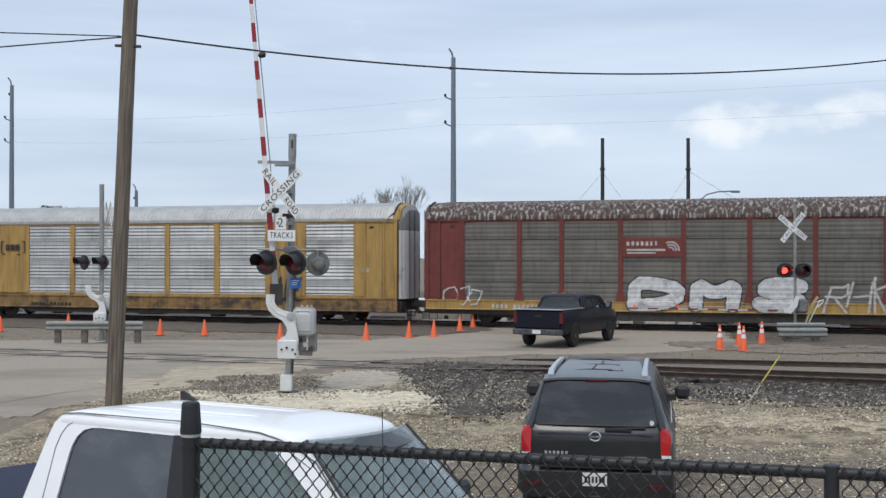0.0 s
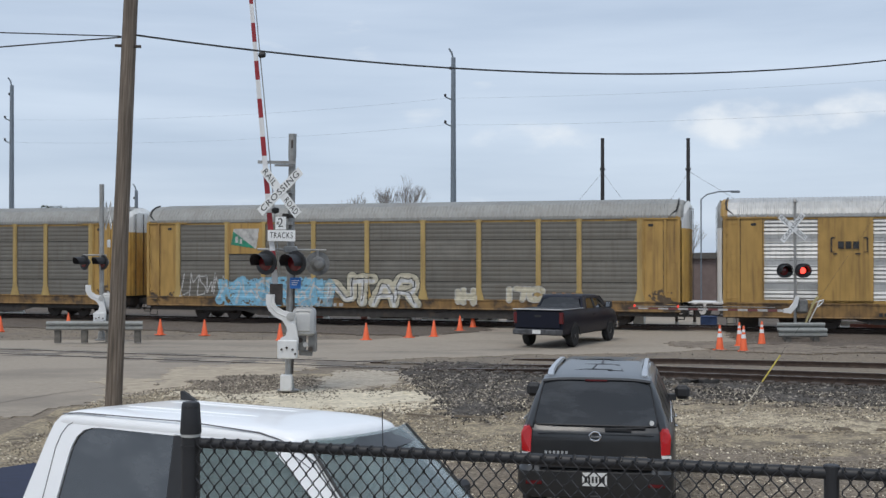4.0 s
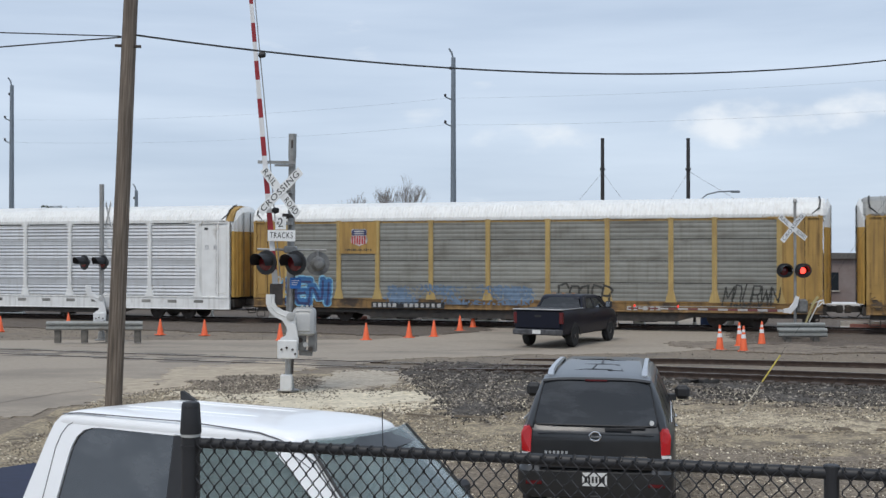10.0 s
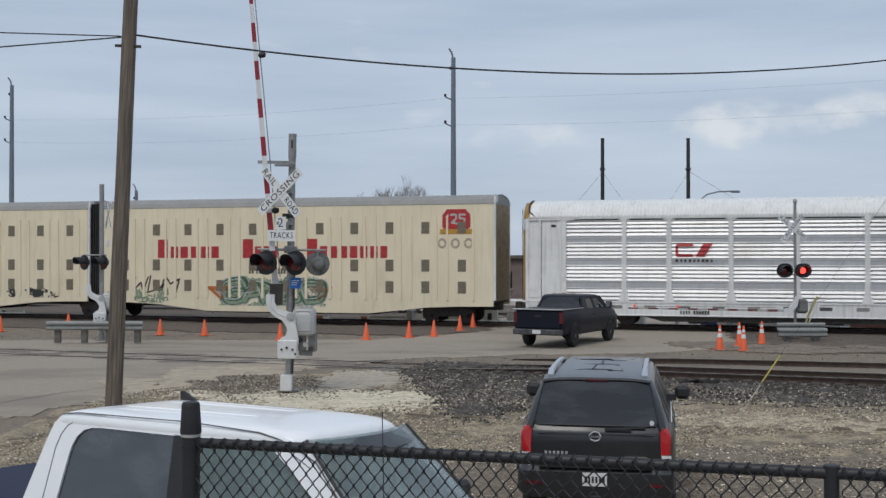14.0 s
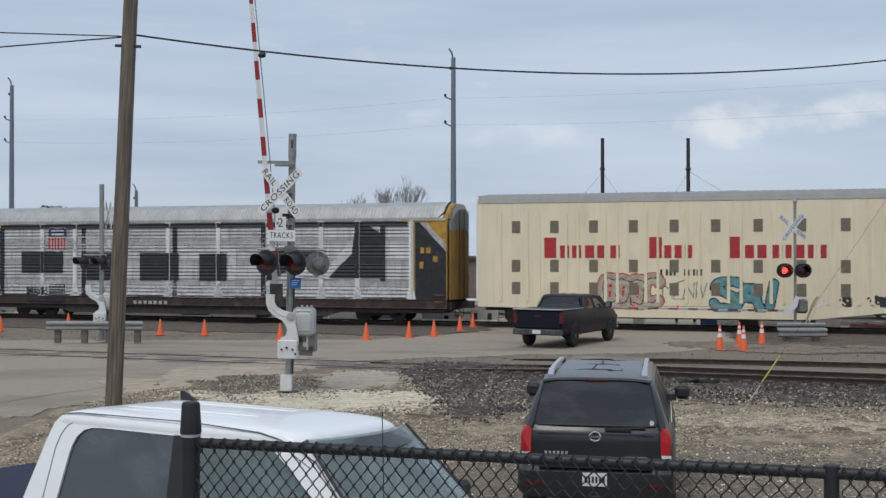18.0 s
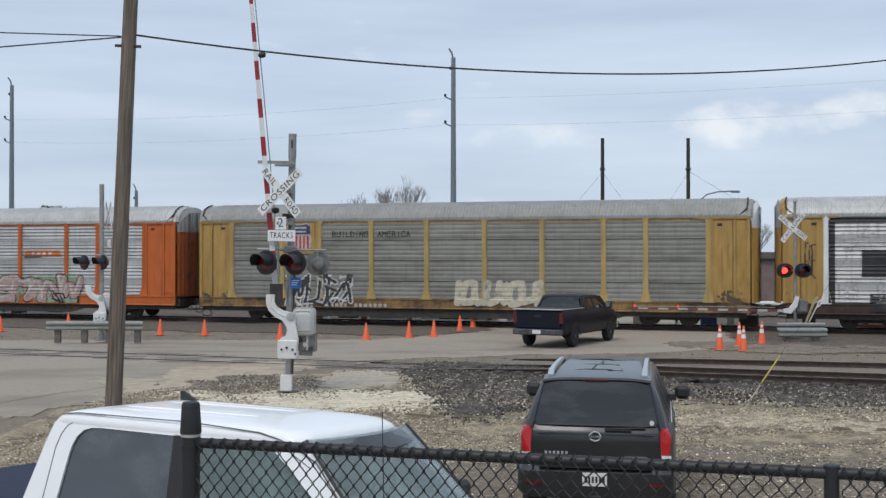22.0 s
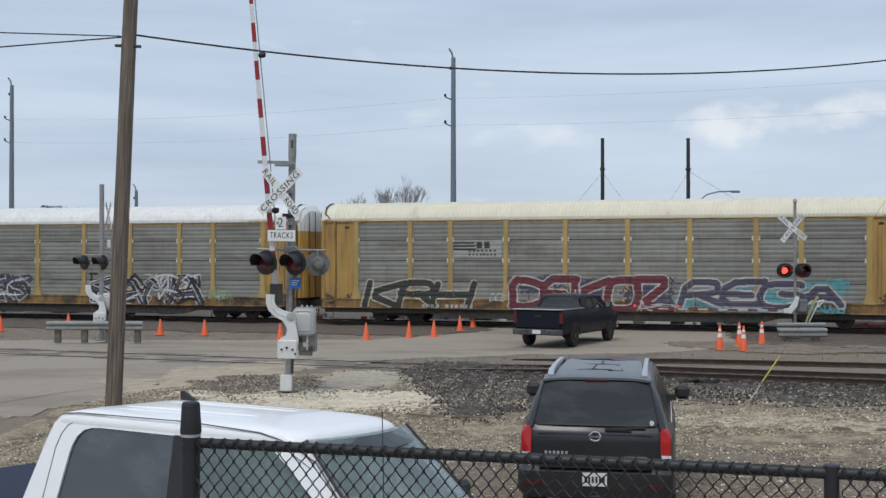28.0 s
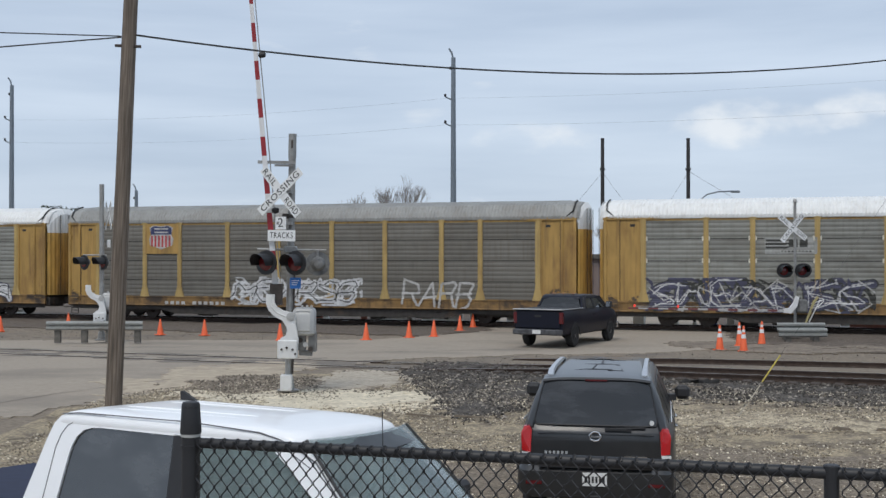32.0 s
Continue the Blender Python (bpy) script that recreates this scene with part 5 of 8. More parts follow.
def cone(m, bands, h=0.75):
    c = thing("traffic_cone", "orange cone with white bands by the crossing" if bands else "plain orange traffic cone beside the road", "cone", m, group="traffic cones")
    part("base", Shape().box(-0.18, 0.18, -0.18, 0.18, 0, 0.035, 0.01), CONE, c)
    part("body", Shape().lathe([(0.15, 0.03), (0.14, 0.06), (0.03, h - 0.02), (0.015, h)]), CONE, c, smooth=True)
    if bands:
        for z0, z1 in ((0.46, 0.6), (0.68, 0.77)):
            f = lambda z: 0.144 - (0.114) * (z - 0.06) / (h - 0.08)
            part("band", Shape().lathe([(f(z0), z0), (f(z1), z1)]), CONEBAND, c, smooth=True)


for x, y, b in ((-19.75, 52.9, 0), (-17.7, 56.0, 0), (-12.07, 50.6, 0), (-10.1, 50.2, 0), (-3.08, 47.5, 0), (-1.4, 48.8, 0), (-0.38, 49.5, 0), (0.76, 53.3, 0), (1.41, 55.9, 0), (-6.5, 47.3, 0),
                (9.9, 42.4, 1), (11.05, 44.2, 1), (10.6, 41.8, 1), (12.05, 44.8, 1)):
    cone(pose(x, y, ground_z(x, y), 0, 0, x * 40), b, 0.9 if b else 0.69)

# ---- poles, wires and the distance ----
WOOD = mat("weathered_pole_wood", (0.205, 0.165, 0.13), 0.9, var=0.5, scale=5, bump=1.0, bscale=30, stain=(0.1, 0.077, 0.06), sfrac=0.52, sscale=2, spread=(7, 7, 0.25))
POLESTEEL = mat("grey_steel_pole", (0.2, 0.23, 0.26), 0.5, 0.4, var=0.1)
DARKPOLE = mat("dark_pole", (0.035, 0.033, 0.035), 0.8, var=0.2)
WIRE = mat("black_cable", (0.02, 0.02, 0.02), 0.6, var=0.1)


def wood_pole(label, x, y, h, lean, r0, r1):
    p = thing("utility_pole", label, "pole", pose(x, y, ground_z(x, y) - 0.1, 0, lean, 0), group="wooden utility poles")
    rings = []
    for k in range(25):
        z = h * k / 24
        r = r0 + (r1 - r0) * k / 24
        rings.append([((r + 0.006 * noise.noise((i * 2.0, z * 0.6, x))) * math.cos(i * 0.3927), (r + 0.006 * noise.noise((i * 2.0, z * 0.6, x))) * math.sin(i * 0.3927), z) for i in range(16)])
    part("shaft", Shape().loft(rings, caps=True), WOOD, p, smooth=True)
    part("bolt", Shape().cyl((r1, -0.05, 7.62), (r1 + 0.12, -0.05, 7.62), 0.03, n=8), RUSTDARK, p)
    part("bolt", Shape().cyl((-r1, -0.05, 7.62), (-r1 - 0.12, -0.05, 7.62), 0.03, n=8), RUSTDARK, p)
    return p


wood_pole("leaning weathered wooden utility pole", -6.42, 23.0, 10.2, 2.35, 0.165, 0.13)
wood_pole("second wooden utility pole held by a guy wire", 15.5, 33.6, 10.2, 0, 0.165, 0.13)


PALEWIRE = mat("aluminium_line", (0.3, 0.34, 0.38), 0.5, var=0.05)


def cable(label, p, q, sag, r=0.018, name="overhead_cable"):
    p, q = Vector(p), Vector(q)
    pts = []
    for k in range(29):
        t = k / 28
        v = p.lerp(q, t)
        v.z -= sag * 4 * t * (1 - t)
        pts.append(v)
    thing(name, label, "cable", shape=Shape().loft([[(v.x, v.y + r * math.cos(a), v.z + r * math.sin(a)) for a in (0.5, 1.55, 2.6, 3.64, 4.69, 5.74)] for v in pts], caps=True), material=PALEWIRE if name == "power_line" else WIRE)


cable("thick black overhead cable between the wooden poles", (-5.96, 23.0, 7.74), (15.4, 33.5, 9.41), 0.78, 0.019)
cable("black overhead cable leading away from the pole", (-6.25, 23.0, 7.72), (-36, 23.0, 8.6), 0.0, 0.012)
cable("black overhead cable leading away from the pole", (-6.25, 23.0, 7.7), (-36, 23.0, 5.3), 0.0, 0.014)
cable("steel guy wire slanting to the ground", (5.95, 24.2, 0.05), (15.3, 33.5, 9.1), 0.0, 0.005, "guy_wire")
thing("guy_wire_guard", "yellow plastic guard on a guy wire", "cable guard", shape=Shape().cyl((6.72, 24.97, 0.8), (7.25, 25.5, 1.31), 0.016, n=10), material=mat("yellow_plastic", (0.46, 0.36, 0.06), 0.5))


thing("anchor_rod", "pale weathered anchor rod of a guy wire", "rod", shape=Shape().tube([(5.93, 24.18, 0.02), (6.1, 24.33, 0.22), (6.32, 24.58, 0.4), (6.66, 24.9, 0.74)], 0.014, 7), material=mat("pale_stick", (0.38, 0.34, 0.27), 0.85, var=0.2))
rnd = random.Random(12)
rag = [[(0.95 * k / 9 - 0.475, 0.1 * math.sin(a + k) * (1 if 0 < k < 9 else 0.3) + 0.05 * math.sin(k * 1.7), max(0.0, (0.05 + 0.05 * abs(math.sin(k * 1.3))) * math.sin(a))) for a in (0.0, 0.6, 1.2, 1.9, 2.5, 3.14)] for k in range(10)]
thing("rubber_strip", "crumpled black rubber strip on the ballast", "debris", pose(6.5, 29.9, ground_z(6.5, 29.9) + 0.05, 0, 0, -6), shape=Shape().loft(rag, closed=True, caps=True), material=mat("scrap_rubber", (0.018, 0.017, 0.016), 0.9, var=0.3), smooth=True)


def steel_pole(label, x, y, h, flip=1):
    p = thing("steel_pole", label, "pole", pose(x, y, ground_z(x, y)), group="tall steel power poles")
    part("shaft", Shape().cyl((0, 0, 0), (0, 0, h), 0.24, 0.15, n=12), POLESTEEL, p, smooth=True)
    part("top_arm", Shape().tube([(0, 0, h - 0.1), (-0.12, 0, h + 0.35), (-0.3, 0, h + 0.62)], 0.06, 8), POLESTEEL, p)
    for z in (h - 2.75, h - 4.55):
        arm = part("arm", Shape().tube([(0, 0, z - 0.12), (-0.35, 0, z), (-0.55, 0, z + 0.12)], 0.05, 8), POLESTEEL, p)
        part("insulator", Shape().lathe([(0.05, 0), (0.1, 0.04), (0.06, 0.09), (0.1, 0.13), (0.05, 0.2)], (-0.55, 0, z + 0.1), 10), DARKPOLE, arm)
    part("insulator", Shape().lathe([(0.05, 0), (0.1, 0.04), (0.06, 0.09), (0.1, 0.13), (0.05, 0.2)], (-0.2, 0, h - 0.8), 10), DARKPOLE, p)


steel_pole("tall grey steel power pole behind the train", 0.7, 80.0, 16.8)
steel_pole("tall grey steel power pole further along the line", -34.6, 95.0, 17.1)
steel_pole("tall grey steel power pole far along the line", -29.0, 112.0, 9.6)
for dz in (-2.65, -4.45):
    cable("thin power line strung between steel poles", (0.2, 80, 16.8 + dz), (-35.2, 95, 17.1 + dz), 0.5, 0.005, "power_line")
    cable("thin power line strung between steel poles", (0.2, 80, 16.8 + dz), (48, 60, 17.4 + dz), 0.7, 0.005, "power_line")
for label, x, h in (("dark timber pole standing behind the train", 11.45, 11.75), ("second dark timber pole behind the train", 17.6, 11.75)):
    p = thing("dark_pole", label, "pole", pose(x, 85.0, ground_z(x, 85)), group="dark poles behind the train")
    part("shaft", Shape().cyl((0, 0, 0), (0, 0, h), 0.17, 0.13, n=10), DARKPOLE, p)
    part("cap", Shape().cyl((0, 0, h), (0, 0, h + 0.1), 0.15, 0.13, n=10), DARKPOLE, p)
    part("collar", Shape().cyl((0, 0, h - 2.2), (0, 0, h - 2.05), 0.2, n=10), DARKPOLE, p)
for a, b in (((11.45, 85, 9.5), (8.5, 85, 6.0)), ((11.45, 85, 9.5), (14.0, 85, 6.0)), ((17.6, 85, 9.6), (21.6, 85, 7.2)), ((17.6, 85, 9.5), (16.0, 85, 7.0))):
    cable("thin guy wire of a dark pole", a, b, 0.0, 0.012, "guy_wire")
lampst = thing("street_lamp", "cobra-head street lamp behind the train", "street lamp", pose(18.3, 84.0, 0.1))
part("arm", Shape().tube([(0, 0, 0), (0, 0, 7.4), (0.4, 0, 7.75), (1.2, 0, 7.95), (2.2, 0, 8.0)], 0.05, 8), POLESTEEL, lampst)
part("lamp_head", Shape().box(2.1, 2.75, -0.14, 0.14, 7.88, 8.04, 0.05), POLESTEEL, lampst)

# bare winter trees beyond the train
# bark colour lightened to give the look of distant haze
BARK = mat("hazed_bark", (0.17, 0.145, 0.125), 0.9, var=0.25)
BUSH = mat("dull_evergreen", (0.035, 0.045, 0.022), 0.8, var=0.35, scale=2)


def bare_tree(x, y, h, seed, label="bare winter tree beyond the tracks", levels=5):
    rnd = random.Random(seed)
    t = thing("bare_tree", label, "tree", pose(x, y, 0), group="bare trees in the distance")
    trunk, crown = Shape(), Shape()

    def grow(p, d, l, r, depth):
        q = p + d * l
        (trunk if depth < 2 else crown).cyl(p, q, r, r * 0.7, 6 if depth < 2 else 3, False)
        if depth >= levels:
            return
        for k in range(3 if depth > 0 else 4):
            nd = (d + Vector((rnd.uniform(-0.5, 0.5), rnd.uniform(-0.5, 0.5), rnd.uniform(-0.05, 0.5)))).normalized()
            grow(q, nd, l * rnd.uniform(0.62, 0.85), r * 0.58, depth + 1)

    grow(Vector((0, 0, 0)), Vector((0.02, 0, 1)), h * 0.3, h * 0.02, 0)
    part("trunk", trunk, BARK, t)
    part("crown", crown, BARK, t)


bare_tree(-5.5, 150, 12.4, 1, levels=6)
bare_tree(-12.0, 160, 11.6, 2)
bare_tree(33, 110, 7.0, 5)
bare_tree(20.5, 100, 6.6, 6)
bare_tree(26, 100, 6.4, 7)
bare_tree(14.6, 100, 6.4, 8)
bare_tree(39.5, 105, 6.6, 9)


def evergreen(x, y, h, seed):
    rnd = random.Random(seed)
    t = thing("evergreen_tree", "dull dark green tree beyond the tracks", "tree", pose(x, y, 0), group="green trees in the distance")
    part("trunk", Shape().cyl((0, 0, 0), (0, 0, h * 0.7), 0.18, 0.08, 8), BARK, t)
    s = Shape()
    for _ in range(1500):
        a, u, v = rnd.uniform(0, 6.28), rnd.random() ** 0.5, rnd.random()
        r = h * 0.32 * u * (0.5 + 0.5 * math.sin(math.pi * min(1, v * 1.1))) * rnd.uniform(0.7, 1.15)
        c = Vector((r * math.cos(a), r * math.sin(a), h * (0.3 + 0.7 * v)))
        e = [c + Vector((rnd.uniform(-0.2, 0.2), rnd.uniform(-0.2, 0.2), rnd.uniform(-0.2, 0.2))) for _ in range(3)]
        s.add(e, [(0, 1, 2)])
    part("crown", s, BUSH, t)


evergreen(-49.5, 150, 9.9, 1)
evergreen(-47.4, 152, 9.7, 2)
evergreen(-46, 120, 7.6, 3)
evergreen(22, 118, 8.5, 4)

# low buildings and trailers beyond the far track
BRICKPINK = mat("faded_pink_wall", (0.2, 0.15, 0.135), 0.9, var=0.12, scale=2, stain=(0.25, 0.21, 0.195), sfrac=0.5, sscale=0.3)
TRAILER = mat("white_trailer", (0.62, 0.6, 0.58), 0.5, var=0.08, stain=(0.45, 0.36, 0.32), sfrac=0.55)
ROOFING = mat("dark_roofing", (0.12, 0.11, 0.1), 0.9, var=0.2)
GLASSDARK = mat("dark_window_glass", (0.02, 0.025, 0.03), 0.1, var=0.1)


def shed(label, x, y, w, d, h, rz, wall_m):
    b = thing("shed_building", label, "building", pose(x, y, 0, 0, 0, rz), group="low buildings beyond the tracks")
    part("wall", Shape().box(0, w, 0, d, 0, h), wall_m, b)
    part("roof", Shape().prism([(-0.3, h), (w + 0.3, h), (w + 0.3, h + 0.2), (w / 2, h + 0.5), (-0.3, h + 0.2)], -0.3, d + 0.3), ROOFING, b)
    for k in range(int(w / 6)):
        win = part("window", Shape().box(2 + k * 6, 3.4 + k * 6, -0.05, 0.0, 1.0, 2.3), GLASSDARK, b)
        part("sill", Shape().box(1.9 + k * 6, 3.5 + k * 6, -0.12, 0.0, 0.9, 1.0), CONCRETE, win)


shed("long low faded pink shed beyond the far track", 2, 92, 44, 10, 3.3, -12, BRICKPINK)
shed("low faded pink building beyond the far track", -60, 112, 50, 10, 3.2, -8, BRICKPINK)


def trailer(x, y, l, rz, h=0.95, z=0.0):
    t = thing("flatbed_trailer", "pale parked flatbed trailer beyond the train", "trailer", pose(x, y, z, 0, 0, rz), group="parked trailers")
    part("bed", Shape().box(0, l, 0, 2.4, 0.62, h, 0.04), TRAILER, t)
    for k in range(int(l / 2)):
        part("marker", Shape().cyl((0.8 + 2 * k, -0.02, 0.75), (0.8 + 2 * k, 0.0, 0.75), 0.09, n=10), RUSTDARK, t)
    for a in (1.2, 2.4, l - 2.2):
        w = part("wheel", Shape().cyl((a, 0.1, 0.45), (a, 0.45, 0.45), 0.45, n=16), RUBBER, t)
        part("hub", Shape().cyl((a, 0.06, 0.45), (a, 0.1, 0.45), 0.2, n=12), TRAILER, w)


BARRIER = mat("white_concrete_barrier", (0.7, 0.68, 0.63), 0.85, var=0.12, scale=5, stain=(0.42, 0.38, 0.33), sfrac=0.58, sscale=1.6, bump=0.3)
SALMON = mat("salmon_red_panel", (0.5, 0.2, 0.16), 0.7, var=0.2)
TARP = mat("blue_tarpaulin", (0.05, 0.09, 0.22), 0.7, var=0.25, scale=3, bump=0.5)


def beyond(u, back, z=0.0):
    """A pose beside the far track: u metres along it, back metres behind its centre line."""
    x, y = CENTRE.x + u * C + back * SN, CENTRE.y - u * SN + back * C
    return pose(x, y, ground_z(x, y) + z, 0, 0, -TH)


def barrier(u, l, h, m, label, dark=()):
    """A low precast barrier with a sloped foot and drain notches."""
    b = thing("barrier", label, "barrier", beyond(u, 3.0), group="low barriers beyond the far track")
    prof = [(-0.22, 0.0), (-0.2, 0.07), (-0.1, 0.14), (-0.08, h), (0.08, h), (0.1, 0.14), (0.2, 0.07), (0.22, 0.0)]
    part("body", Shape().loft([[(x, y, z) for y, z in prof] for x in (0, l)], caps=True), m, b)
    for x in dark:
        part("lifting_slot", Shape().box(x, x + 0.22, -0.125, -0.07, 0.15, h * 0.75, 0.01), RUSTDARK, b)


for u, l, h, m, label, dark in ((-2.55, 2.15, 0.45, BARRIER, "low white concrete barrier beyond the far track", (1.2,)), (0.05, 1.4, 0.64, BARRIER, "low white concrete barrier with dark slots", (0.15, 0.9)),
                                (1.95, 0.85, 0.6, BARRIER, "short white concrete barrier beyond the far track", (0.5,)), (-11.2, 3.4, 0.34, BARRIER, "long white barrier with a salmon red band", ()),
                                (-5.4, 1.9, 0.26, CONCRETE, "low grey concrete slab beyond the far track", ()), (17.9, 4.6, 0.36, BARRIER, "pinkish white barrier beyond the far track", (1.0, 3.1)), (-31.0, 4.2, 0.3, BARRIER, "low white concrete barrier far along the track", (0.9, 2.8))):
    barrier(u, l, h, m, label, dark)
for u, l in ((-10.0, 2.0), (18.3, 3.6), (-5.85, 0.35)):
    thing("red_board", "salmon red panel leaning on a low barrier", "panel", beyond(u, 2.72), group="red panels by the barriers", shape=Shape().box(0, l, -0.02, 0.02, 0.03, 0.24, 0.008), material=SALMON)


def crate(u, w, h, m, label):
    c = thing("equipment_box", label, "box", beyond(u, 3.2), group="boxes beyond the far track")
    part("body", Shape().box(0, w, 0, 0.6, 0, h, 0.03), m, c)
    part("lid", Shape().box(-0.02, w + 0.02, -0.02, 0.62, h, h + 0.05, 0.015), m, c)


for u, w, h, m, label in ((8.25, 0.55, 0.5, BARRIER, "pale concrete block beyond the crossing"), (11.5, 0.75, 0.42, TARP, "box under a blue tarpaulin beyond the tracks"), (12.75, 0.32, 0.85, BARRIER, "narrow white cabinet beyond the tracks"),
                          (13.3, 0.9, 0.5, RUSTDARK, "dark rusty box beyond the tracks"), (-3.5, 0.3, 0.5, CONCRETE, "short concrete stub beyond the far track"), (16.2, 0.6, 0.55, RUSTDARK, "dark equipment box near the guardrail")):
    crate(u, w, h, m, label)
for u, h in ((10.4, 0.85), (11.25, 0.8), (-14.6, 0.42), (-21.0, 0.4)):
    b = thing("bollard", "dark steel bollard with a white foot", "bollard", beyond(u, 2.9), group="bollards beyond the far track")
    part("shaft", Shape().cyl((0, 0, 0.12), (0, 0, h), 0.07, 0.065, 12), RUSTDARK if h > 0.5 else BARRIER, b)
    part("foot", Shape().cyl((0, 0, 0), (0, 0, 0.2), 0.12, 0.1, 12), BARRIER, b)
for x, y, l in ((-3.5, 70, 12), (12, 66, 14), (26, 60.5, 12), (-22, 76, 14), (-40, 83, 14)):
    trailer(x, y, l, -17.42)

# ---- vehicles ----
TYRE = mat("tyre_rubber", (0.02, 0.02, 0.02), 0.85, var=0.2)
RIM = mat("alloy_rim", (0.55, 0.56, 0.57), 0.4, 0.5, var=0.1)
CHROME = mat("chrome", (0.7, 0.7, 0.7), 0.15, 1.0, var=0.03)
BLACKTRIM = mat("black_trim", (0.02, 0.02, 0.022), 0.6, var=0.15)
WHITEPAINT = mat("white_truck_paint", (0.9, 0.905, 0.91), 0.3, var=0.015, coat=0.4)
NAVYPAINT = mat("dark_navy_paint", (0.005, 0.0065, 0.016), 0.35, var=0.1)
NAVYPAINT.node_tree.nodes["Principled BSDF"].inputs["Specular IOR Level"].default_value = 0.3
GREYPAINT = mat("dark_grey_suv_paint", (0.033, 0.034, 0.036), 0.34, 0.3, var=0.08, coat=0.4, stain=(0.028, 0.028, 0.028), sfrac=0.55, sscale=2)
TAIL = mat("red_tail_light", (0.45, 0.012, 0.015), 0.15, var=0.1, coat=0.6)
# broad paler blotches in the glass colour stand in for reflections
TINT = mat("tinted_glass", (0.02, 0.021, 0.022), 0.05, var=0.5, scale=1.3, stain=(0.05, 0.052, 0.054), sfrac=0.5, sscale=1.6, spread=(1, 0.6, 2), coat=1.0)
TINT.node_tree.nodes["Principled BSDF"].inputs["Specular IOR Level"].default_value = 0.85
# level paler bands mixed into the colour, in place of mirrored surroundings
SUVGLASS = mat("privacy_glass", (0.013, 0.014, 0.015), 0.06, var=0.4, scale=1.2, stain=(0.035, 0.037, 0.04), sfrac=0.47, sscale=1.6, spread=(1, 0.8, 3.0), coat=0.5)
BEDBLUE = mat("dark_blue_bed_cover", (0.014, 0.02, 0.05), 0.8, var=0.15)
TAILDIM = mat("dim_red_tail_light", (0.1, 0.01, 0.012), 0.25, var=0.1)
# green glass; the sky's reflection is put in as a pale half-opaque colour
SHEENGLASS = mat("green_glass_with_sheen", (0.2, 0.26, 0.25), 0.06, var=0.3, scale=2.0, alpha=0.5, coat=0.7)
CLEARGLASS = mat("clear_green_glass", (0.75, 0.85, 0.82), 0.02, var=0.0, trans=1.0)
SEATCLOTH = mat("grey_seat_cloth", (0.13, 0.13, 0.125), 0.9, var=0.12)
PLATEWHITE = mat("plate_white", (0.7, 0.7, 0.68), 0.5, var=0.05)
SHADEBAND = mat("windscreen_shade_band", (0.045, 0.05, 0.055), 0.4, var=0.2)
SIDEGLASS = mat("dull_side_glass", (0.012, 0.012, 0.013), 0.3, var=0.4, scale=1.2)
SIDEGLASS.node_tree.nodes["Principled BSDF"].inputs["Specular IOR Level"].default_value = 0.25
SEAMGREY = mat("panel_gap", (0.16, 0.16, 0.17), 0.8)
RAILSILVER = mat("silver_roof_rail", (0.55, 0.57, 0.6), 0.35, 0.7, var=0.05)


def wheel(parent, x, y, r=0.39, w=0.26):
    o = -1 if y < 0 else 1
    wh = part("wheel", Shape().cyl((0, -0.03, 0), (0, 0.03, 0), 0.1, n=10), RIM, parent, at=pose(x, y, r))
    prof = [(r - 0.13, -w / 2), (r - 0.03, -w / 2), (r, -w / 2 + 0.04), (r, w / 2 - 0.04), (r - 0.03, w / 2), (r - 0.13, w / 2)]
    part("tyre", Shape().lathe(prof, n=28, m=UP), TYRE, wh, smooth=True)
    s = Shape().lathe([(r - 0.13, -0.02), (r - 0.13, 0.02)], n=24, m=UP)
    for k in range(6):
        s.box(-0.03, 0.03, o * (w / 2 - 0.03) - 0.01, o * (w / 2 - 0.03) + 0.01, 0.04, r - 0.12, m=pose(0, 0, 0, 0, 60 * k, 0))
    s.cyl((0, o * (w / 2 - 0.05), 0), (0, o * (w / 2), 0), 0.09, n=12)
    s.cyl((0, o * (w / 2 - 0.075), 0), (0, o * (w / 2 - 0.06), 0), r - 0.14, n=20)
    part("rim", s, RIM, wh)


def shell(rings, closed=True):
    return Shape().loft(rings, caps=True)


def lower_body(stations):
    """A body shell along x from stations of (x, half width, bottom, top)."""
    rings = []
    for x, w, b, t in stations:
        half = [(w * 0.84, b), (w * 0.95, b + 0.06), (w, b + 0.35 * (t - b)), (w, b + 0.62 * (t - b)), (w * 0.975, t - 0.07), (w * 0.92, t)]
        rings.append([(x, y, z) for y, z in half] + [(x, -y, z) for y, z in half[::-1]])
    return Shape().loft(rings, caps=True)


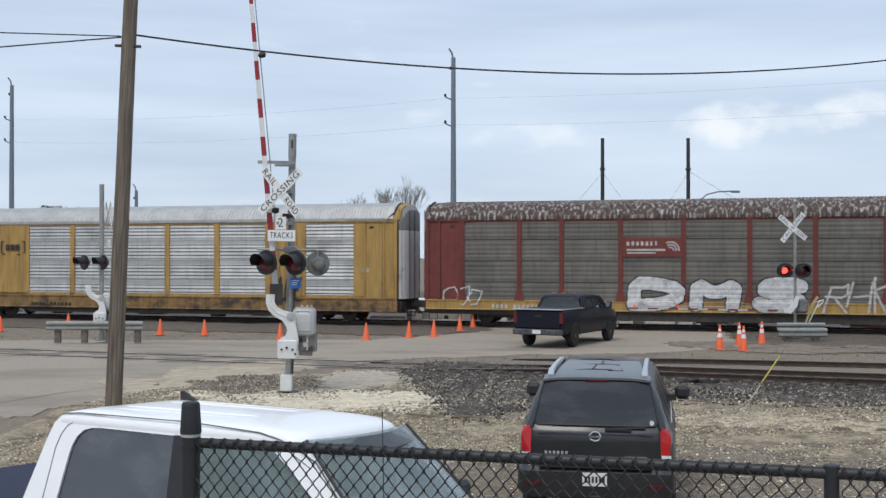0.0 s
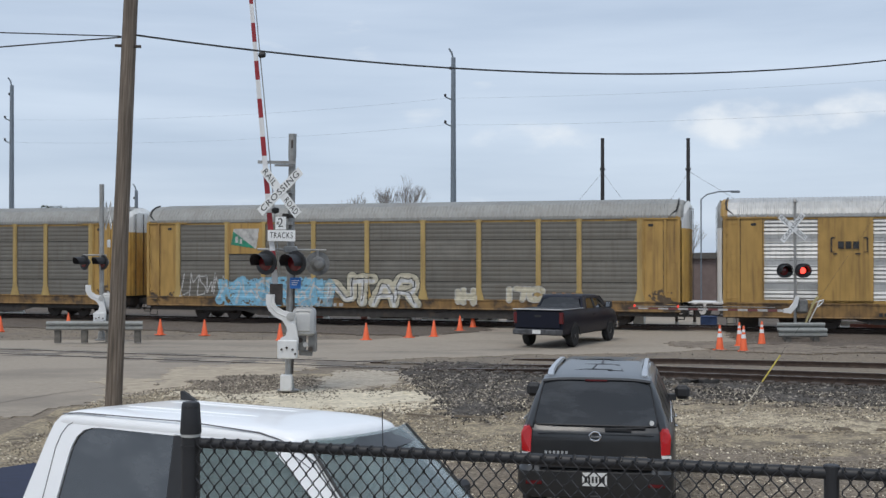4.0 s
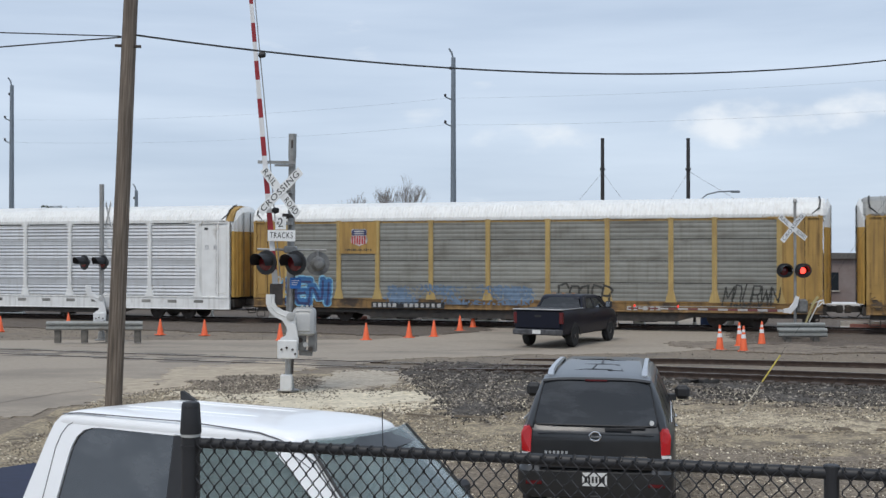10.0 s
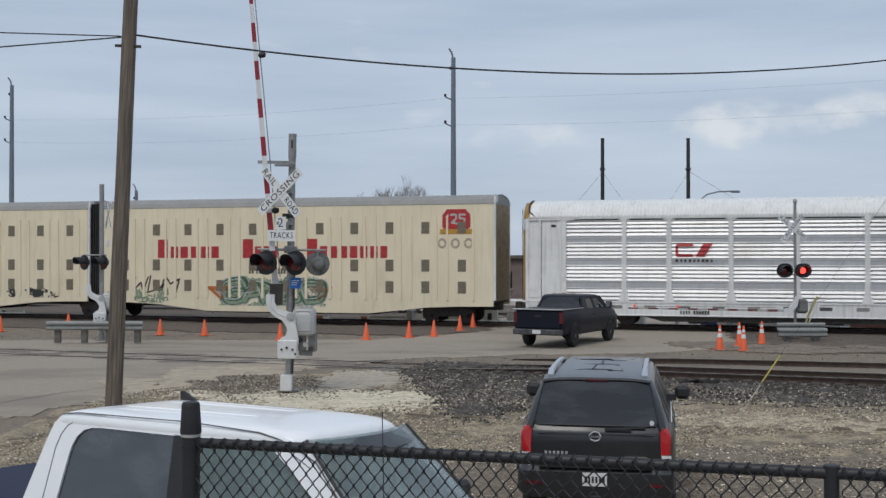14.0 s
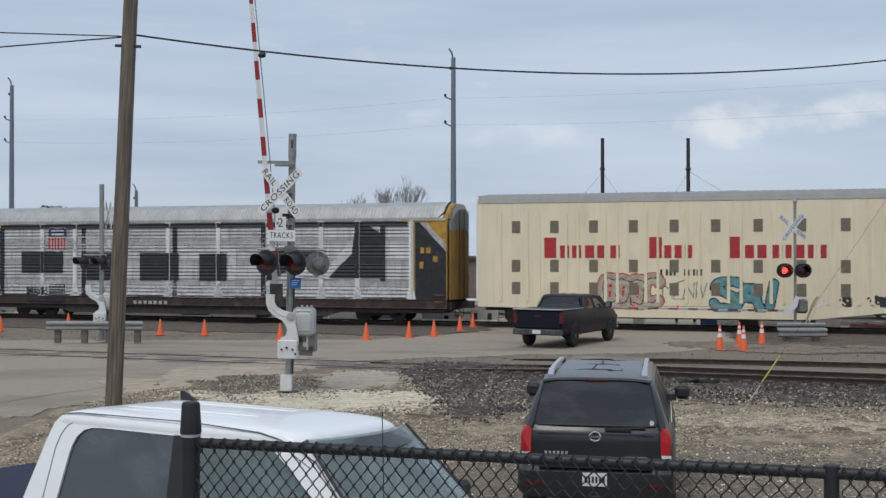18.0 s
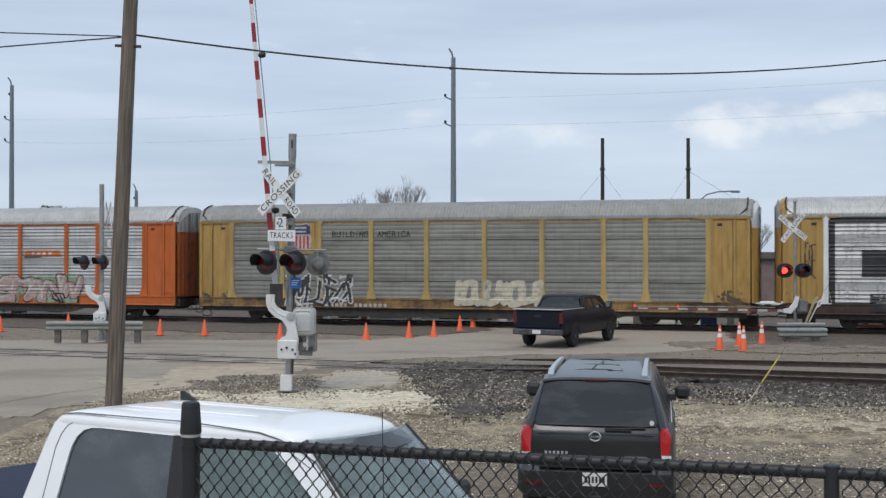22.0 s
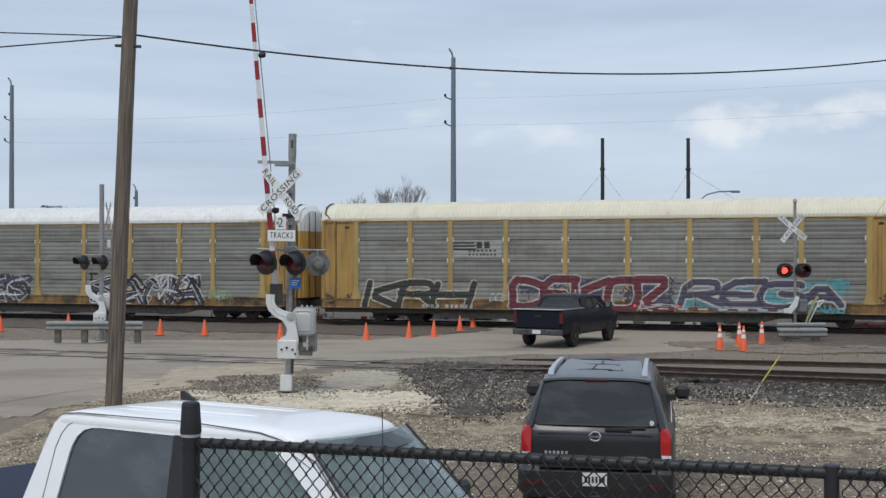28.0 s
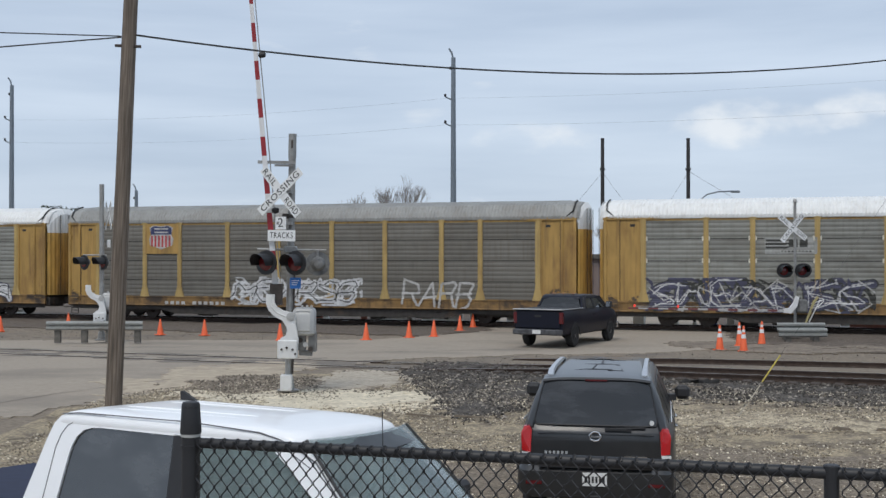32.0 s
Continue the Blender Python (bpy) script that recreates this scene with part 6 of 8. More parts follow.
def pickup(label, m, paint, bed_m, rs, re, cr, wb, L, axles, glass_front, glass_rear, bumper_m, extras=True, ZB=1.36, ZR=1.88, bed=1.38):
    """A pickup: lower body, open-framed cab with panes, bed cover, bumpers, lights and wheels; x points forward."""
    t = thing("pickup_truck", label, "pickup truck", m, group="parked vehicles")
    tail_m = TAIL if extras else TAILDIM
    part("body", lower_body([(0.12, 0.96, 0.55, bed - 0.02), (0.3, 1.0, 0.45, bed), (cr - 0.06, 1.0, 0.45, bed), (cr, 1.0, 0.42, ZB), (wb, 1.0, 0.42, ZB - 0.02), (wb + 0.5, 0.99, 0.42, 1.3), (L - 0.45, 0.97, 0.45, 1.2), (L - 0.1, 0.9, 0.5, 1.05)]), paint, t, smooth=True)
    part("bed_cover", Shape().box(0.18, cr - 0.1, -0.9, 0.9, bed - 0.005, bed + 0.03, 0.01), bed_m, t, "dark bed cover")
    part("tailgate", Shape().box(0.06, 0.13, -0.86, 0.86, 0.72, bed - 0.04, 0.02), paint, t)
    part("tailgate_handle", Shape().box(0.045, 0.07, -0.12, 0.12, 1.12, 1.2), BLACKTRIM, t)
    part("rear_bumper", Shape().box(-0.06, 0.16, -0.96, 0.96, 0.48, 0.68, 0.03), bumper_m, t, "metal rear bumper")
    part("front_bumper", Shape().box(L - 0.14, L + 0.06, -0.94, 0.94, 0.48, 0.72, 0.04), CHROME, t)
    plate = part("number_plate", Shape().box(-0.075, -0.06, -0.16, 0.16, 0.52, 0.66), PLATEWHITE, t)
    for y in (-0.9, 0.9):
        part("tail_light", Shape().box(0.05, 0.2, y - 0.075, y + 0.075, bed - 0.5, bed - 0.08, 0.02), tail_m, t, "red tail light")
        part("headlight", Shape().box(L - 0.2, L - 0.06, y * 0.86 - 0.14, y * 0.86 + 0.14, 0.85, 1.02, 0.02), CLEARGLASS, t)
    part("grille", Shape().box(L - 0.1, L - 0.02, -0.6, 0.6, 0.72, 1.05, 0.02), CHROME, t)
    for x in axles:
        for y in (-0.86, 0.86):
            wheel(t, x, y)
            arch = [(x + 0.5 * math.cos(radians(a)), 0.4 + 0.5 * math.sin(radians(a))) for a in range(0, 181, 18)] + [(x + 0.415 * math.cos(radians(a)), 0.4 + 0.415 * math.sin(radians(a))) for a in range(180, -1, -18)]
            part("wheel_arch", Shape().prism(arch, y * 1.168 - 0.006, y * 1.168 + 0.006), BLACKTRIM, t)

    def sy(z):
        return 0.95 - (z - ZB) / (ZR - ZB) * 0.17

    def side_piece(name, pts, material, o, thick=0.05, out=0.0):
        n = len(pts)
        vs = [(x, o * (sy(z) + out), z) for x, z in pts] + [(x, o * (sy(z) + out - thick), z) for x, z in pts]
        fs = [tuple(range(n)), tuple(range(2 * n - 1, n - 1, -1))] + [(i, n + i, n + (i + 1) % n, (i + 1) % n) for i in range(n)]
        part(name, Shape().add(vs, fs), material, t)

    mid = rs + (re - rs) * 0.56
    zt = ZR - 0.14
    for o in (-1, 1):
        # pillars and header are one pressing with rounded window corners
        side_piece("rear_pillar", [(cr - 0.05, ZB - 0.02), (cr + 0.36, ZB - 0.02), (rs + 0.27, zt - 0.26), (rs + 0.29, zt - 0.17), (rs + 0.33, zt - 0.09), (rs + 0.4, zt - 0.03), (rs + 0.5, zt - 0.005), (rs + 0.6, zt), (rs + 0.62, ZR - 0.03), (rs + 0.22, ZR - 0.03), (rs + 0.1, ZR - 0.06), (rs + 0.03, ZR - 0.13), (rs - 0.03, ZR - 0.28)], paint, o, 0.08)
        side_piece("window_header", [(rs + 0.6, zt), (re - 0.12, zt - 0.02), (re - 0.02, ZR - 0.1), (re - 0.5, ZR - 0.06), (rs + 0.4, ZR - 0.045)], paint, o, 0.08)
        side_piece("middle_pillar", [(mid + 0.0, ZB - 0.02), (mid + 0.16, ZB - 0.02), (mid + 0.1, zt), (mid - 0.04, zt)], BLACKTRIM, o, 0.08)
        side_piece("windscreen_pillar", [(wb - 0.19, ZB - 0.02), (wb + 0.0, ZB - 0.02), (re + 0.3, ZR - 0.24), (re + 0.12, ZR - 0.14), (re - 0.02, ZR - 0.1), (re - 0.4, ZR - 0.075), (re - 0.4, zt - 0.005), (re - 0.16, zt - 0.035)], paint, o, 0.09)
        side_piece("pillar_trim", [(wb - 0.32, ZB - 0.02), (wb + 0.0, ZB - 0.02), (re + 0.06, ZR - 0.13), (re - 0.16, zt - 0.02)], BLACKTRIM, o, 0.02, -0.092)
        side_piece("rear_window", [(cr + 0.3, ZB), (mid, ZB), (mid - 0.04, zt), (rs + 0.5, zt), (rs + 0.3, zt - 0.1), (rs + 0.22, zt - 0.25)], glass_rear, o, 0.012, -0.02)
        side_piece("front_window", [(mid + 0.16, ZB), (wb - 0.18, ZB), (re - 0.12, zt - 0.03), (re - 0.3, zt), (mid + 0.1, zt)], glass_front, o, 0.012, -0.02)
        # door seam line along the header
        seam = [(cr + 0.2, ZB - 0.01), (rs + 0.1, zt - 0.2), (rs + 0.14, zt - 0.08), (rs + 0.2, zt + 0.0), (rs + 0.3, zt + 0.05), (rs + 0.5, zt + 0.068), (re - 0.6, zt + 0.062), (re - 0.3, zt + 0.045), (re - 0.05, zt - 0.02), (re + 0.25, zt - 0.17)]
        part("door_seam", Shape().tube([(x, o * (sy(z) + 0.001), z) for x, z in seam], 0.005, 4), SEAMGREY, t)
        drip = [(rs + 0.12 + (re - rs - 0.14) * k / 12, ZR - 0.022 - 0.05 * max(0, rs + 0.12 + (re - rs - 0.14) * k / 12 - re + 0.9) ** 2 - 0.1 * max(0, rs + 0.3 - (rs + 0.12 + (re - rs - 0.14) * k / 12))) for k in range(11)]
        drip = [(x, 0.8, z) for x, z in drip[:8]] + [(x, sy(z) + 0.012, z) for x, z in ((re - 0.3, ZR - 0.06), (re - 0.1, ZR - 0.1), (re + 0.08, ZR - 0.155), (re + 0.3, ZR - 0.26), (wb - 0.03, ZB - 0.02))]
        part("roof_seam", Shape().tube([(x, o * y, z) for x, y, z in drip], 0.007, 4), SEAMGREY, t)
        part("door_handle", Shape().box(mid - 0.18, mid - 0.02, o * 1.0 - 0.015, o * 1.0 + 0.015, 1.12, 1.16), BLACKTRIM, t)
        mir = part("mirror", Shape().box(wb - 0.42, wb - 0.26, min(o * 1.02, o * 1.26), max(o * 1.02, o * 1.26), ZB - 0.04, ZB + 0.22, 0.04), BLACKTRIM, t)
        part("mirror_glass", Shape().box(wb - 0.43, wb - 0.42, min(o * 1.05, o * 1.23), max(o * 1.05, o * 1.23), ZB - 0.01, ZB + 0.19), CHROME, mir)
    rings = []
    for z, gx, gy in ((ZR - 0.11, 0.03, 0.0), (ZR - 0.07, 0.02, 0.006), (ZR - 0.035, -0.005, -0.006), (ZR - 0.01, -0.05, -0.04), (ZR - 0.002, -0.12, -0.09), (ZR + 0.004, -0.22, -0.16), (ZR + 0.009, -0.38, -0.28), (ZR + 0.012, -0.6, -0.42)):
        ring = rounded(rs - gx, re + 0.1 + gx, 0.805 + gy, min(0.17 - gy * 0.9, (0.805 + gy) * 0.9), z)
        # the front edge bows forward and dips
        rings.append([(x + 0.16 * max(0, (x - re + 0.4)) * (1 - (y / 0.74) ** 2), y, zz - 0.05 * max(0, (x - re + 0.9)) ** 2 - 0.45 * max(0, rs + 0.34 - x) ** 2) for x, y, zz in ring])
    part("roof", Shape().loft(rings, caps=True), paint, t, smooth=True)
    def slanted(name, x0, z0, h0, x1, z1, h1, bow, material):
        rows = []
        for k in range(2):
            x, z, h = ((x0, z0, h0), (x1, z1, h1))[k]
            rows.append([(x + bow * (1 - (i / 5) ** 2), h * i / 5, z) for i in range(-5, 6)])
        s = Shape().loft(rows, closed=False)
        s.loft([[(x - 0.01, y, z - 0.008) for x, y, z in r] for r in rows[::-1]], closed=False)
        return part(name, s, material, t, smooth=True)
    slanted("windscreen", wb + 0.02, ZB - 0.02, 0.96, re + 0.16, ZR - 0.085, 0.81, 0.14, glass_front)
    k = 0.17
    slanted("windscreen_shade", re + 0.185 + (wb - re - 0.14) * k, ZR - 0.085 - (ZR - ZB - 0.065) * k, 0.7 + 0.15 * k, re + 0.185, ZR - 0.105, 0.68, 0.14, SHADEBAND)
    for o in (-1, 1):
        part("windscreen_seal", Shape().tube([(re + 0.17, o * 0.805, ZR - 0.09), (wb + 0.03, o * 0.955, ZB - 0.02)], 0.013, 6), BLACKTRIM, t)
    slanted("back_window", cr + 0.02, ZB, 0.85, rs + 0.02, ZR - 0.1, 0.68, -0.04, glass_rear)
    part("dashboard", Shape().box(wb - 0.55, wb - 0.05, -0.86, 0.86, ZB - 0.05, ZB + 0.03, 0.02), BLACKTRIM, t)
    for y in ((-0.5, -0.3, 0.3, 0.5) if extras else ()):
        part("roof_bead", Shape().tube([(rs + 0.45, y, ZR + 0.002 - 0.006 * (abs(y) > 0.4)), (rs + 0.7, y, ZR + 0.01 - 0.006 * (abs(y) > 0.4)), (re - 0.75, y, ZR + 0.004 - 0.006 * (abs(y) > 0.4)), (re - 0.5, y, ZR - 0.02)], 0.012, 6), paint, t, smooth=True)
    if extras:
        for y in (-0.42, 0.42):
            seat = part("seat", Shape().box(mid + 0.02, mid + 0.22, y - 0.26, y + 0.26, 1.0, 1.5, 0.06), SEATCLOTH, t)
            part("headrest", Shape().box(mid + 0.0, mid + 0.12, y - 0.14, y + 0.14, 1.5, 1.7, 0.04), SEATCLOTH, seat)
        s = Shape()
        pts = [(wb - 0.75 + 0.08 * math.sin(radians(a)), 0.42 + 0.19 * math.cos(radians(a)), 1.4 + 0.17 * math.sin(radians(a))) for a in range(0, 361, 30)]
        part("steering_wheel", s.tube(pts, 0.018, 6), BLACKTRIM, t)
        part("aerial", Shape().cyl((wb + 0.06, -0.87, 1.18), (wb + 0.01, -0.87, 2.24), 0.004, n=5), BLACKTRIM, t)
        part("roof_fin", Shape().prism([(0, 0), (0.2, 0), (0.02, 0.095), (-0.01, 0.095)], -0.02, 0.02), BLACKTRIM, t, at=pose(rs + 0.32, 0.6, ZR))
    return t


white = pickup("white pickup truck with dark bed cover, parked", pose(-5.19, 12.52, -0.035, -2.4, 0, -28), WHITEPAINT, BEDBLUE, 2.22, 4.85, 2.07, 5.75, 6.9, (1.3, 5.8), SHEENGLASS, TINT, CHROME, ZB=1.22, ZR=2.05, bed=1.17)
navy = pickup("dark navy pickup waiting at the crossing", pose(3.42, 43.06, 0.12, 0, 0, 62.0), NAVYPAINT, BLACKTRIM, 2.3, 4.1, 2.1, 4.75, 6.1, (1.25, 5.05), SUVGLASS, SUVGLASS, mat("dull_bumper", (0.1, 0.1, 0.105), 0.4, 0.6, var=0.4), extras=False)
part("tailgate_cap", Shape().box(0.0, 0.2, -0.98, 0.98, 1.38, 1.42, 0.01), mat("pale_cap", (0.42, 0.42, 0.42), 0.4), navy, "pale strip along the bed top")
part("bed_rail", Shape().box(0.15, 2.1, -0.99, -0.93, 1.385, 1.41), MATS["pale_cap"], navy)
for y in (-0.4, 0, 0.4):
    part("roof_marker", Shape().box(2.5, 2.58, y - 0.06, y + 0.06, 1.91, 1.94), mat("amber_marker", (0.5, 0.25, 0.12), 0.3), navy)


def suv():
    t = thing("suv", "dark grey large SUV with silver roof rails, parked", "car", pose(1.905, 14.86, 0, 0, 0, 79.3), group="parked vehicles")
    part("body", lower_body([(0.06, 0.9, 0.45, 1.22), (0.2, 0.97, 0.36, 1.26), (0.6, 1.0, 0.34, 1.27), (3.6, 1.0, 0.34, 1.24), (4.2, 0.99, 0.34, 1.2), (4.9, 0.96, 0.4, 1.1), (5.2, 0.86, 0.45, 0.95)]), GREYPAINT, t, smooth=True)
    up = [rounded(0.08, 4.05, 0.94, 0.2, 1.2), rounded(0.12, 3.95, 0.905, 0.2, 1.3), rounded(0.24, 3.5, 0.805, 0.16, 1.6), rounded(0.36, 3.15, 0.72, 0.13, 1.81), rounded(0.42, 3.02, 0.68, 0.13, 1.87), rounded(0.56, 2.95, 0.62, 0.12, 1.897), rounded(0.8, 2.9, 0.58, 0.1, 1.911), rounded(1.3, 2.84, 0.55, 0.09, 1.932), rounded(2.0, 2.72, 0.5, 0.08, 1.955)]
    part("cabin", Shape().loft(up, caps=True), GREYPAINT, t, smooth=True)

    def xr(z):
        return 0.06 + max(0, z - 1.2) * 0.42

    def rear_piece(name, pts, material, out=0.01, thick=0.03, parent=None, label=""):
        n = len(pts)
        vs = [(xr(z) - out, y, z) for y, z in pts] + [(xr(z) - out + thick, y, z) for y, z in pts]
        fs = [tuple(range(n)), tuple(range(2 * n - 1, n - 1, -1))] + [(i, n + i, n + (i + 1) % n, (i + 1) % n) for i in range(n)]
        return part(name, Shape().add(vs, fs), material, parent or t, label)

    rows = [[(xr(z) - 0.03 - out + 0.03 * (i / 8) ** 4, half * i / 8, z) for i in range(-8, 9)] for z, half, out in ((0.78, 0.73, -0.012), (0.86, 0.78, 0.0), (0.98, 0.788, 0.004), (1.1, 0.79, 0.006), (1.2, 0.79, 0.004), (1.24, 0.785, 0.0), (1.3, 0.77, -0.006))]
    rows = [[(x + 0.08, y, z) for x, y, z in rows[0]]] + rows + [[(x + 0.08, y, z) for x, y, z in rows[-1]]]
    hatch = part("tailgate", Shape().loft(rows, closed=False), GREYPAINT, t, smooth=True)
    part("tailgate_crease", Shape().prism([(0.02, 1.2), (0.045, 1.215), (0.06, 1.2), (0.05, 1.185)], -0.72, 0.72), GREYPAINT, hatch)
    part("plate_recess", Shape().box(0.02, 0.035, -0.3, 0.3, 0.8, 0.9), BLACKTRIM, hatch, "dark recess over the number plate")
    # back glass, bowed towards its edges, with a rounded outline
    rows = []
    for k in range(9):
        v = k / 8
        z = 1.31 + 0.53 * v
        half = (0.785 - 0.115 * v) * (1 - 0.04 * max(0, abs(v - 0.5) * 2 - 0.8) / 0.2)
        rows.append([(xr(z) - 0.045 + 0.04 * (i / 8) ** 4, half * i / 8, z) for i in range(-8, 9)])
    glass = Shape().loft(rows, closed=False)
    glass.loft([[(x + 0.03, y, z) for x, y, z in r] for r in rows[::-1]], closed=False)
    rw = part("rear_window", glass, SUVGLASS, t, "dark tinted back window", smooth=True)
    part("window_seal", Shape().tube([(x - 0.004, y, z) for x, y, z in rows[0]], 0.011, 5).tube([(r[0][0] - 0.002, r[0][1], r[0][2]) for r in rows], 0.01, 5).tube([(r[-1][0] - 0.002, r[-1][1], r[-1][2]) for r in rows], 0.01, 5), BLACKTRIM, rw)
    for k in range(2):
        part("headrest_shade", Shape().box(xr(1.6) + 0.03, xr(1.6) + 0.06, (0.28, -0.5)[k], (0.5, -0.28)[k], 1.5, 1.7, 0.02), BLACKTRIM, rw)
    part("spoiler", Shape().loft([[(x, 0.68 * i / 6, z - 0.03 * (i / 6) ** 4) for i in range(-6, 7)] for x, z in ((0.3, 1.845), (0.275, 1.862), (0.3, 1.888), (0.45, 1.905), (0.7, 1.915))], closed=False), GREYPAINT, t, smooth=True)
    part("brake_light", Shape().box(0.262, 0.3, -0.14, 0.14, 1.846, 1.866), TAILDIM, t, "small red high brake light")
    emblem = Shape()
    for a in range(0, 360, 24):
        p, q = radians(a), radians(a + 24)
        emblem.cyl((0, 0.062 * math.cos(p), 0.052 * math.sin(p)), (0, 0.062 * math.cos(q), 0.052 * math.sin(q)), 0.01, n=6)
    emblem.box(-0.012, 0.008, -0.073, 0.073, -0.011, 0.011)
    part("emblem", emblem, CHROME, hatch, "round chrome emblem", at=pose(0.02, 0, 1.175) @ Matrix.Diagonal((1, 1.1, 1.1, 1)))
    for k in range(6):
        part("badge_bar", Shape().box(0.01, 0.03, -0.014, 0.014, -0.016, 0.016), RIM, hatch, at=pose(0, 0.62 - 0.052 * k, 0.965))
    part("badge_bar", Shape().box(0.01, 0.03, -0.14, 0.14, -0.01, 0.01), CHROME, hatch, at=pose(0, -0.5, 0.93))
    part("wiper", Shape().tube([(0.05, -0.12, 1.27), (0.055, -0.62, 1.29)], 0.014, 6).box(0.02, 0.07, -0.45, -0.12, 1.25, 1.28), BLACKTRIM, t)
    part("window_sticker", Shape().cyl((0.085, -0.7, 1.35), (0.1, -0.7, 1.35), 0.03, n=10), PLATEWHITE, t)
    bumper = part("rear_bumper", Shape().loft([rounded(-0.06, 0.6, 0.93, 0.16, 0.42), rounded(-0.08, 0.6, 0.985, 0.16, 0.5), rounded(-0.08, 0.6, 0.985, 0.16, 0.74), rounded(-0.02, 0.6, 0.95, 0.14, 0.8)], caps=True), GREYPAINT, t, smooth=True)
    part("bumper_step", Shape().box(-0.09, 0.02, -0.7, 0.7, 0.795, 0.815), BLACKTRIM, bumper)
    plate = part("number_plate", Shape().box(-0.1, -0.085, -0.152, 0.152, 0.575, 0.74), PLATEWHITE, t, "white number plate")
    for k in range(6):
        part("plate_bar", Shape().box(-0.104, -0.1, -0.125 + 0.045 * k, -0.1 + 0.045 * k, 0.615, 0.695), BLACKTRIM, plate)
    part("hitch", Shape().box(-0.12, 0.1, -0.06, 0.06, 0.38, 0.46, 0.01), BLACKTRIM, t)
    for y in (-1, 1):
        lights = [(y * 0.925, 0.98), (y * 0.815, 0.955), (y * 0.8, 1.24), (y * 0.83, 1.285), (y * 0.9, 1.285), (y * 0.935, 1.2)]
        tl = rear_piece("tail_light", lights, TAIL, 0.035, 0.3, label="red tail light")
        part("reverse_light", Shape().box(-0.0, 0.03, min(y * 0.83, y * 0.94), max(y * 0.82, y * 0.92), 0.925, 0.96), PLATEWHITE, tl)
        part("reflector", Shape().box(-0.1, -0.07, min(y * 0.66, y * 0.86), max(y * 0.66, y * 0.86), 0.58, 0.62), TAILDIM, bumper)
        rail = part("roof_rail", Shape().loft([[(x, y * 0.605 + a * w, z + b) for a, b in ((-1, 0), (1, 0), (0.8, 0.035), (-0.8, 0.035))] for x, w, z in ((0.5, 0.045, 1.87), (0.62, 0.042, 1.925), (1.0, 0.035, 1.945), (1.6, 0.034, 1.955), (2.3, 0.034, 1.945), (2.55, 0.036, 1.91), (2.62, 0.036, 1.88))], caps=True), RAILSILVER, t, "silver roof rail")
        part("rail_foot", Shape().box(0.5, 0.62, y * 0.605 - 0.048, y * 0.605 + 0.048, 1.85, 1.9, 0.015), RAILSILVER, rail)
        mir = part("mirror", Shape().box(3.05, 3.22, min(y * 1.0, y * 1.22), max(y * 1.0, y * 1.22), 1.31, 1.51, 0.05), BLACKTRIM, t)
        part("mirror_stalk", Shape().box(3.08, 3.18, min(y * 0.9, y * 1.02), max(y * 0.9, y * 1.02), 1.29, 1.38), BLACKTRIM, mir)

        def sy(z):
            return 0.922 - (z - 1.28) * 0.39
        for a, b, c, d in ((0.42, 1.25, 1.2, 0.62), (1.35, 2.25, 2.15, 1.3), (2.35, 3.4, 2.9, 2.25)):
            pts = [(a, 1.33), (b, 1.33), (c, 1.76), (d, 1.76)]
            s = Shape()
            vs = [(x, y * (sy(z) + 0.012), z) for x, z in pts] + [(x, y * (sy(z) - 0.03), z) for x, z in pts]
            part("side_window", s.add(vs, [(0, 1, 2, 3), (7, 6, 5, 4), (0, 4, 5, 1), (1, 5, 6, 2), (2, 6, 7, 3), (3, 7, 4, 0)]), SIDEGLASS, t)
        band = [(0.4, 1.31), (3.46, 1.31), (2.95, 1.79), (0.6, 1.79)]
        part("window_surround", Shape().add([(x, y * (sy(z) + 0.006), z) for x, z in band] + [(x, y * (sy(z) - 0.035), z) for x, z in band], [(0, 1, 2, 3), (7, 6, 5, 4), (0, 4, 5, 1), (1, 5, 6, 2), (2, 6, 7, 3), (3, 7, 4, 0)]), BLACKTRIM, t)
        # upright corner pillar between the back glass and the side windows, pale where the sky catches it
        part("corner_pillar", Shape().loft([[(0.1 + (z - 1.27) * 0.42, y * (0.8 - (z - 1.27) * 0.24), z), (0.14 + (z - 1.27) * 0.42, y * (0.88 - (z - 1.27) * 0.34), z), (0.3 + (z - 1.27) * 0.42, y * (0.93 - (z - 1.27) * 0.385), z), (0.44 + (z - 1.27) * 0.5, y * (0.925 - (z - 1.27) * 0.39), z)] for z in (1.27, 1.4, 1.55, 1.7, 1.82)], closed=False), GREYPAINT, t, smooth=True)
        part("window_trim", Shape().tube([(0.42, y * 0.945, 1.32), (1.8, y * 0.945, 1.32), (3.4, y * 0.945, 1.31)], 0.012, 5), CHROME, t)
        part("door_seam", Shape().tube([(1.3, y * 1.002, 0.6), (1.3, y * 0.99, 1.2), (1.3, y * 0.94, 1.33)], 0.006, 4).tube([(2.3, y * 1.002, 0.5), (2.3, y * 0.99, 1.2), (2.3, y * 0.94, 1.33)], 0.006, 4), BLACKTRIM, t)
        for x in (1.42, 2.42):
            part("door_handle", Shape().box(x, x + 0.2, min(y * 0.99, y * 1.03), max(y * 0.99, y * 1.03), 1.12, 1.155, 0.01), CHROME, t)
        part("bumper_crease", Shape().tube([(-0.03, y * 0.7, 0.83), (0.0, y * 0.84, 0.8)], 0.008, 5), CHROME, bumper)
        for x in (1.05, 4.18):
            wheel(t, x, y * 0.86, 0.4, 0.27)
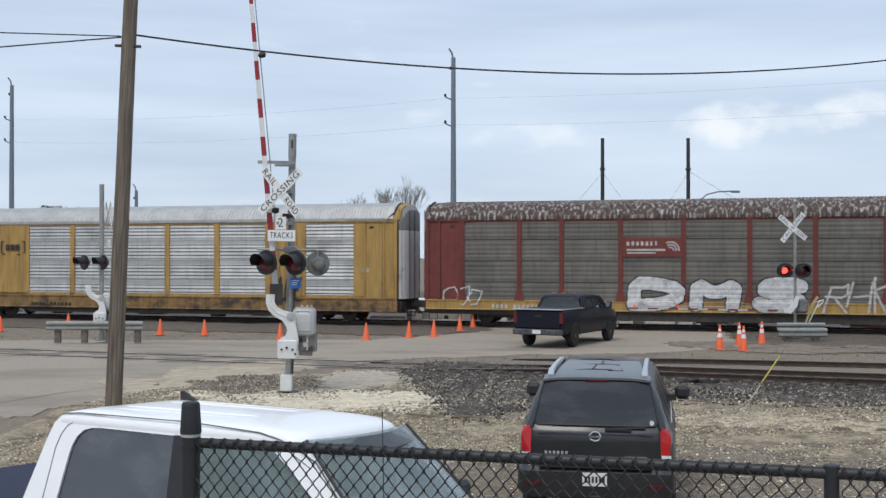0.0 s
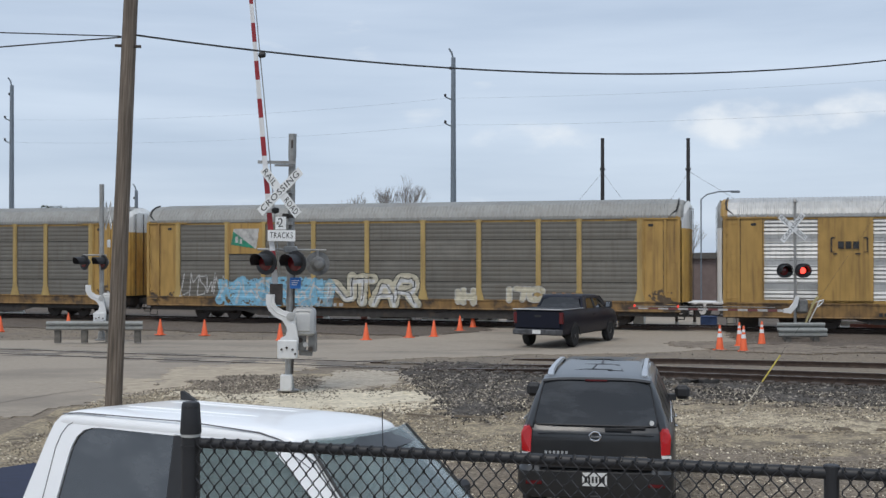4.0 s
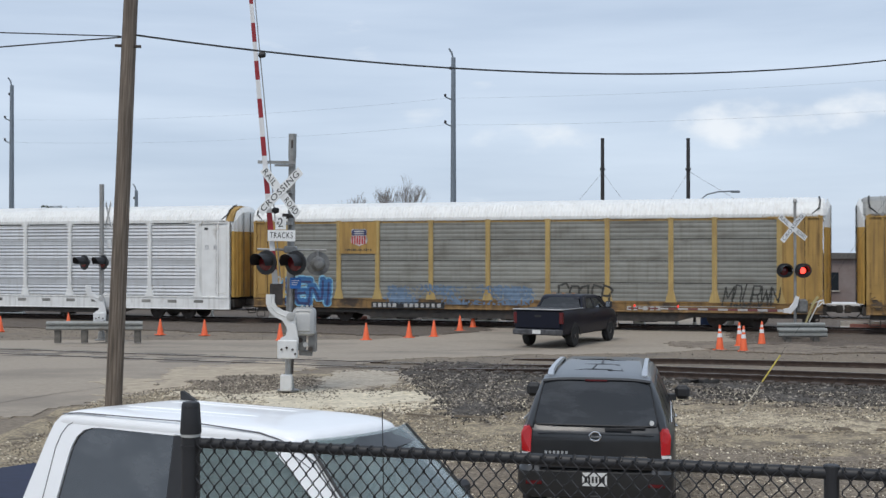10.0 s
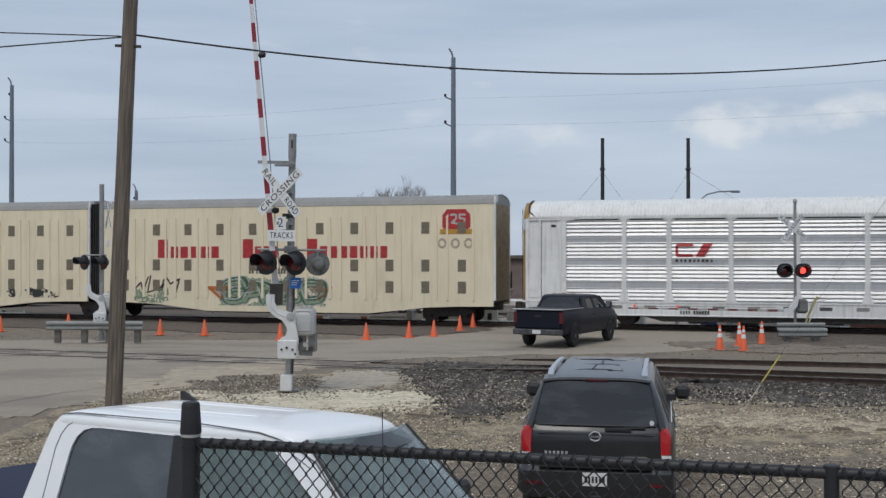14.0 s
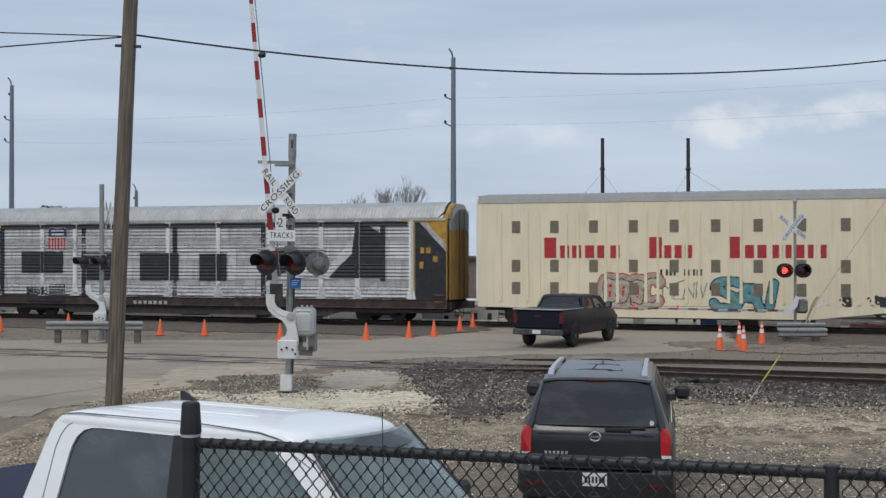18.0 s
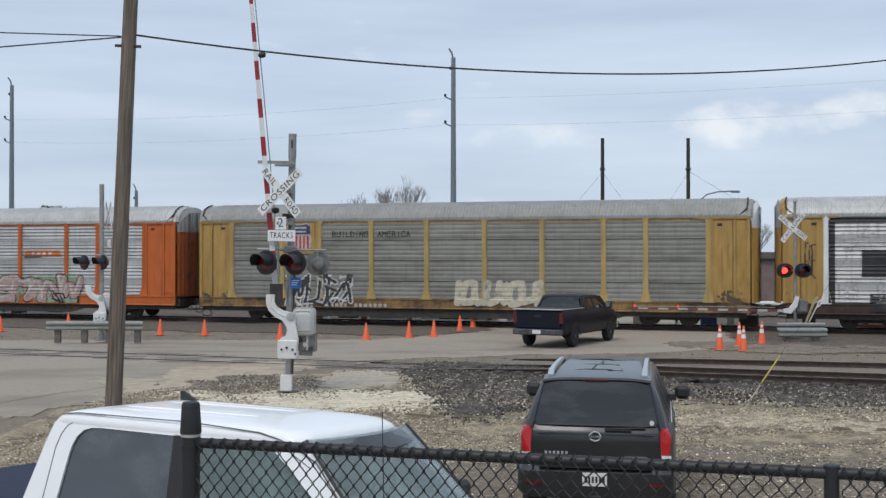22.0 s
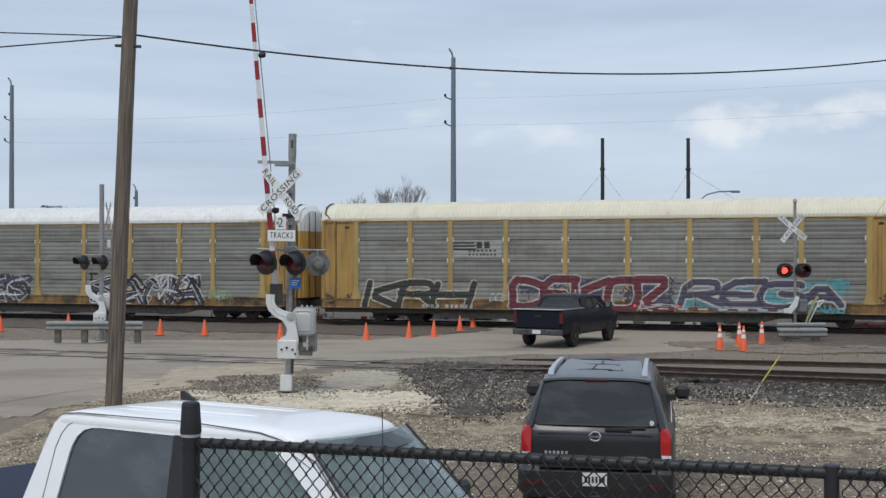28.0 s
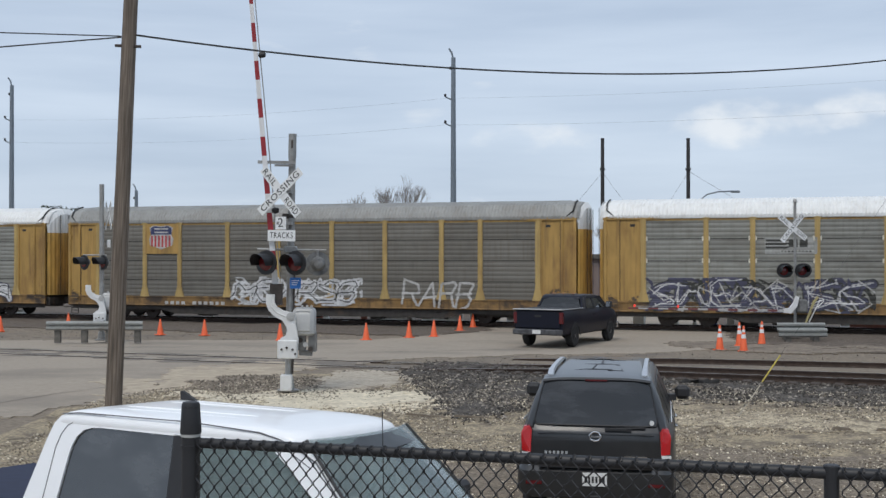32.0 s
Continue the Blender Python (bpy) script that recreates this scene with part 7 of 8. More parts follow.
    part("windscreen", Shape().add([(4.0, -0.84, 1.27), (4.0, 0.84, 1.27), (3.16, 0.66, 1.83), (3.16, -0.66, 1.83), (3.96, -0.8, 1.25), (3.96, 0.8, 1.25), (3.12, 0.64, 1.81), (3.12, -0.64, 1.81)],
                                   [(0, 1, 2, 3), (7, 6, 5, 4), (0, 4, 5, 1), (2, 6, 7, 3), (1, 5, 6, 2), (3, 7, 4, 0)]), TINT, t)
    def roof_z(x, yy):
        return 1.908 + 0.033 * (x - 0.7) - 0.03 * (yy / 0.5) ** 2 * 0.6
    for pts in ([(0.95, -0.5), (0.95, -0.12), (1.06, -0.16), (1.06, 0.22), (0.98, 0.28), (0.98, 0.5)], [(1.5, -0.48), (1.5, -0.2), (1.62, -0.24), (1.62, 0.3), (1.55, 0.34), (1.55, 0.48)], [(2.1, -0.42), (2.1, -0.1), (2.2, -0.12), (2.2, 0.42)], [(0.95, -0.3), (1.5, -0.28)], [(1.06, 0.1), (1.62, 0.06)], [(1.62, 0.0), (2.3, 0.0)], [(0.8, 0.42), (2.3, 0.4)], [(0.8, -0.42), (2.3, -0.4)]):
        fine = [(a + (c - a) * k / 4, b + (d - b) * k / 4) for (a, b), (c, d) in zip(pts, pts[1:]) for k in range(5)]
        part("roof_seam", Shape().tube([(x, yy, roof_z(x, yy)) for x, yy in fine], 0.013, 4), BLACKTRIM, t)


suv()

# ---- terrace edge and chain-link fence before the camera ----
FENCEBLACK = mat("black_vinyl_fence", (0.012, 0.012, 0.014), 0.5, var=0.15, stain=(0.05, 0.045, 0.04), sfrac=0.62, sscale=6)
TERRACE = 1.4
thing("terrace", "concrete terrace behind the fence", "terrace", kind="structure",
      shape=Shape().add([(-9, 8.25, 0), (12, 2.22, 0), (12, -10, 0), (-9, -10, 0), (-9, 8.25, TERRACE), (12, 2.22, TERRACE), (12, -10, TERRACE), (-9, -10, TERRACE)],
                        [(0, 1, 5, 4), (1, 2, 6, 5), (2, 3, 7, 6), (3, 0, 4, 7), (4, 5, 6, 7)]), material=CONCRETE)


def fence():
    f = thing("chain_link_fence", "black vinyl chain-link fence with top rail", "fence", pose(-1.248, 5.869, TERRACE, 0, 0, -16.0))
    H, W = 1.112, 3.015
    for i in range(3):
        x = i * W
        tall = 0.2 if i == 0 else 0.02
        r = 0.046 if i == 0 else 0.032
        p = part("post", Shape().lathe([(r, -0.05), (r, H + 0.03), (r, H + tall - 0.02)], (x, 0, 0), 18), FENCEBLACK, f, smooth=True)
        if i == 0:
            part("post_cap", Shape().lathe([(r + 0.006, H + 0.045), (r + 0.007, H + 0.06), (r - 0.001, H + tall - 0.012), (r - 0.006, H + tall), (r * 0.5, H + tall + 0.004)], (x, 0, 0), 18), FENCEBLACK, p, smooth=True)
        if i == 0:
            part("tension_band", Shape().lathe([(r + 0.003, H + 0.03), (r + 0.003, H + 0.048)], (x, 0, 0), 18), mat("pale_band", (0.4, 0.4, 0.38), 0.5), p, "pale band round the post")
            for z in (0.2, 0.5, 0.8, H - 0.03):
                part("tension_band", Shape().lathe([(r + 0.004, z), (r + 0.004, z + 0.02)], (x, 0, 0), 18), FENCEBLACK, p)
        else:
            part("post_cap", Shape().lathe([(r + 0.003, H - 0.02), (r + 0.003, H + 0.03), (r * 0.9, H + 0.036)], (x, 0, 0), 16), FENCEBLACK, p)
        if i < 2:
            part("top_rail", Shape().cyl((x, 0, H), (x + W, 0, H), 0.026, n=14), FENCEBLACK, f, smooth=True)
            s = Shape()
            cell, hz = 0.069, 0.044
            n = int((W - 0.05) / cell)
            rows = int((H + 0.01) / hz)
            for k in range(n):
                base = x + 0.04 + k * cell
                for o in (0, 1):
                    # each wire runs slantwise and turns with a short upright bend where it loops round its neighbour
                    pts = []
                    for j in range(rows + 1):
                        px = base + (j % 2) * cell / 2 if o == 0 else base + cell - (j % 2) * cell / 2
                        px += 0.002 * noise.noise((px * 3, j * 0.7, o)) + (0.002 if (j % 2) == o else -0.002)
                        pz = H + 0.012 - j * hz + 0.003 * noise.noise((px * 2, j * 0.5, 7))
                        py = -0.03 + 0.0035 * (-1) ** (j + o)
                        pts += [(px, py, pz + 0.007), (px, py, pz - 0.007)]
                    s.tube(pts, 0.0034, 5)
            part("wire_mesh", s, FENCEBLACK, f, "black diamond wire mesh")["kind"] = "stuff"
            for k in range(n):
                px = x + 0.05 + k * cell
                kx, kz = px + 0.005 * noise.noise((px * 9, 0, 3)), H + 0.028 + 0.004 * noise.noise((px * 7, 1, 3))
                part("wire_knuckle", Shape().tube([(kx - 0.004, -0.03, H + 0.01), (kx, -0.02, kz), (kx + 0.008, -0.012, kz + 0.001), (kx + 0.01, -0.026, H + 0.012)], 0.0042, 5), FENCEBLACK, f)


fence()
# dry weeds by the pole
WEED = mat("dry_weed", (0.2, 0.16, 0.1), 0.9, var=0.3)
for wx, wy, seed in ((-7.3, 22.6, 1), (-6.3, 22.4, 2), (-4.9, 23.4, 4)):
    rnd = random.Random(seed)
    s = Shape()
    for _ in range(26):
        a, l = rnd.uniform(0, 6.28), rnd.uniform(0.15, 0.42)
        p = Vector((rnd.uniform(-0.2, 0.2), rnd.uniform(-0.2, 0.2), 0))
        q = p + Vector((0.3 * l * math.cos(a), 0.3 * l * math.sin(a), l))
        s.cyl(p, q, 0.008, 0.003, 4)
        s.cyl(q, q + Vector((0.12 * math.cos(a + 1), 0.12 * math.sin(a + 1), 0.05)), 0.006, 0.002, 4)
    thing("dry_weed", "dry brown weed tuft at the roadside", "weed", pose(wx, wy, ground_z(wx, wy)), group="dry weeds", shape=s, material=WEED)

# ---- paint on the cars: emblems as plain shapes, graffiti and tags, laid over the corrugation ----
GLYPHS = {"A": "00 38 60/13 53", "B": "00 08 48 57 55 44 04/44 53 51 40 00", "C": "67 58 18 06 02 10 50 61", "D": "00 08 38 66 62 30 00", "E": "68 08 00 60/04 44", "G": "67 58 18 06 02 10 50 62 64 34",
          "H": "00 08/60 68/04 64", "I": "30 38", "K": "00 08/68 04 60", "L": "08 00 60", "M": "00 08 34 68 60", "N": "00 08 60 68", "O": "10 02 06 18 58 66 62 50 10", "P": "00 08 48 57 55 44 04",
          "R": "00 08 48 57 55 44 04/34 60", "S": "67 58 18 06 15 53 62 50 10 01", "T": "08 68/38 30", "U": "08 02 10 50 62 68", "W": "08 10 36 50 68", "Y": "08 34 68/34 30", "Z": "08 68 00 60"}
PAINTS = {}


def paint_mat(name, rgb, rough=0.6):
    PAINTS[name] = mat("paint_" + name, rgb, rough, var=0.18, scale=5, stain=tuple(c * 0.5 + 0.03 for c in rgb), sfrac=0.53, sscale=2.6)


for nm, rgb in dict(black=(0.02, 0.02, 0.022), white=(0.46, 0.45, 0.43), cream=(0.5, 0.46, 0.35), red=(0.45, 0.03, 0.035), maroon=(0.13, 0.025, 0.035), navy=(0.03, 0.04, 0.12), green=(0.3, 0.41, 0.1), lime=(0.42, 0.52, 0.16), dkgreen=(0.05, 0.13, 0.07),
                    teal=(0.1, 0.3, 0.33), sky=(0.2, 0.42, 0.56), blue=(0.035, 0.13, 0.3), pink=(0.4, 0.28, 0.25), mint=(0.26, 0.32, 0.22), purple=(0.085, 0.075, 0.105), plategrey=(0.33, 0.33, 0.31), slate=(0.06, 0.06, 0.1), orange=(0.5, 0.14, 0.03), gold=(0.5, 0.27, 0.04),
                    flaggreen=(0.02, 0.22, 0.13), soot=(0.035, 0.035, 0.03), silverw=(0.55, 0.55, 0.55), bluefade=(0.13, 0.19, 0.27), salmon=(0.45, 0.36, 0.28), grime=(0.1, 0.068, 0.04)).items():
    paint_mat(nm, rgb)


def letters(word, x0, x1, z0, z1, rnd, jitter=0.03, slant=0.0, gap=0.12, smooth=False):
    """Polylines of a word filling a box; a blank leaves a space."""
    out = []
    w = (x1 - x0) / len(word)
    for i, ch in enumerate(word):
        for line in GLYPHS.get(ch, "").split("/"):
            pts = [(int(p[0]) / 6, int(p[1]) / 8) for p in line.split()]
            pts = [(x0 + w * (i + gap / 2 + u * (1 - gap)) + slant * v * w + rnd.gauss(0, jitter) * w, z0 + (z1 - z0) * v + rnd.gauss(0, jitter) * (z1 - z0)) for u, v in pts]
            for _ in range(1 if smooth else 0):
                pts = pts[:1] + [p for (a, b), (c, d) in zip(pts, pts[1:]) for p in ((0.75 * a + 0.25 * c, 0.75 * b + 0.25 * d), (0.25 * a + 0.75 * c, 0.25 * b + 0.75 * d))] + pts[-1:]
            if pts:
                out.append(pts)
    return out


def scribble(x0, x1, z0, z1, n, rnd):
    """Loose slanting strokes across a box."""
    out = []
    for _ in range(n):
        x, z = rnd.uniform(x0, x1), rnd.uniform(z0, z1)
        line = [(x, z)]
        for _ in range(rnd.randint(2, 4)):
            x, z = min(x1, max(x0, x + rnd.uniform(-0.7, 0.7))), min(z1, max(z0, z + rnd.uniform(-0.8, 0.8)))
            line.append((x, z))
        out.append(line)
    return out


def depth_on(car_kind, x, z, amp=1.0):
    """How far out the car's side stands at (x, z)."""
    if car_kind == "tall":
        return -1.606
    if x < 1.78 or x > CAR_L - 1.78:
        return -1.612 if 0.8 < x < CAR_L - 0.8 else -1.668
    if z < SILL + 0.03:
        return -1.662
    if car_kind == "plain":
        return -1.672
    if car_kind != "bays":
        for p in POSTS:
            half = 0.115 if z > SILL + 0.55 else 0.115 + 0.14 * (SILL + 0.55 - z) / 0.55
            if abs(x - p) < half:
                return -1.684 if abs(x - p) < 0.05 else -1.664
    return -1.597 + wave(z, amp) - (0.022 if amp >= 0.5 else 0.0)


def painted(car, name, label, layers, x0, x1, z0, z1, kind="posts", cell=0.034):
    """Lays coloured layers over the side of a car. Layers: ('lines', polylines, width, paint), ('poly', points, paint), ('mist', amount, scale, seed, paint)."""
    nx, nz = max(2, int((x1 - x0) / cell)), max(2, int((z1 - z0) / cell))
    xs, zs = np.linspace(x0, x1, nx + 1), np.linspace(z0, z1, nz + 1)
    cx, cz = np.meshgrid((xs[1:] + xs[:-1]) / 2, (zs[1:] + zs[:-1]) / 2)
    col = np.full(cx.shape, -1)
    used = []
    for layer in layers:
        pm = PAINTS[layer[-1]]
        if pm not in used:
            used.append(pm)
        k = used.index(pm)
        if layer[0] == "lines":
            for line in layer[1]:
                for (ax, az), (bx, bz) in zip(line, line[1:]):
                    dx, dz = bx - ax, bz - az
                    t = np.clip(((cx - ax) * dx + (cz - az) * dz) / (dx * dx + dz * dz + 1e-9), 0, 1)
                    col[np.hypot(cx - ax - t * dx, cz - az - t * dz) < layer[2] / 2] = k
        elif layer[0] == "poly":
            p = layer[1]
            m = np.zeros(cx.shape, bool)
            for (ax, az), (bx, bz) in zip(p, p[1:] + p[:1]):
                if az != bz:
                    m ^= ((az > cz) != (bz > cz)) & (cx < (bx - ax) * (cz - az) / (bz - az) + ax)
            col[m] = k
        else:
            edge = np.minimum(np.minimum(cx - x0, x1 - cx) * 1.2, np.minimum(cz - z0 + 0.25, z1 - cz) * 2.0)
            f = np.vectorize(lambda a, b: noise.noise((a * layer[2], b * layer[2] * 1.5, layer[3])) + 0.6 * noise.noise((a * 9, b * 9, layer[3])))(cx, cz)
            col[(f + layer[1] - np.clip(0.5 - edge, 0, 0.5) * 1.6) > 0] = k
    s = Shape()
    ids = {}
    amp = car["louvre"] if "louvre" in car else 1.0
    for j, i in zip(*np.nonzero(col >= 0)):
        q = []
        for a, b in ((i, j), (i + 1, j), (i + 1, j + 1), (i, j + 1)):
            if (a, b) not in ids:
                ids[(a, b)] = len(s.v)
                s.v.append((float(xs[a]), depth_on(kind, xs[a], zs[b], amp) - 0.004, float(zs[b])))
            q.append(ids[(a, b)])
        s.f.append(tuple(q))
        s.mi.append(int(col[j, i]))
    if s.f:
        part(name, s, used, car, label)["kind"] = "stuff"


def piece(car, word, x0, x1, z0, z1, fill, rim, seed, fw=0.34, rw=0.11, hl=None, bg=None, jitter=0.05, slant=0.1, kind="posts", core=None, label="spray-painted graffiti letters", inner=None, wild=0, hlw=0.05):
    rnd = random.Random(seed)
    ls = letters(word, x0 + 0.15, x1 - 0.15, z0 + 0.2, z1 - 0.2, rnd, jitter, slant, -0.02, True)
    lay = []
    if bg:
        lay.append(("mist", 0.12, 0.8, seed, bg))
    lay += [("lines", ls, fw + 2 * rw, rim), ("lines", ls, fw, fill)]
    if inner:
        lay.append(("lines", [[(x, z - fw * 0.22) for x, z in l] for l in ls], fw * 0.35, inner))
    if hl:
        lay.append(("lines", [[(x - fw * 0.2, z + fw * 0.2) for x, z in l] for l in ls], hlw, hl))
    if wild:
        lay += [("lines", scribble(x0, x1, z0, z1, wild, rnd), 0.09, rim), ("lines", scribble(x0, x1, z0, z1, wild, rnd), 0.11, fill)]
        if hl:
            lay.append(("lines", scribble(x0, x1, z0, z1, wild // 2, rnd), 0.05, hl))
    if core:
        lay.append(("lines", [[(x + rnd.gauss(0, 0.04), z + rnd.gauss(0, 0.04)) for x, z in l] for l in ls], 0.05, core))
    painted(car, "graffiti", label, lay, x0 - 0.3, x1 + 0.3, max(0.72, z0 - 0.1), z1 + 0.1, kind)


def tag(car, word, x0, x1, z0, z1, paint, seed, w=0.06, jitter=0.09, slant=0.25, kind="posts", label="thin spray-painted tag"):
    rnd = random.Random(seed)
    painted(car, "tag", label, [("lines", letters(word, x0, x1, z0, z1, rnd, jitter, slant), w, paint)], x0 - 0.3, x1 + 0.6, max(0.72, z0 - 0.2), z1 + 0.2, kind, 0.03)


def rect(x0, x1, z0, z1):
    return [(x0, z0), (x1, z0), (x1, z1), (x0, z1)]


def bars(x0, x1, z0, z1, n, fillf=0.55):
    """Plain upright bars in the place of lettering."""
    d = (x1 - x0) / n
    return [rect(x0 + d * i, x0 + d * (i + fillf), z0, z1) for i in range(n)]


def emblem(car, label, layers, x0, x1, z0, z1, kind="plain", cell=0.03):
    painted(car, "emblem", label, layers, x0, x1, z0, z1, kind, cell)


def marks(car, x0, x1, z0=0.86, z1=1.0, n=9, paint="white", kind="posts", under=None):
    if z1 < 1.02 and kind != "tall":
        z0, z1 = z0 + 0.36 - car["drop"], z1 + 0.38 - car["drop"]
    lay = [("poly", rect(x0 - 0.1, x1 + 0.1, z0 - 0.06, z1 + 0.06), under)] if under else []
    painted(car, "reporting_mark", "small painted lettering bars", lay + [("poly", p, paint) for a, b, m in ((x0, x0 + 0.36 * (x1 - x0), max(2, n // 2)), (x0 + 0.45 * (x1 - x0), x1, max(3, n - n // 3))) for p in bars(a, b, z0, z1, m, 0.62)], x0 - 0.15, x1 + 0.15, z0 - 0.1, z1 + 0.1, kind, 0.03)


def shield(car, x0, x1, z0, z1, kind="plain"):
    """A striped shield emblem with a dark blue head."""
    w, h = x1 - x0, z1 - z0
    f = lambda u, v: (x0 + u * w, z0 + v * h)
    out = [f(*p) for p in ((0.5, -0.03), (0.75, 0.08), (0.97, 0.14), (1.02, 0.4), (0.93, 0.62), (1.0, 0.9), (0.82, 1.0), (0.5, 0.96), (0.18, 1.0), (0.0, 0.9), (0.07, 0.62), (-0.02, 0.4), (0.03, 0.14), (0.25, 0.08))]
    head = [f(*p) for p in ((0.06, 0.6), (0.94, 0.6), (0.96, 0.88), (0.8, 0.97), (0.5, 0.93), (0.2, 0.97), (0.04, 0.88))]
    lay = [("poly", out, "white")]
    for k in range(6):
        a = 0.06 + k * 0.15
        lay.append(("poly", [f(a, 0.13 - 0.06 * math.sin(math.pi * a)), f(a + 0.085, 0.13 - 0.06 * math.sin(math.pi * (a + 0.085))), f(a + 0.085, 0.57), f(a, 0.57)], "red"))
    lay.append(("poly", head, "navy"))
    lay += [("poly", [f(0.2, v), f(0.8, v), f(0.8, v + 0.07), f(0.2, v + 0.07)], "white") for v in (0.67, 0.81)]
    emblem(car, "striped red, white and blue shield emblem", lay, x0 - 0.06, x1 + 0.06, z0 - 0.08, z1 + 0.06, kind, 0.025)


# oxide red car
part("sign_plate", Shape().box(9.42, 12.0, -1.665, -1.6, 3.15, 4.0), OXIDE, c0)
emblem(c0, "white bars and arcs emblem", [("poly", p, "white") for p in bars(9.6, 11.05, 3.66, 3.84, 7)] + [("poly", rect(9.6, 11.3, 3.4, 3.5), "white"), ("poly", rect(9.6, 10.9, 3.3, 3.35), "white")]
       + [("lines", [[(11.55 + r * math.cos(radians(a)), 3.45 + r * math.sin(radians(a))) for a in range(0, 130, 10)]], 0.06, "white") for r in (0.12, 0.24, 0.36)], 9.5, 12.0, 3.2, 3.95)
for a, b, ch in ((9.75, 11.9, "D"), (12.5, 14.35, "M"), (15.25, 17.15, "S")):
    piece(c0, ch, a, b, 0.8, 2.15, "silverw", "black", 3, 0.58, 0.06, jitter=0.02, slant=0.06, label="silver graffiti letter with black outline")
tag(c0, "RHK", 18.0, 20.8, 0.75, 2.1, "white", 5, 0.1)
tag(c0, "COO", 0.9, 2.7, 0.95, 1.7, "silverw", 6, 0.06)
marks(c0, 3.3, 5.6)
# yellow and silver car
emblem(c1, "dark bracketed bars emblem", [("poly", p, "black") for p in bars(4.86, 5.76, 3.5, 3.8, 3, 0.8)] + [("lines", [[(4.71, 3.95), (4.58, 3.95), (4.58, 3.35), (4.71, 3.35)], [(5.91, 3.95), (6.04, 3.95), (6.04, 3.35), (5.91, 3.35)]], 0.05, "black"),
       ("poly", rect(4.66, 4.81, 3.25, 3.31), "black"), ("poly", rect(5.56, 5.76, 3.25, 3.31), "black")], 4.46, 6.16, 3.15, 4.05, "plain")
tag(c1, "MUTE", 20.45, 22.0, 1.05, 2.1, "black", 8, 0.1, kind="plain")
marks(c1, 6.5, 9.0, 0.88, 1.0, 9, "black", "bays")
marks(c1, 25.2, 25.6, 2.4, 2.6, 2, "white", "plain")
# flag car
emblem(c2, "white and green flag emblem", [("poly", [(4.85, 3.75), (6.25, 3.55), (6.4, 4.55), (5.0, 4.55)], "white"), ("poly", [(4.85, 3.75), (6.2, 3.55), (4.98, 4.4)], "flaggreen"), ("poly", rect(5.1, 5.25, 3.85, 4.15), "white"), ("poly", rect(5.35, 5.45, 3.8, 4.05), "white")], 4.7, 6.5, 3.4, 4.7)
piece(c2, "MWENWM", 4.2, 10.2, 0.75, 2.1, "sky", "sky", 11, 0.3, 0.08, hl="white", bg="sky", jitter=0.12, core="white", wild=14, label="pale blue scribbled graffiti")
piece(c2, "NTAR", 10.0, 14.8, 0.72, 2.3, "cream", "soot", 12, 0.5, 0.04, jitter=0.03, slant=0.05, inner="silverw", core="soot", label="cream block graffiti letters")
piece(c2, "IH", 16.3, 17.6, 0.8, 1.75, "cream", "white", 13, 0.26, 0.03, slant=0.0, label="cream graffiti letters")
piece(c2, "ITC", 18.7, 20.9, 0.95, 1.85, "cream", "white", 15, 0.24, 0.03, slant=0.0, label="cream graffiti letters")
tag(c2, "LMSWN", 2.0, 4.3, 1.3, 2.2, "white", 14, 0.05)
marks(c2, 6.4, 11.0, 0.85, 0.97, 11)
# green graffiti car
emblem(c3, "dark bars emblem on yellow plate", [("poly", p, "soot") for p in bars(7.05, 8.75, 3.35, 3.85, 3, 0.84)] + [("poly", rect(7.05, 8.75, 3.16, 3.24), "soot")], 6.9, 9.0, 3.08, 3.95)
painted(c3, "graffiti", "teal sprayed fading", [("mist", 0.15, 0.8, 7, "teal")], 1.3, 3.0, 0.8, 2.2)
piece(c3, "SCLAEN", 1.5, 8.9, 0.76, 2.3, "green", "black", 21, 0.46, 0.07, hl="white", hlw=0.03, jitter=0.03, slant=0.05, inner="lime", core="black", wild=1, label="lime green graffiti letters with black outline")
piece(c3, "GM", 7.6, 10.1, 0.75, 1.9, "teal", "black", 22, 0.3, 0.05, bg="teal", label="teal graffiti letters")
piece(c3, "TEUTHS", 12.1, 18.0, 0.75, 2.2, "teal", "teal", 23, 0.26, 0.06, core="black", bg="bluefade", jitter=0.08, wild=12, label="dark teal graffiti letters")
tag(c3, "JO", 11.0, 11.7, 1.5, 1.9, "white", 24, 0.05)
emblem(c3, "yellow notice with bars", [("poly", rect(0.85, 1.4, 3.35, 3.85), "gold")] + [("poly", rect(0.92, 1.33, z, z + 0.05), "soot") for z in (3.44, 3.58, 3.7)], 0.8, 1.5, 3.3, 3.9, "plain")
for grimy in (c2, c3, c9, c11, c12, c13):
    painted(grimy, "grime", "dark greasy soot", [("mist", -0.02, 1.6, 5, "grime")], 0.16, 1.75, 0.7, 1.45, "posts", 0.025)
    painted(grimy, "grime", "dark greasy soot", [("mist", 0.0, 1.8, 8, "grime")], 25.3, 26.9, 0.7, 1.8, "posts", 0.025)
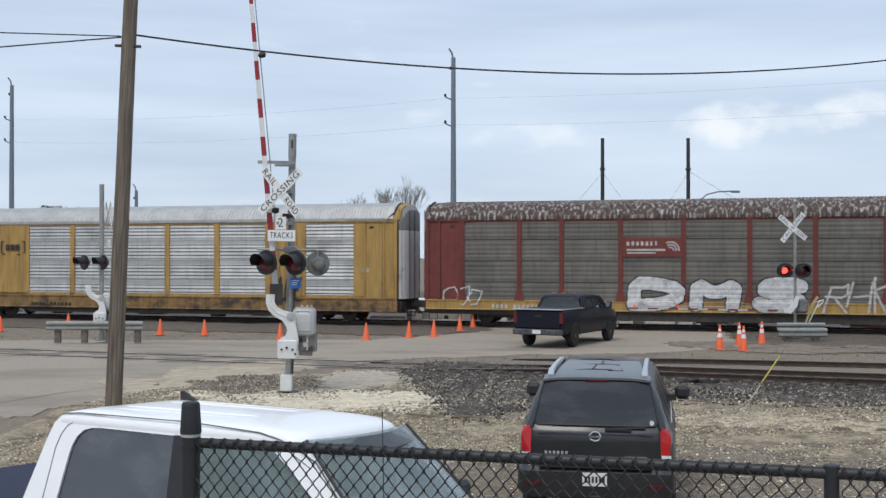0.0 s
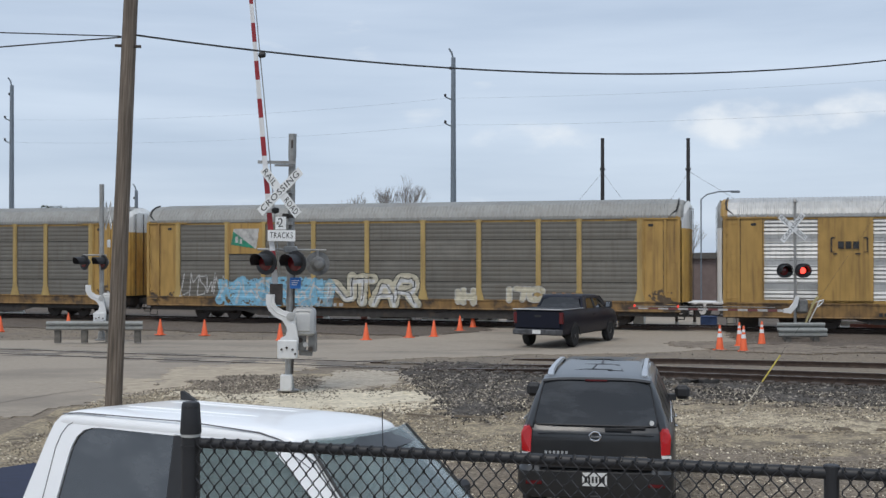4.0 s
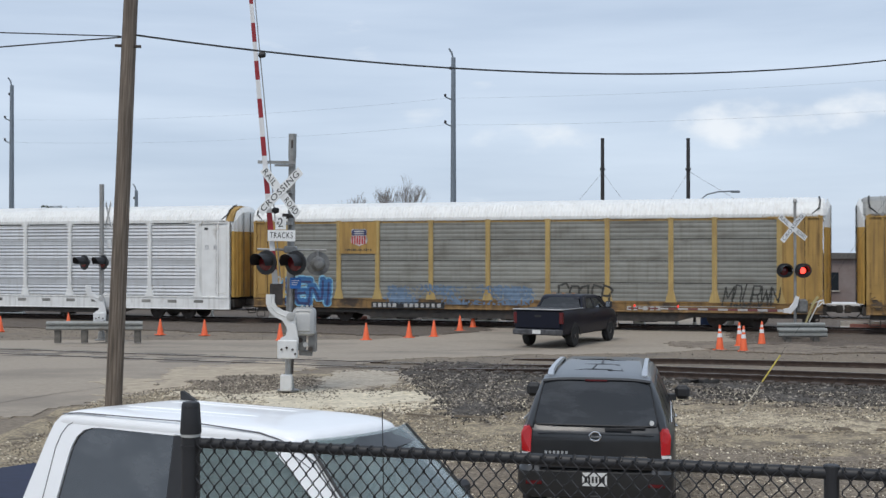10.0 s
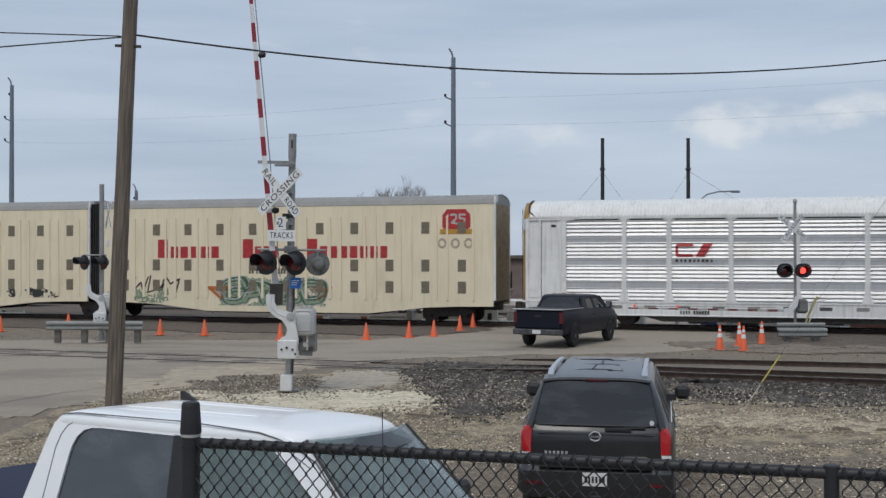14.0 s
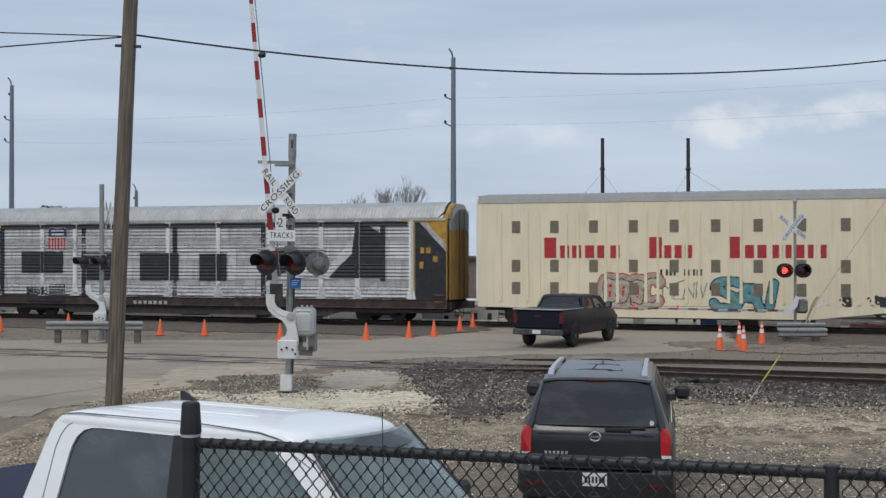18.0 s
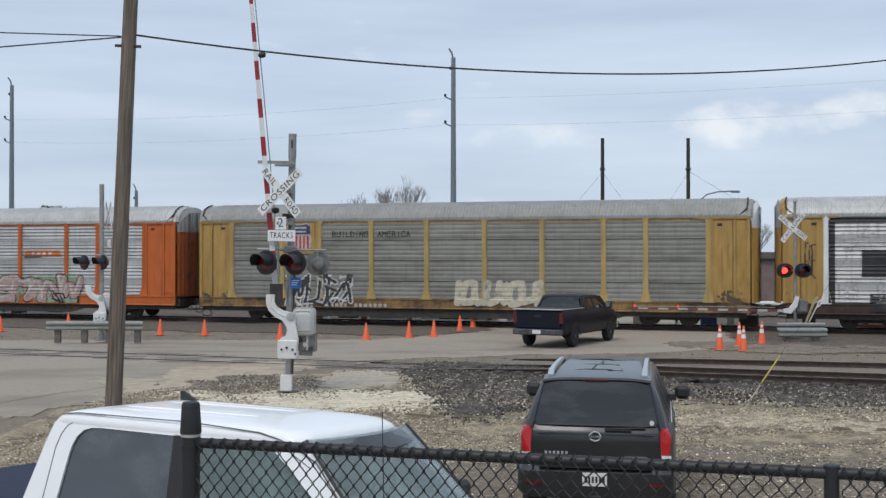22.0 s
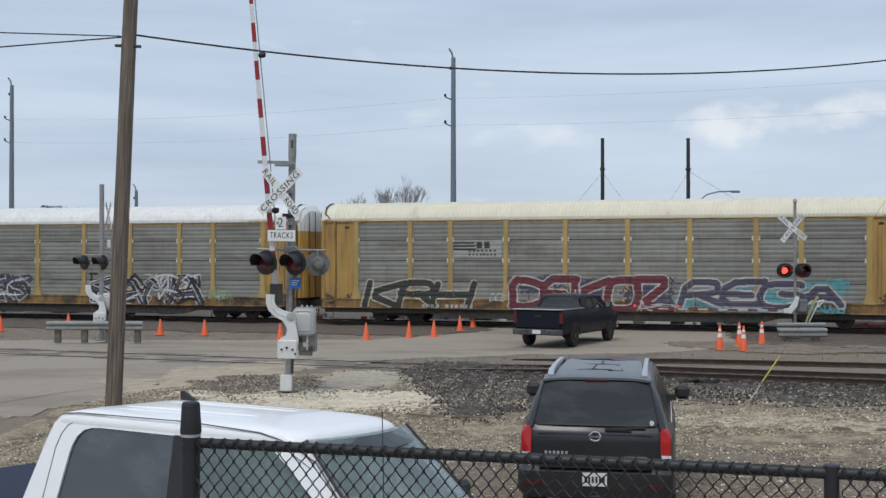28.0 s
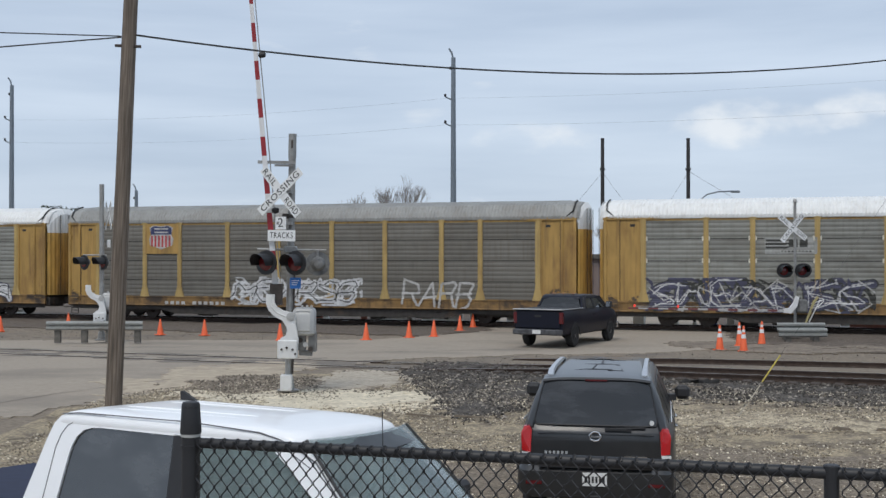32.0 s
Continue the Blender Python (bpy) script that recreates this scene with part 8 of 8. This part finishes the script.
# white-roofed shield car
shield(c4, 5.25, 6.1, 3.68, 4.5)
emblem(c4, "thin slogan bars", [("poly", p, "soot") for p in bars(4.95, 6.35, 3.45, 3.53, 14)], 4.9, 6.4, 3.4, 3.6)
tag(c4, "O", 0.95, 1.45, 1.6, 2.15, "white", 34, 0.09, kind="plain")
piece(c4, "SENI", 1.5, 4.5, 0.75, 2.15, "blue", "sky", 31, 0.34, 0.06, jitter=0.04, inner="navy", label="blue graffiti letters")
painted(c4, "graffiti", "faded blue sprayed patch", [("mist", 0.1, 0.7, 3, "bluefade")], 6.8, 14.5, 0.9, 1.95)
tag(c4, "COOCR", 15.3, 17.9, 1.0, 1.8, "soot", 32, 0.085)
tag(c4, "MOURWN", 22.8, 25.2, 1.05, 1.85, "soot", 33, 0.065)
marks(c4, 6.4, 9.9, 0.86, 1.0, 10, "white", under="black")
marks(c4, 18.6, 20.2, 0.86, 1.0, 3, "white")
# white car
emblem(c5, "dark red rounded line emblem", [("lines", [[(7.6, 3.66), (7.0, 3.66), (6.95, 3.6), (6.95, 3.25), (7.0, 3.2), (7.6, 3.2)]], 0.12, "red"), ("poly", [(7.75, 3.14), (8.15, 3.14), (8.5, 3.72), (8.1, 3.72)], "red")]
       + [("poly", p, "soot") for p in bars(6.9, 8.6, 2.92, 3.04, 9)], 6.8, 8.75, 2.85, 3.85, "posts")
marks(c5, 7.1, 8.4, 0.88, 1.0, 8, "soot")
for xx in (25.6, 26.1):
    emblem(c5, "faint stencilled bars", [("poly", rect(xx, xx + 0.25, 3.5, 3.75), "silverw")], xx - 0.05, xx + 0.3, 3.45, 3.8, "plain")
# tall cream units
for unit, o in ((k1, 0.11), (k2, 0.0)):
    lay = []
    for a, b, n in ((3.17, 3.75, 1), (7.95, 8.5, 1), (11.42, 12.0, 1)):
        lay.append(("poly", rect(a + o, a + o + 0.56, 3.1, 4.02), "red"))
    for a, b, n in ((3.85, 6.75, 5), (8.6, 9.95, 3), (12.1, 15.75, 7)):
        d = (b - a) / n
        for i in range(n):
            u = a + o + d * i
            lay.append(("poly", rect(u + 0.04, u + d * 0.8, 3.1, 3.66), "red"))
    painted(unit, "lettering", "red bars of painted lettering", lay, 3.1, 15.95, 3.05, 4.1, "tall", 0.035)
    marks(unit, 8.3 + o, 9.2 + o, 2.32, 2.58, 3, "soot", "tall")
    marks(unit, 9.5 + o, 10.35 + o, 2.32, 2.58, 4, "soot", "tall")
emblem(k1, "red anniversary badge with gold band", [("poly", [(18.5, 4.55), (18.5, 5.1), (18.75, 5.4), (19.65, 5.4), (19.9, 5.1), (19.9, 4.55), (19.65, 4.35), (18.75, 4.35)], "red"), ("poly", rect(18.4, 20.0, 4.22, 4.45), "gold")]
       + [("lines", [[(18.78, 4.7), (18.78, 5.15)], [(18.95, 5.12), (19.2, 5.12), (19.2, 4.95), (18.97, 4.75), (19.22, 4.72)], [(19.62, 5.13), (19.36, 5.13), (19.36, 4.95), (19.6, 4.93), (19.6, 4.73), (19.34, 4.73)]], 0.09, "white")], 18.3, 20.1, 4.15, 5.45, "tall")
emblem(k1, "faded red roundels", [("lines", [[(x + 0.18 * math.cos(radians(a)), 3.78 + 0.2 * math.sin(radians(a))) for a in range(0, 361, 40)]], 0.1, "salmon") for x in (18.5, 19.15, 19.8)], 18.2, 20.1, 3.5, 4.05, "tall")
piece(k1, "GAMBO", 6.9, 12.5, 0.8, 2.1, "dkgreen", "white", 41, 0.42, 0.05, hl="white", bg="mint", kind="tall", inner="mint", label="green graffiti letters with white outline")
for a, b, c in ((6.0, 7.3, 6.9), (12.9, 11.7, 12.2)):
    painted(k1, "graffiti", "orange graffiti arrow", [("poly", [(a, 1.65), (b, 1.7), (c, 0.95)], "orange"), ("poly", [(a + (c - a) * 0.5, 1.5), (b, 1.55), (c, 1.1)], "salmon")], min(a, b) - 0.1, max(a, b) + 0.1, 0.8, 1.8, "tall")
painted(k1, "graffiti", "faded sooty sprayed patch", [("mist", 0.05, 0.9, 4, "mint")], 1.6, 4.2, 0.8, 1.7, "tall")
tag(k1, "WUM", 1.7, 4.3, 1.4, 2.1, "soot", 42, 0.08, kind="tall")
piece(k2, "COOC", 5.7, 8.5, 0.85, 2.35, "salmon", "red", 44, 0.5, 0.05, kind="tall", core="maroon", inner="cream", label="pinkish red outlined graffiti")
piece(k2, "SAI", 10.6, 13.9, 0.75, 2.25, "teal", "black", 45, 0.36, 0.05, kind="tall", hl="mint", label="teal graffiti letters with black outline")
tag(k2, "MENW", 8.5, 10.4, 1.3, 2.0, "mint", 46, 0.05, kind="tall")
painted(k2, "graffiti", "grey sprayed patch", [("mist", -0.1, 1.2, 9, "soot")], 16.0, 20.0, 1.0, 1.6, "tall")
# black-lettered silver car
BK = [rect(3.3, 5.85, 2.3, 3.45), rect(7.3, 9.05, 1.95, 3.36), rect(10.45, 12.7, 1.95, 3.34), rect(13.9, 15.42, 1.95, 3.28), [(17.5, 3.42), (20.3, 3.4), (17.9, 2.0), (17.5, 1.9)],
      [(20.9, 2.1), (22.15, 3.3), (22.35, 4.75), (22.85, 4.75), (23.85, 4.15), (23.85, 2.1)], rect(7.0, 7.27, 1.1, 4.8), rect(12.35, 12.62, 1.1, 4.8), rect(17.3, 17.62, 1.1, 4.8), rect(2.0, 25.0, 4.62, 4.82), rect(1.95, 2.2, 1.15, 4.7),
      rect(23.6, 23.9, 2.0, 4.8), rect(3.6, 4.9, 0.8, 1.55), rect(5.0, 6.0, 0.8, 1.7)]
painted(c8, "graffiti", "huge black rolled-on letters", [("poly", p, "silverw") for p in (rect(8.9, 12.1, 3.55, 3.62), rect(12.8, 15.9, 3.38, 3.52), rect(15.5, 15.95, 2.0, 3.4), rect(17.9, 20.3, 3.6, 3.68), [(20.4, 2.1), (22.2, 4.0), (22.3, 3.3), (21.0, 2.05)], [(18.2, 2.0), (20.4, 3.3), (20.4, 2.2)], rect(7.3, 9.4, 4.2, 4.5), rect(2.3, 24.9, 1.2, 1.32),
                                                                      [(22.9, 4.75), (23.85, 4.75), (23.85, 4.2)])] + [("poly", p, "black") for p in BK], 1.9, 25.1, 0.8, 4.84, "posts", 0.045)
painted(c8, "graffiti", "patchy white rolled paint", [("mist", 0.05, 0.5, 6, "silverw")], 2.2, 24.8, 1.1, 2.0, "posts", 0.05)
painted(c8, "graffiti", "patchy white rolled paint", [("mist", -0.28, 0.45, 16, "white")], 2.2, 22.0, 3.4, 4.6, "posts", 0.05)
painted(c8, "graffiti", "black painted end with white slash", [("poly", rect(25.25, 26.95, 1.15, 4.8), "black"), ("poly", [(25.7, 4.8), (26.95, 3.6), (26.95, 4.8)], "gold"), ("poly", [(25.6, 4.8), (25.95, 4.8), (26.95, 3.75), (26.95, 3.4)], "white")]
        + [("poly", rect(a, a + 0.22, z, z + 0.3), "gold") for a, z in ((25.6, 2.6), (25.65, 3.3), (25.95, 3.3), (26.3, 2.9))], 25.25, 26.95, 1.15, 4.8, "posts", 0.045)
shield(c8, 4.9, 6.15, 3.4, 4.72, "posts")
tag(c8, "EOE", 0.95, 1.4, 2.4, 3.6, "soot", 51, 0.05, kind="plain")
marks(c8, 8.4, 12.2, 0.84, 0.98, 10)
# slogan car
shield(c9, 4.85, 6.2, 3.42, 4.78)
painted(c9, "slogan", "thin black slogan lettering", [("lines", letters("BUILDING", 7.25, 9.15, 4.12, 4.36, random.Random(1), 0, 0, 0.3) + letters("AMERICA", 9.6, 11.3, 4.12, 4.36, random.Random(1), 0, 0, 0.3), 0.055, "soot")], 7.1, 11.5, 4.05, 4.45, "posts", 0.025)
piece(c9, "WUTA", 4.8, 8.3, 0.78, 2.25, "soot", "silverw", 61, 0.15, 0.06, jitter=0.12, slant=0.25, wild=7, label="black and white graffiti letters")
piece(c9, "IOLUIOUI", 13.2, 18.0, 0.8, 2.1, "cream", "white", 62, 0.3, 0.02, jitter=0.06, label="cream bubble graffiti letters")
marks(c9, 7.0, 10.2, 0.84, 0.96, 10, "white")
# orange car
emblem(c10, "orange and grey bars emblem", [("poly", [(17.95, 3.16), (20.3, 3.16), (20.1, 3.5), (18.1, 3.5)], "orange"), ("poly", rect(17.95, 19.0, 3.1, 3.16), "soot")] + [("poly", p, "silverw") for p in bars(18.4, 19.8, 3.26, 3.4, 4)], 17.8, 20.4, 3.05, 3.55, "posts")
piece(c10, "SANEW", 9.3, 14.3, 0.75, 2.15, "pink", "black", 71, 0.4, 0.05, jitter=0.09, hl="white", hlw=0.1, slant=0.25, bg="mint", wild=3, label="pink and cream graffiti letters")
piece(c10, "DEMANW", 15.0, 21.3, 0.75, 2.2, "pink", "black", 72, 0.4, 0.05, jitter=0.09, hl="white", hlw=0.1, slant=0.25, bg="mint", wild=3, label="pink and cream graffiti letters")
marks(c10, 7.0, 9.8, 0.84, 0.97, 9)
# cream-roofed car
emblem(c11, "grey plate with black bars", [("poly", rect(6.7, 9.1, 3.1, 3.95), "plategrey")] + [("poly", [(6.75, 3.85 - 0.16 * k), (7.9, 3.85 - 0.16 * k), (7.75, 3.77 - 0.16 * k), (6.75, 3.77 - 0.16 * k)], "soot") for k in range(3)] + [("poly", p, "soot") for p in bars(7.9, 8.6, 3.55, 3.85, 2, 0.75)]
       + [("poly", p, "soot") for p in bars(7.5, 8.9, 3.38, 3.48, 7) + bars(7.5, 8.9, 3.2, 3.3, 8)], 6.65, 9.15, 3.05, 4.0, "posts")
piece(c11, "KRH", 2.2, 7.6, 0.62, 2.1, "soot", "cream", 81, 0.3, 0.06, jitter=0.025, slant=0.15, label="black graffiti letters with pale rim")
piece(c11, "DEKOZ", 9.5, 17.0, 0.62, 2.3, "maroon", "white", 82, 0.34, 0.06, jitter=0.03, slant=0.05, wild=2, bg="slate", label="maroon graffiti letters with white outline")
piece(c11, "REGA", 17.3, 24.2, 0.78, 2.2, "purple", "white", 83, 0.28, 0.07, slant=0.05, bg="teal", inner="slate", label="grey-purple graffiti letters with white outline on teal")
tag(c11, "OCS", 8.5, 9.3, 1.1, 1.4, "white", 84, 0.05)
marks(c11, 5.2, 7.8, 0.84, 0.98, 9)
# white-roofed car with dark graffiti
emblem(c12, "white plate with black bars", [("poly", rect(7.1, 9.3, 3.25, 4.0), "plategrey")] + [("poly", [(7.15, 3.9 - 0.16 * k), (8.2, 3.9 - 0.16 * k), (8.0, 3.82 - 0.16 * k), (7.15, 3.82 - 0.16 * k)], "soot") for k in range(3)] + [("poly", p, "soot") for p in bars(8.1, 9.0, 3.55, 3.9, 2, 0.8)]
       + [("poly", p, "soot") for p in bars(7.8, 9.1, 3.34, 3.42, 9)], 7.05, 9.35, 3.2, 4.05, "posts")
piece(c12, "SWEANSE", 2.0, 11.6, 0.75, 2.15, "slate", "soot", 91, 0.34, 0.05, jitter=0.12, hl="white", core="silverw", wild=26, label="dark tangled graffiti with white streaks")
piece(c12, "SAMA", 15.3, 21.7, 0.75, 2.25, "black", "silverw", 92, 0.4, 0.05, jitter=0.1, hl="white", inner="purple", wild=8, label="black graffiti letters with purple and white")
painted(c12, "graffiti", "pale green sprayed fading", [("mist", 0.0, 0.6, 2, "mint")], 21.6, 24.5, 0.9, 1.7)
tag(c12, "JOEB", 25.5, 26.4, 4.1, 4.5, "soot", 93, 0.05, kind="plain")
marks(c12, 5.2, 8.0, 0.84, 0.97, 9)
# brown-grimed shield car
shield(c13, 4.9, 6.25, 3.55, 4.75)
piece(c13, "MEWRSB", 9.6, 16.5, 0.8, 2.1, "silverw", "silverw", 96, 0.16, 0.05, jitter=0.09, core="soot", wild=14, label="white smeared graffiti letters")
tag(c13, "RARB", 18.5, 22.1, 0.8, 1.95, "white", 97, 0.11, 0.07)
marks(c13, 5.8, 9.3, 0.84, 0.97, 9)
# last car
piece(c14, "NSA", 21.0, 25.0, 0.78, 1.9, "silverw", "slate", 98, 0.3, 0.05, jitter=0.09, core="soot", label="grey graffiti letters")

# the wheelsets roll while their car is near
ROLL = []
for c in CARS:
    for o in c.children_recursive:
        if o.name.split(".")[0] == "wheelset":
            ROLL.append((c, o))


def motions():
    for c in CARS:
        s = c["s0"]
        walk(c, [(0.0, on_track(s)), (32.0, on_track(s + SPEED * 32.0))])
    for c, o in ROLL:
        s, loc = c["s0"], o.location.copy()
        t0, t1 = max(0.0, (-34 - CAR_L - s) / SPEED), min(32.0, (32 - s) / SPEED)
        rows = [(0.0, pose(*loc))]
        n = int((t1 - t0) * 20)
        for k in range(1, n):
            rows.append((t0 + k / 20, pose(*loc, 0, 71.9 * k, 0)))
        rows.append((32.0, rows[-1][1]))
        if rows[-2][0] > 31.96:
            rows.pop(-2)
        walk(o, rows)
    # crossing lamps: half a beat lit, half dark, by turns, with a dark pause now and then
    beat, first, pause, rest = 1.22, 0.14, 6.62, 6.05

    def is_lit(lamp_no, t):
        if t > 1 and -0.73 < (t - rest + pause / 2) % pause - pause / 2 < 0.85:
            return False
        return (int((t - first) // (beat / 2)) % 2 == 0) == (lamp_no == 1)

    for lamp_no, drum in enumerate(FLASH):
        def turned(a):
            return pose(0, -0.04, 0, 0, 0, a)
        on = is_lit(lamp_no, 0.0)
        angle = 0.0 if on else 180.0
        rows = [(0.0, turned(angle))]
        for k in range(2, 638):
            t = k / 20
            if is_lit(lamp_no, t) != on and t - rows[-1][0] > 0.06:
                on = not on
                rows += [(t - 0.05 + j / 30, turned(angle + 60 * j)) for j in range(4)]
                angle += 180.0
        rows.append((32.0, turned(angle)))
        walk(drum, rows)


motions()
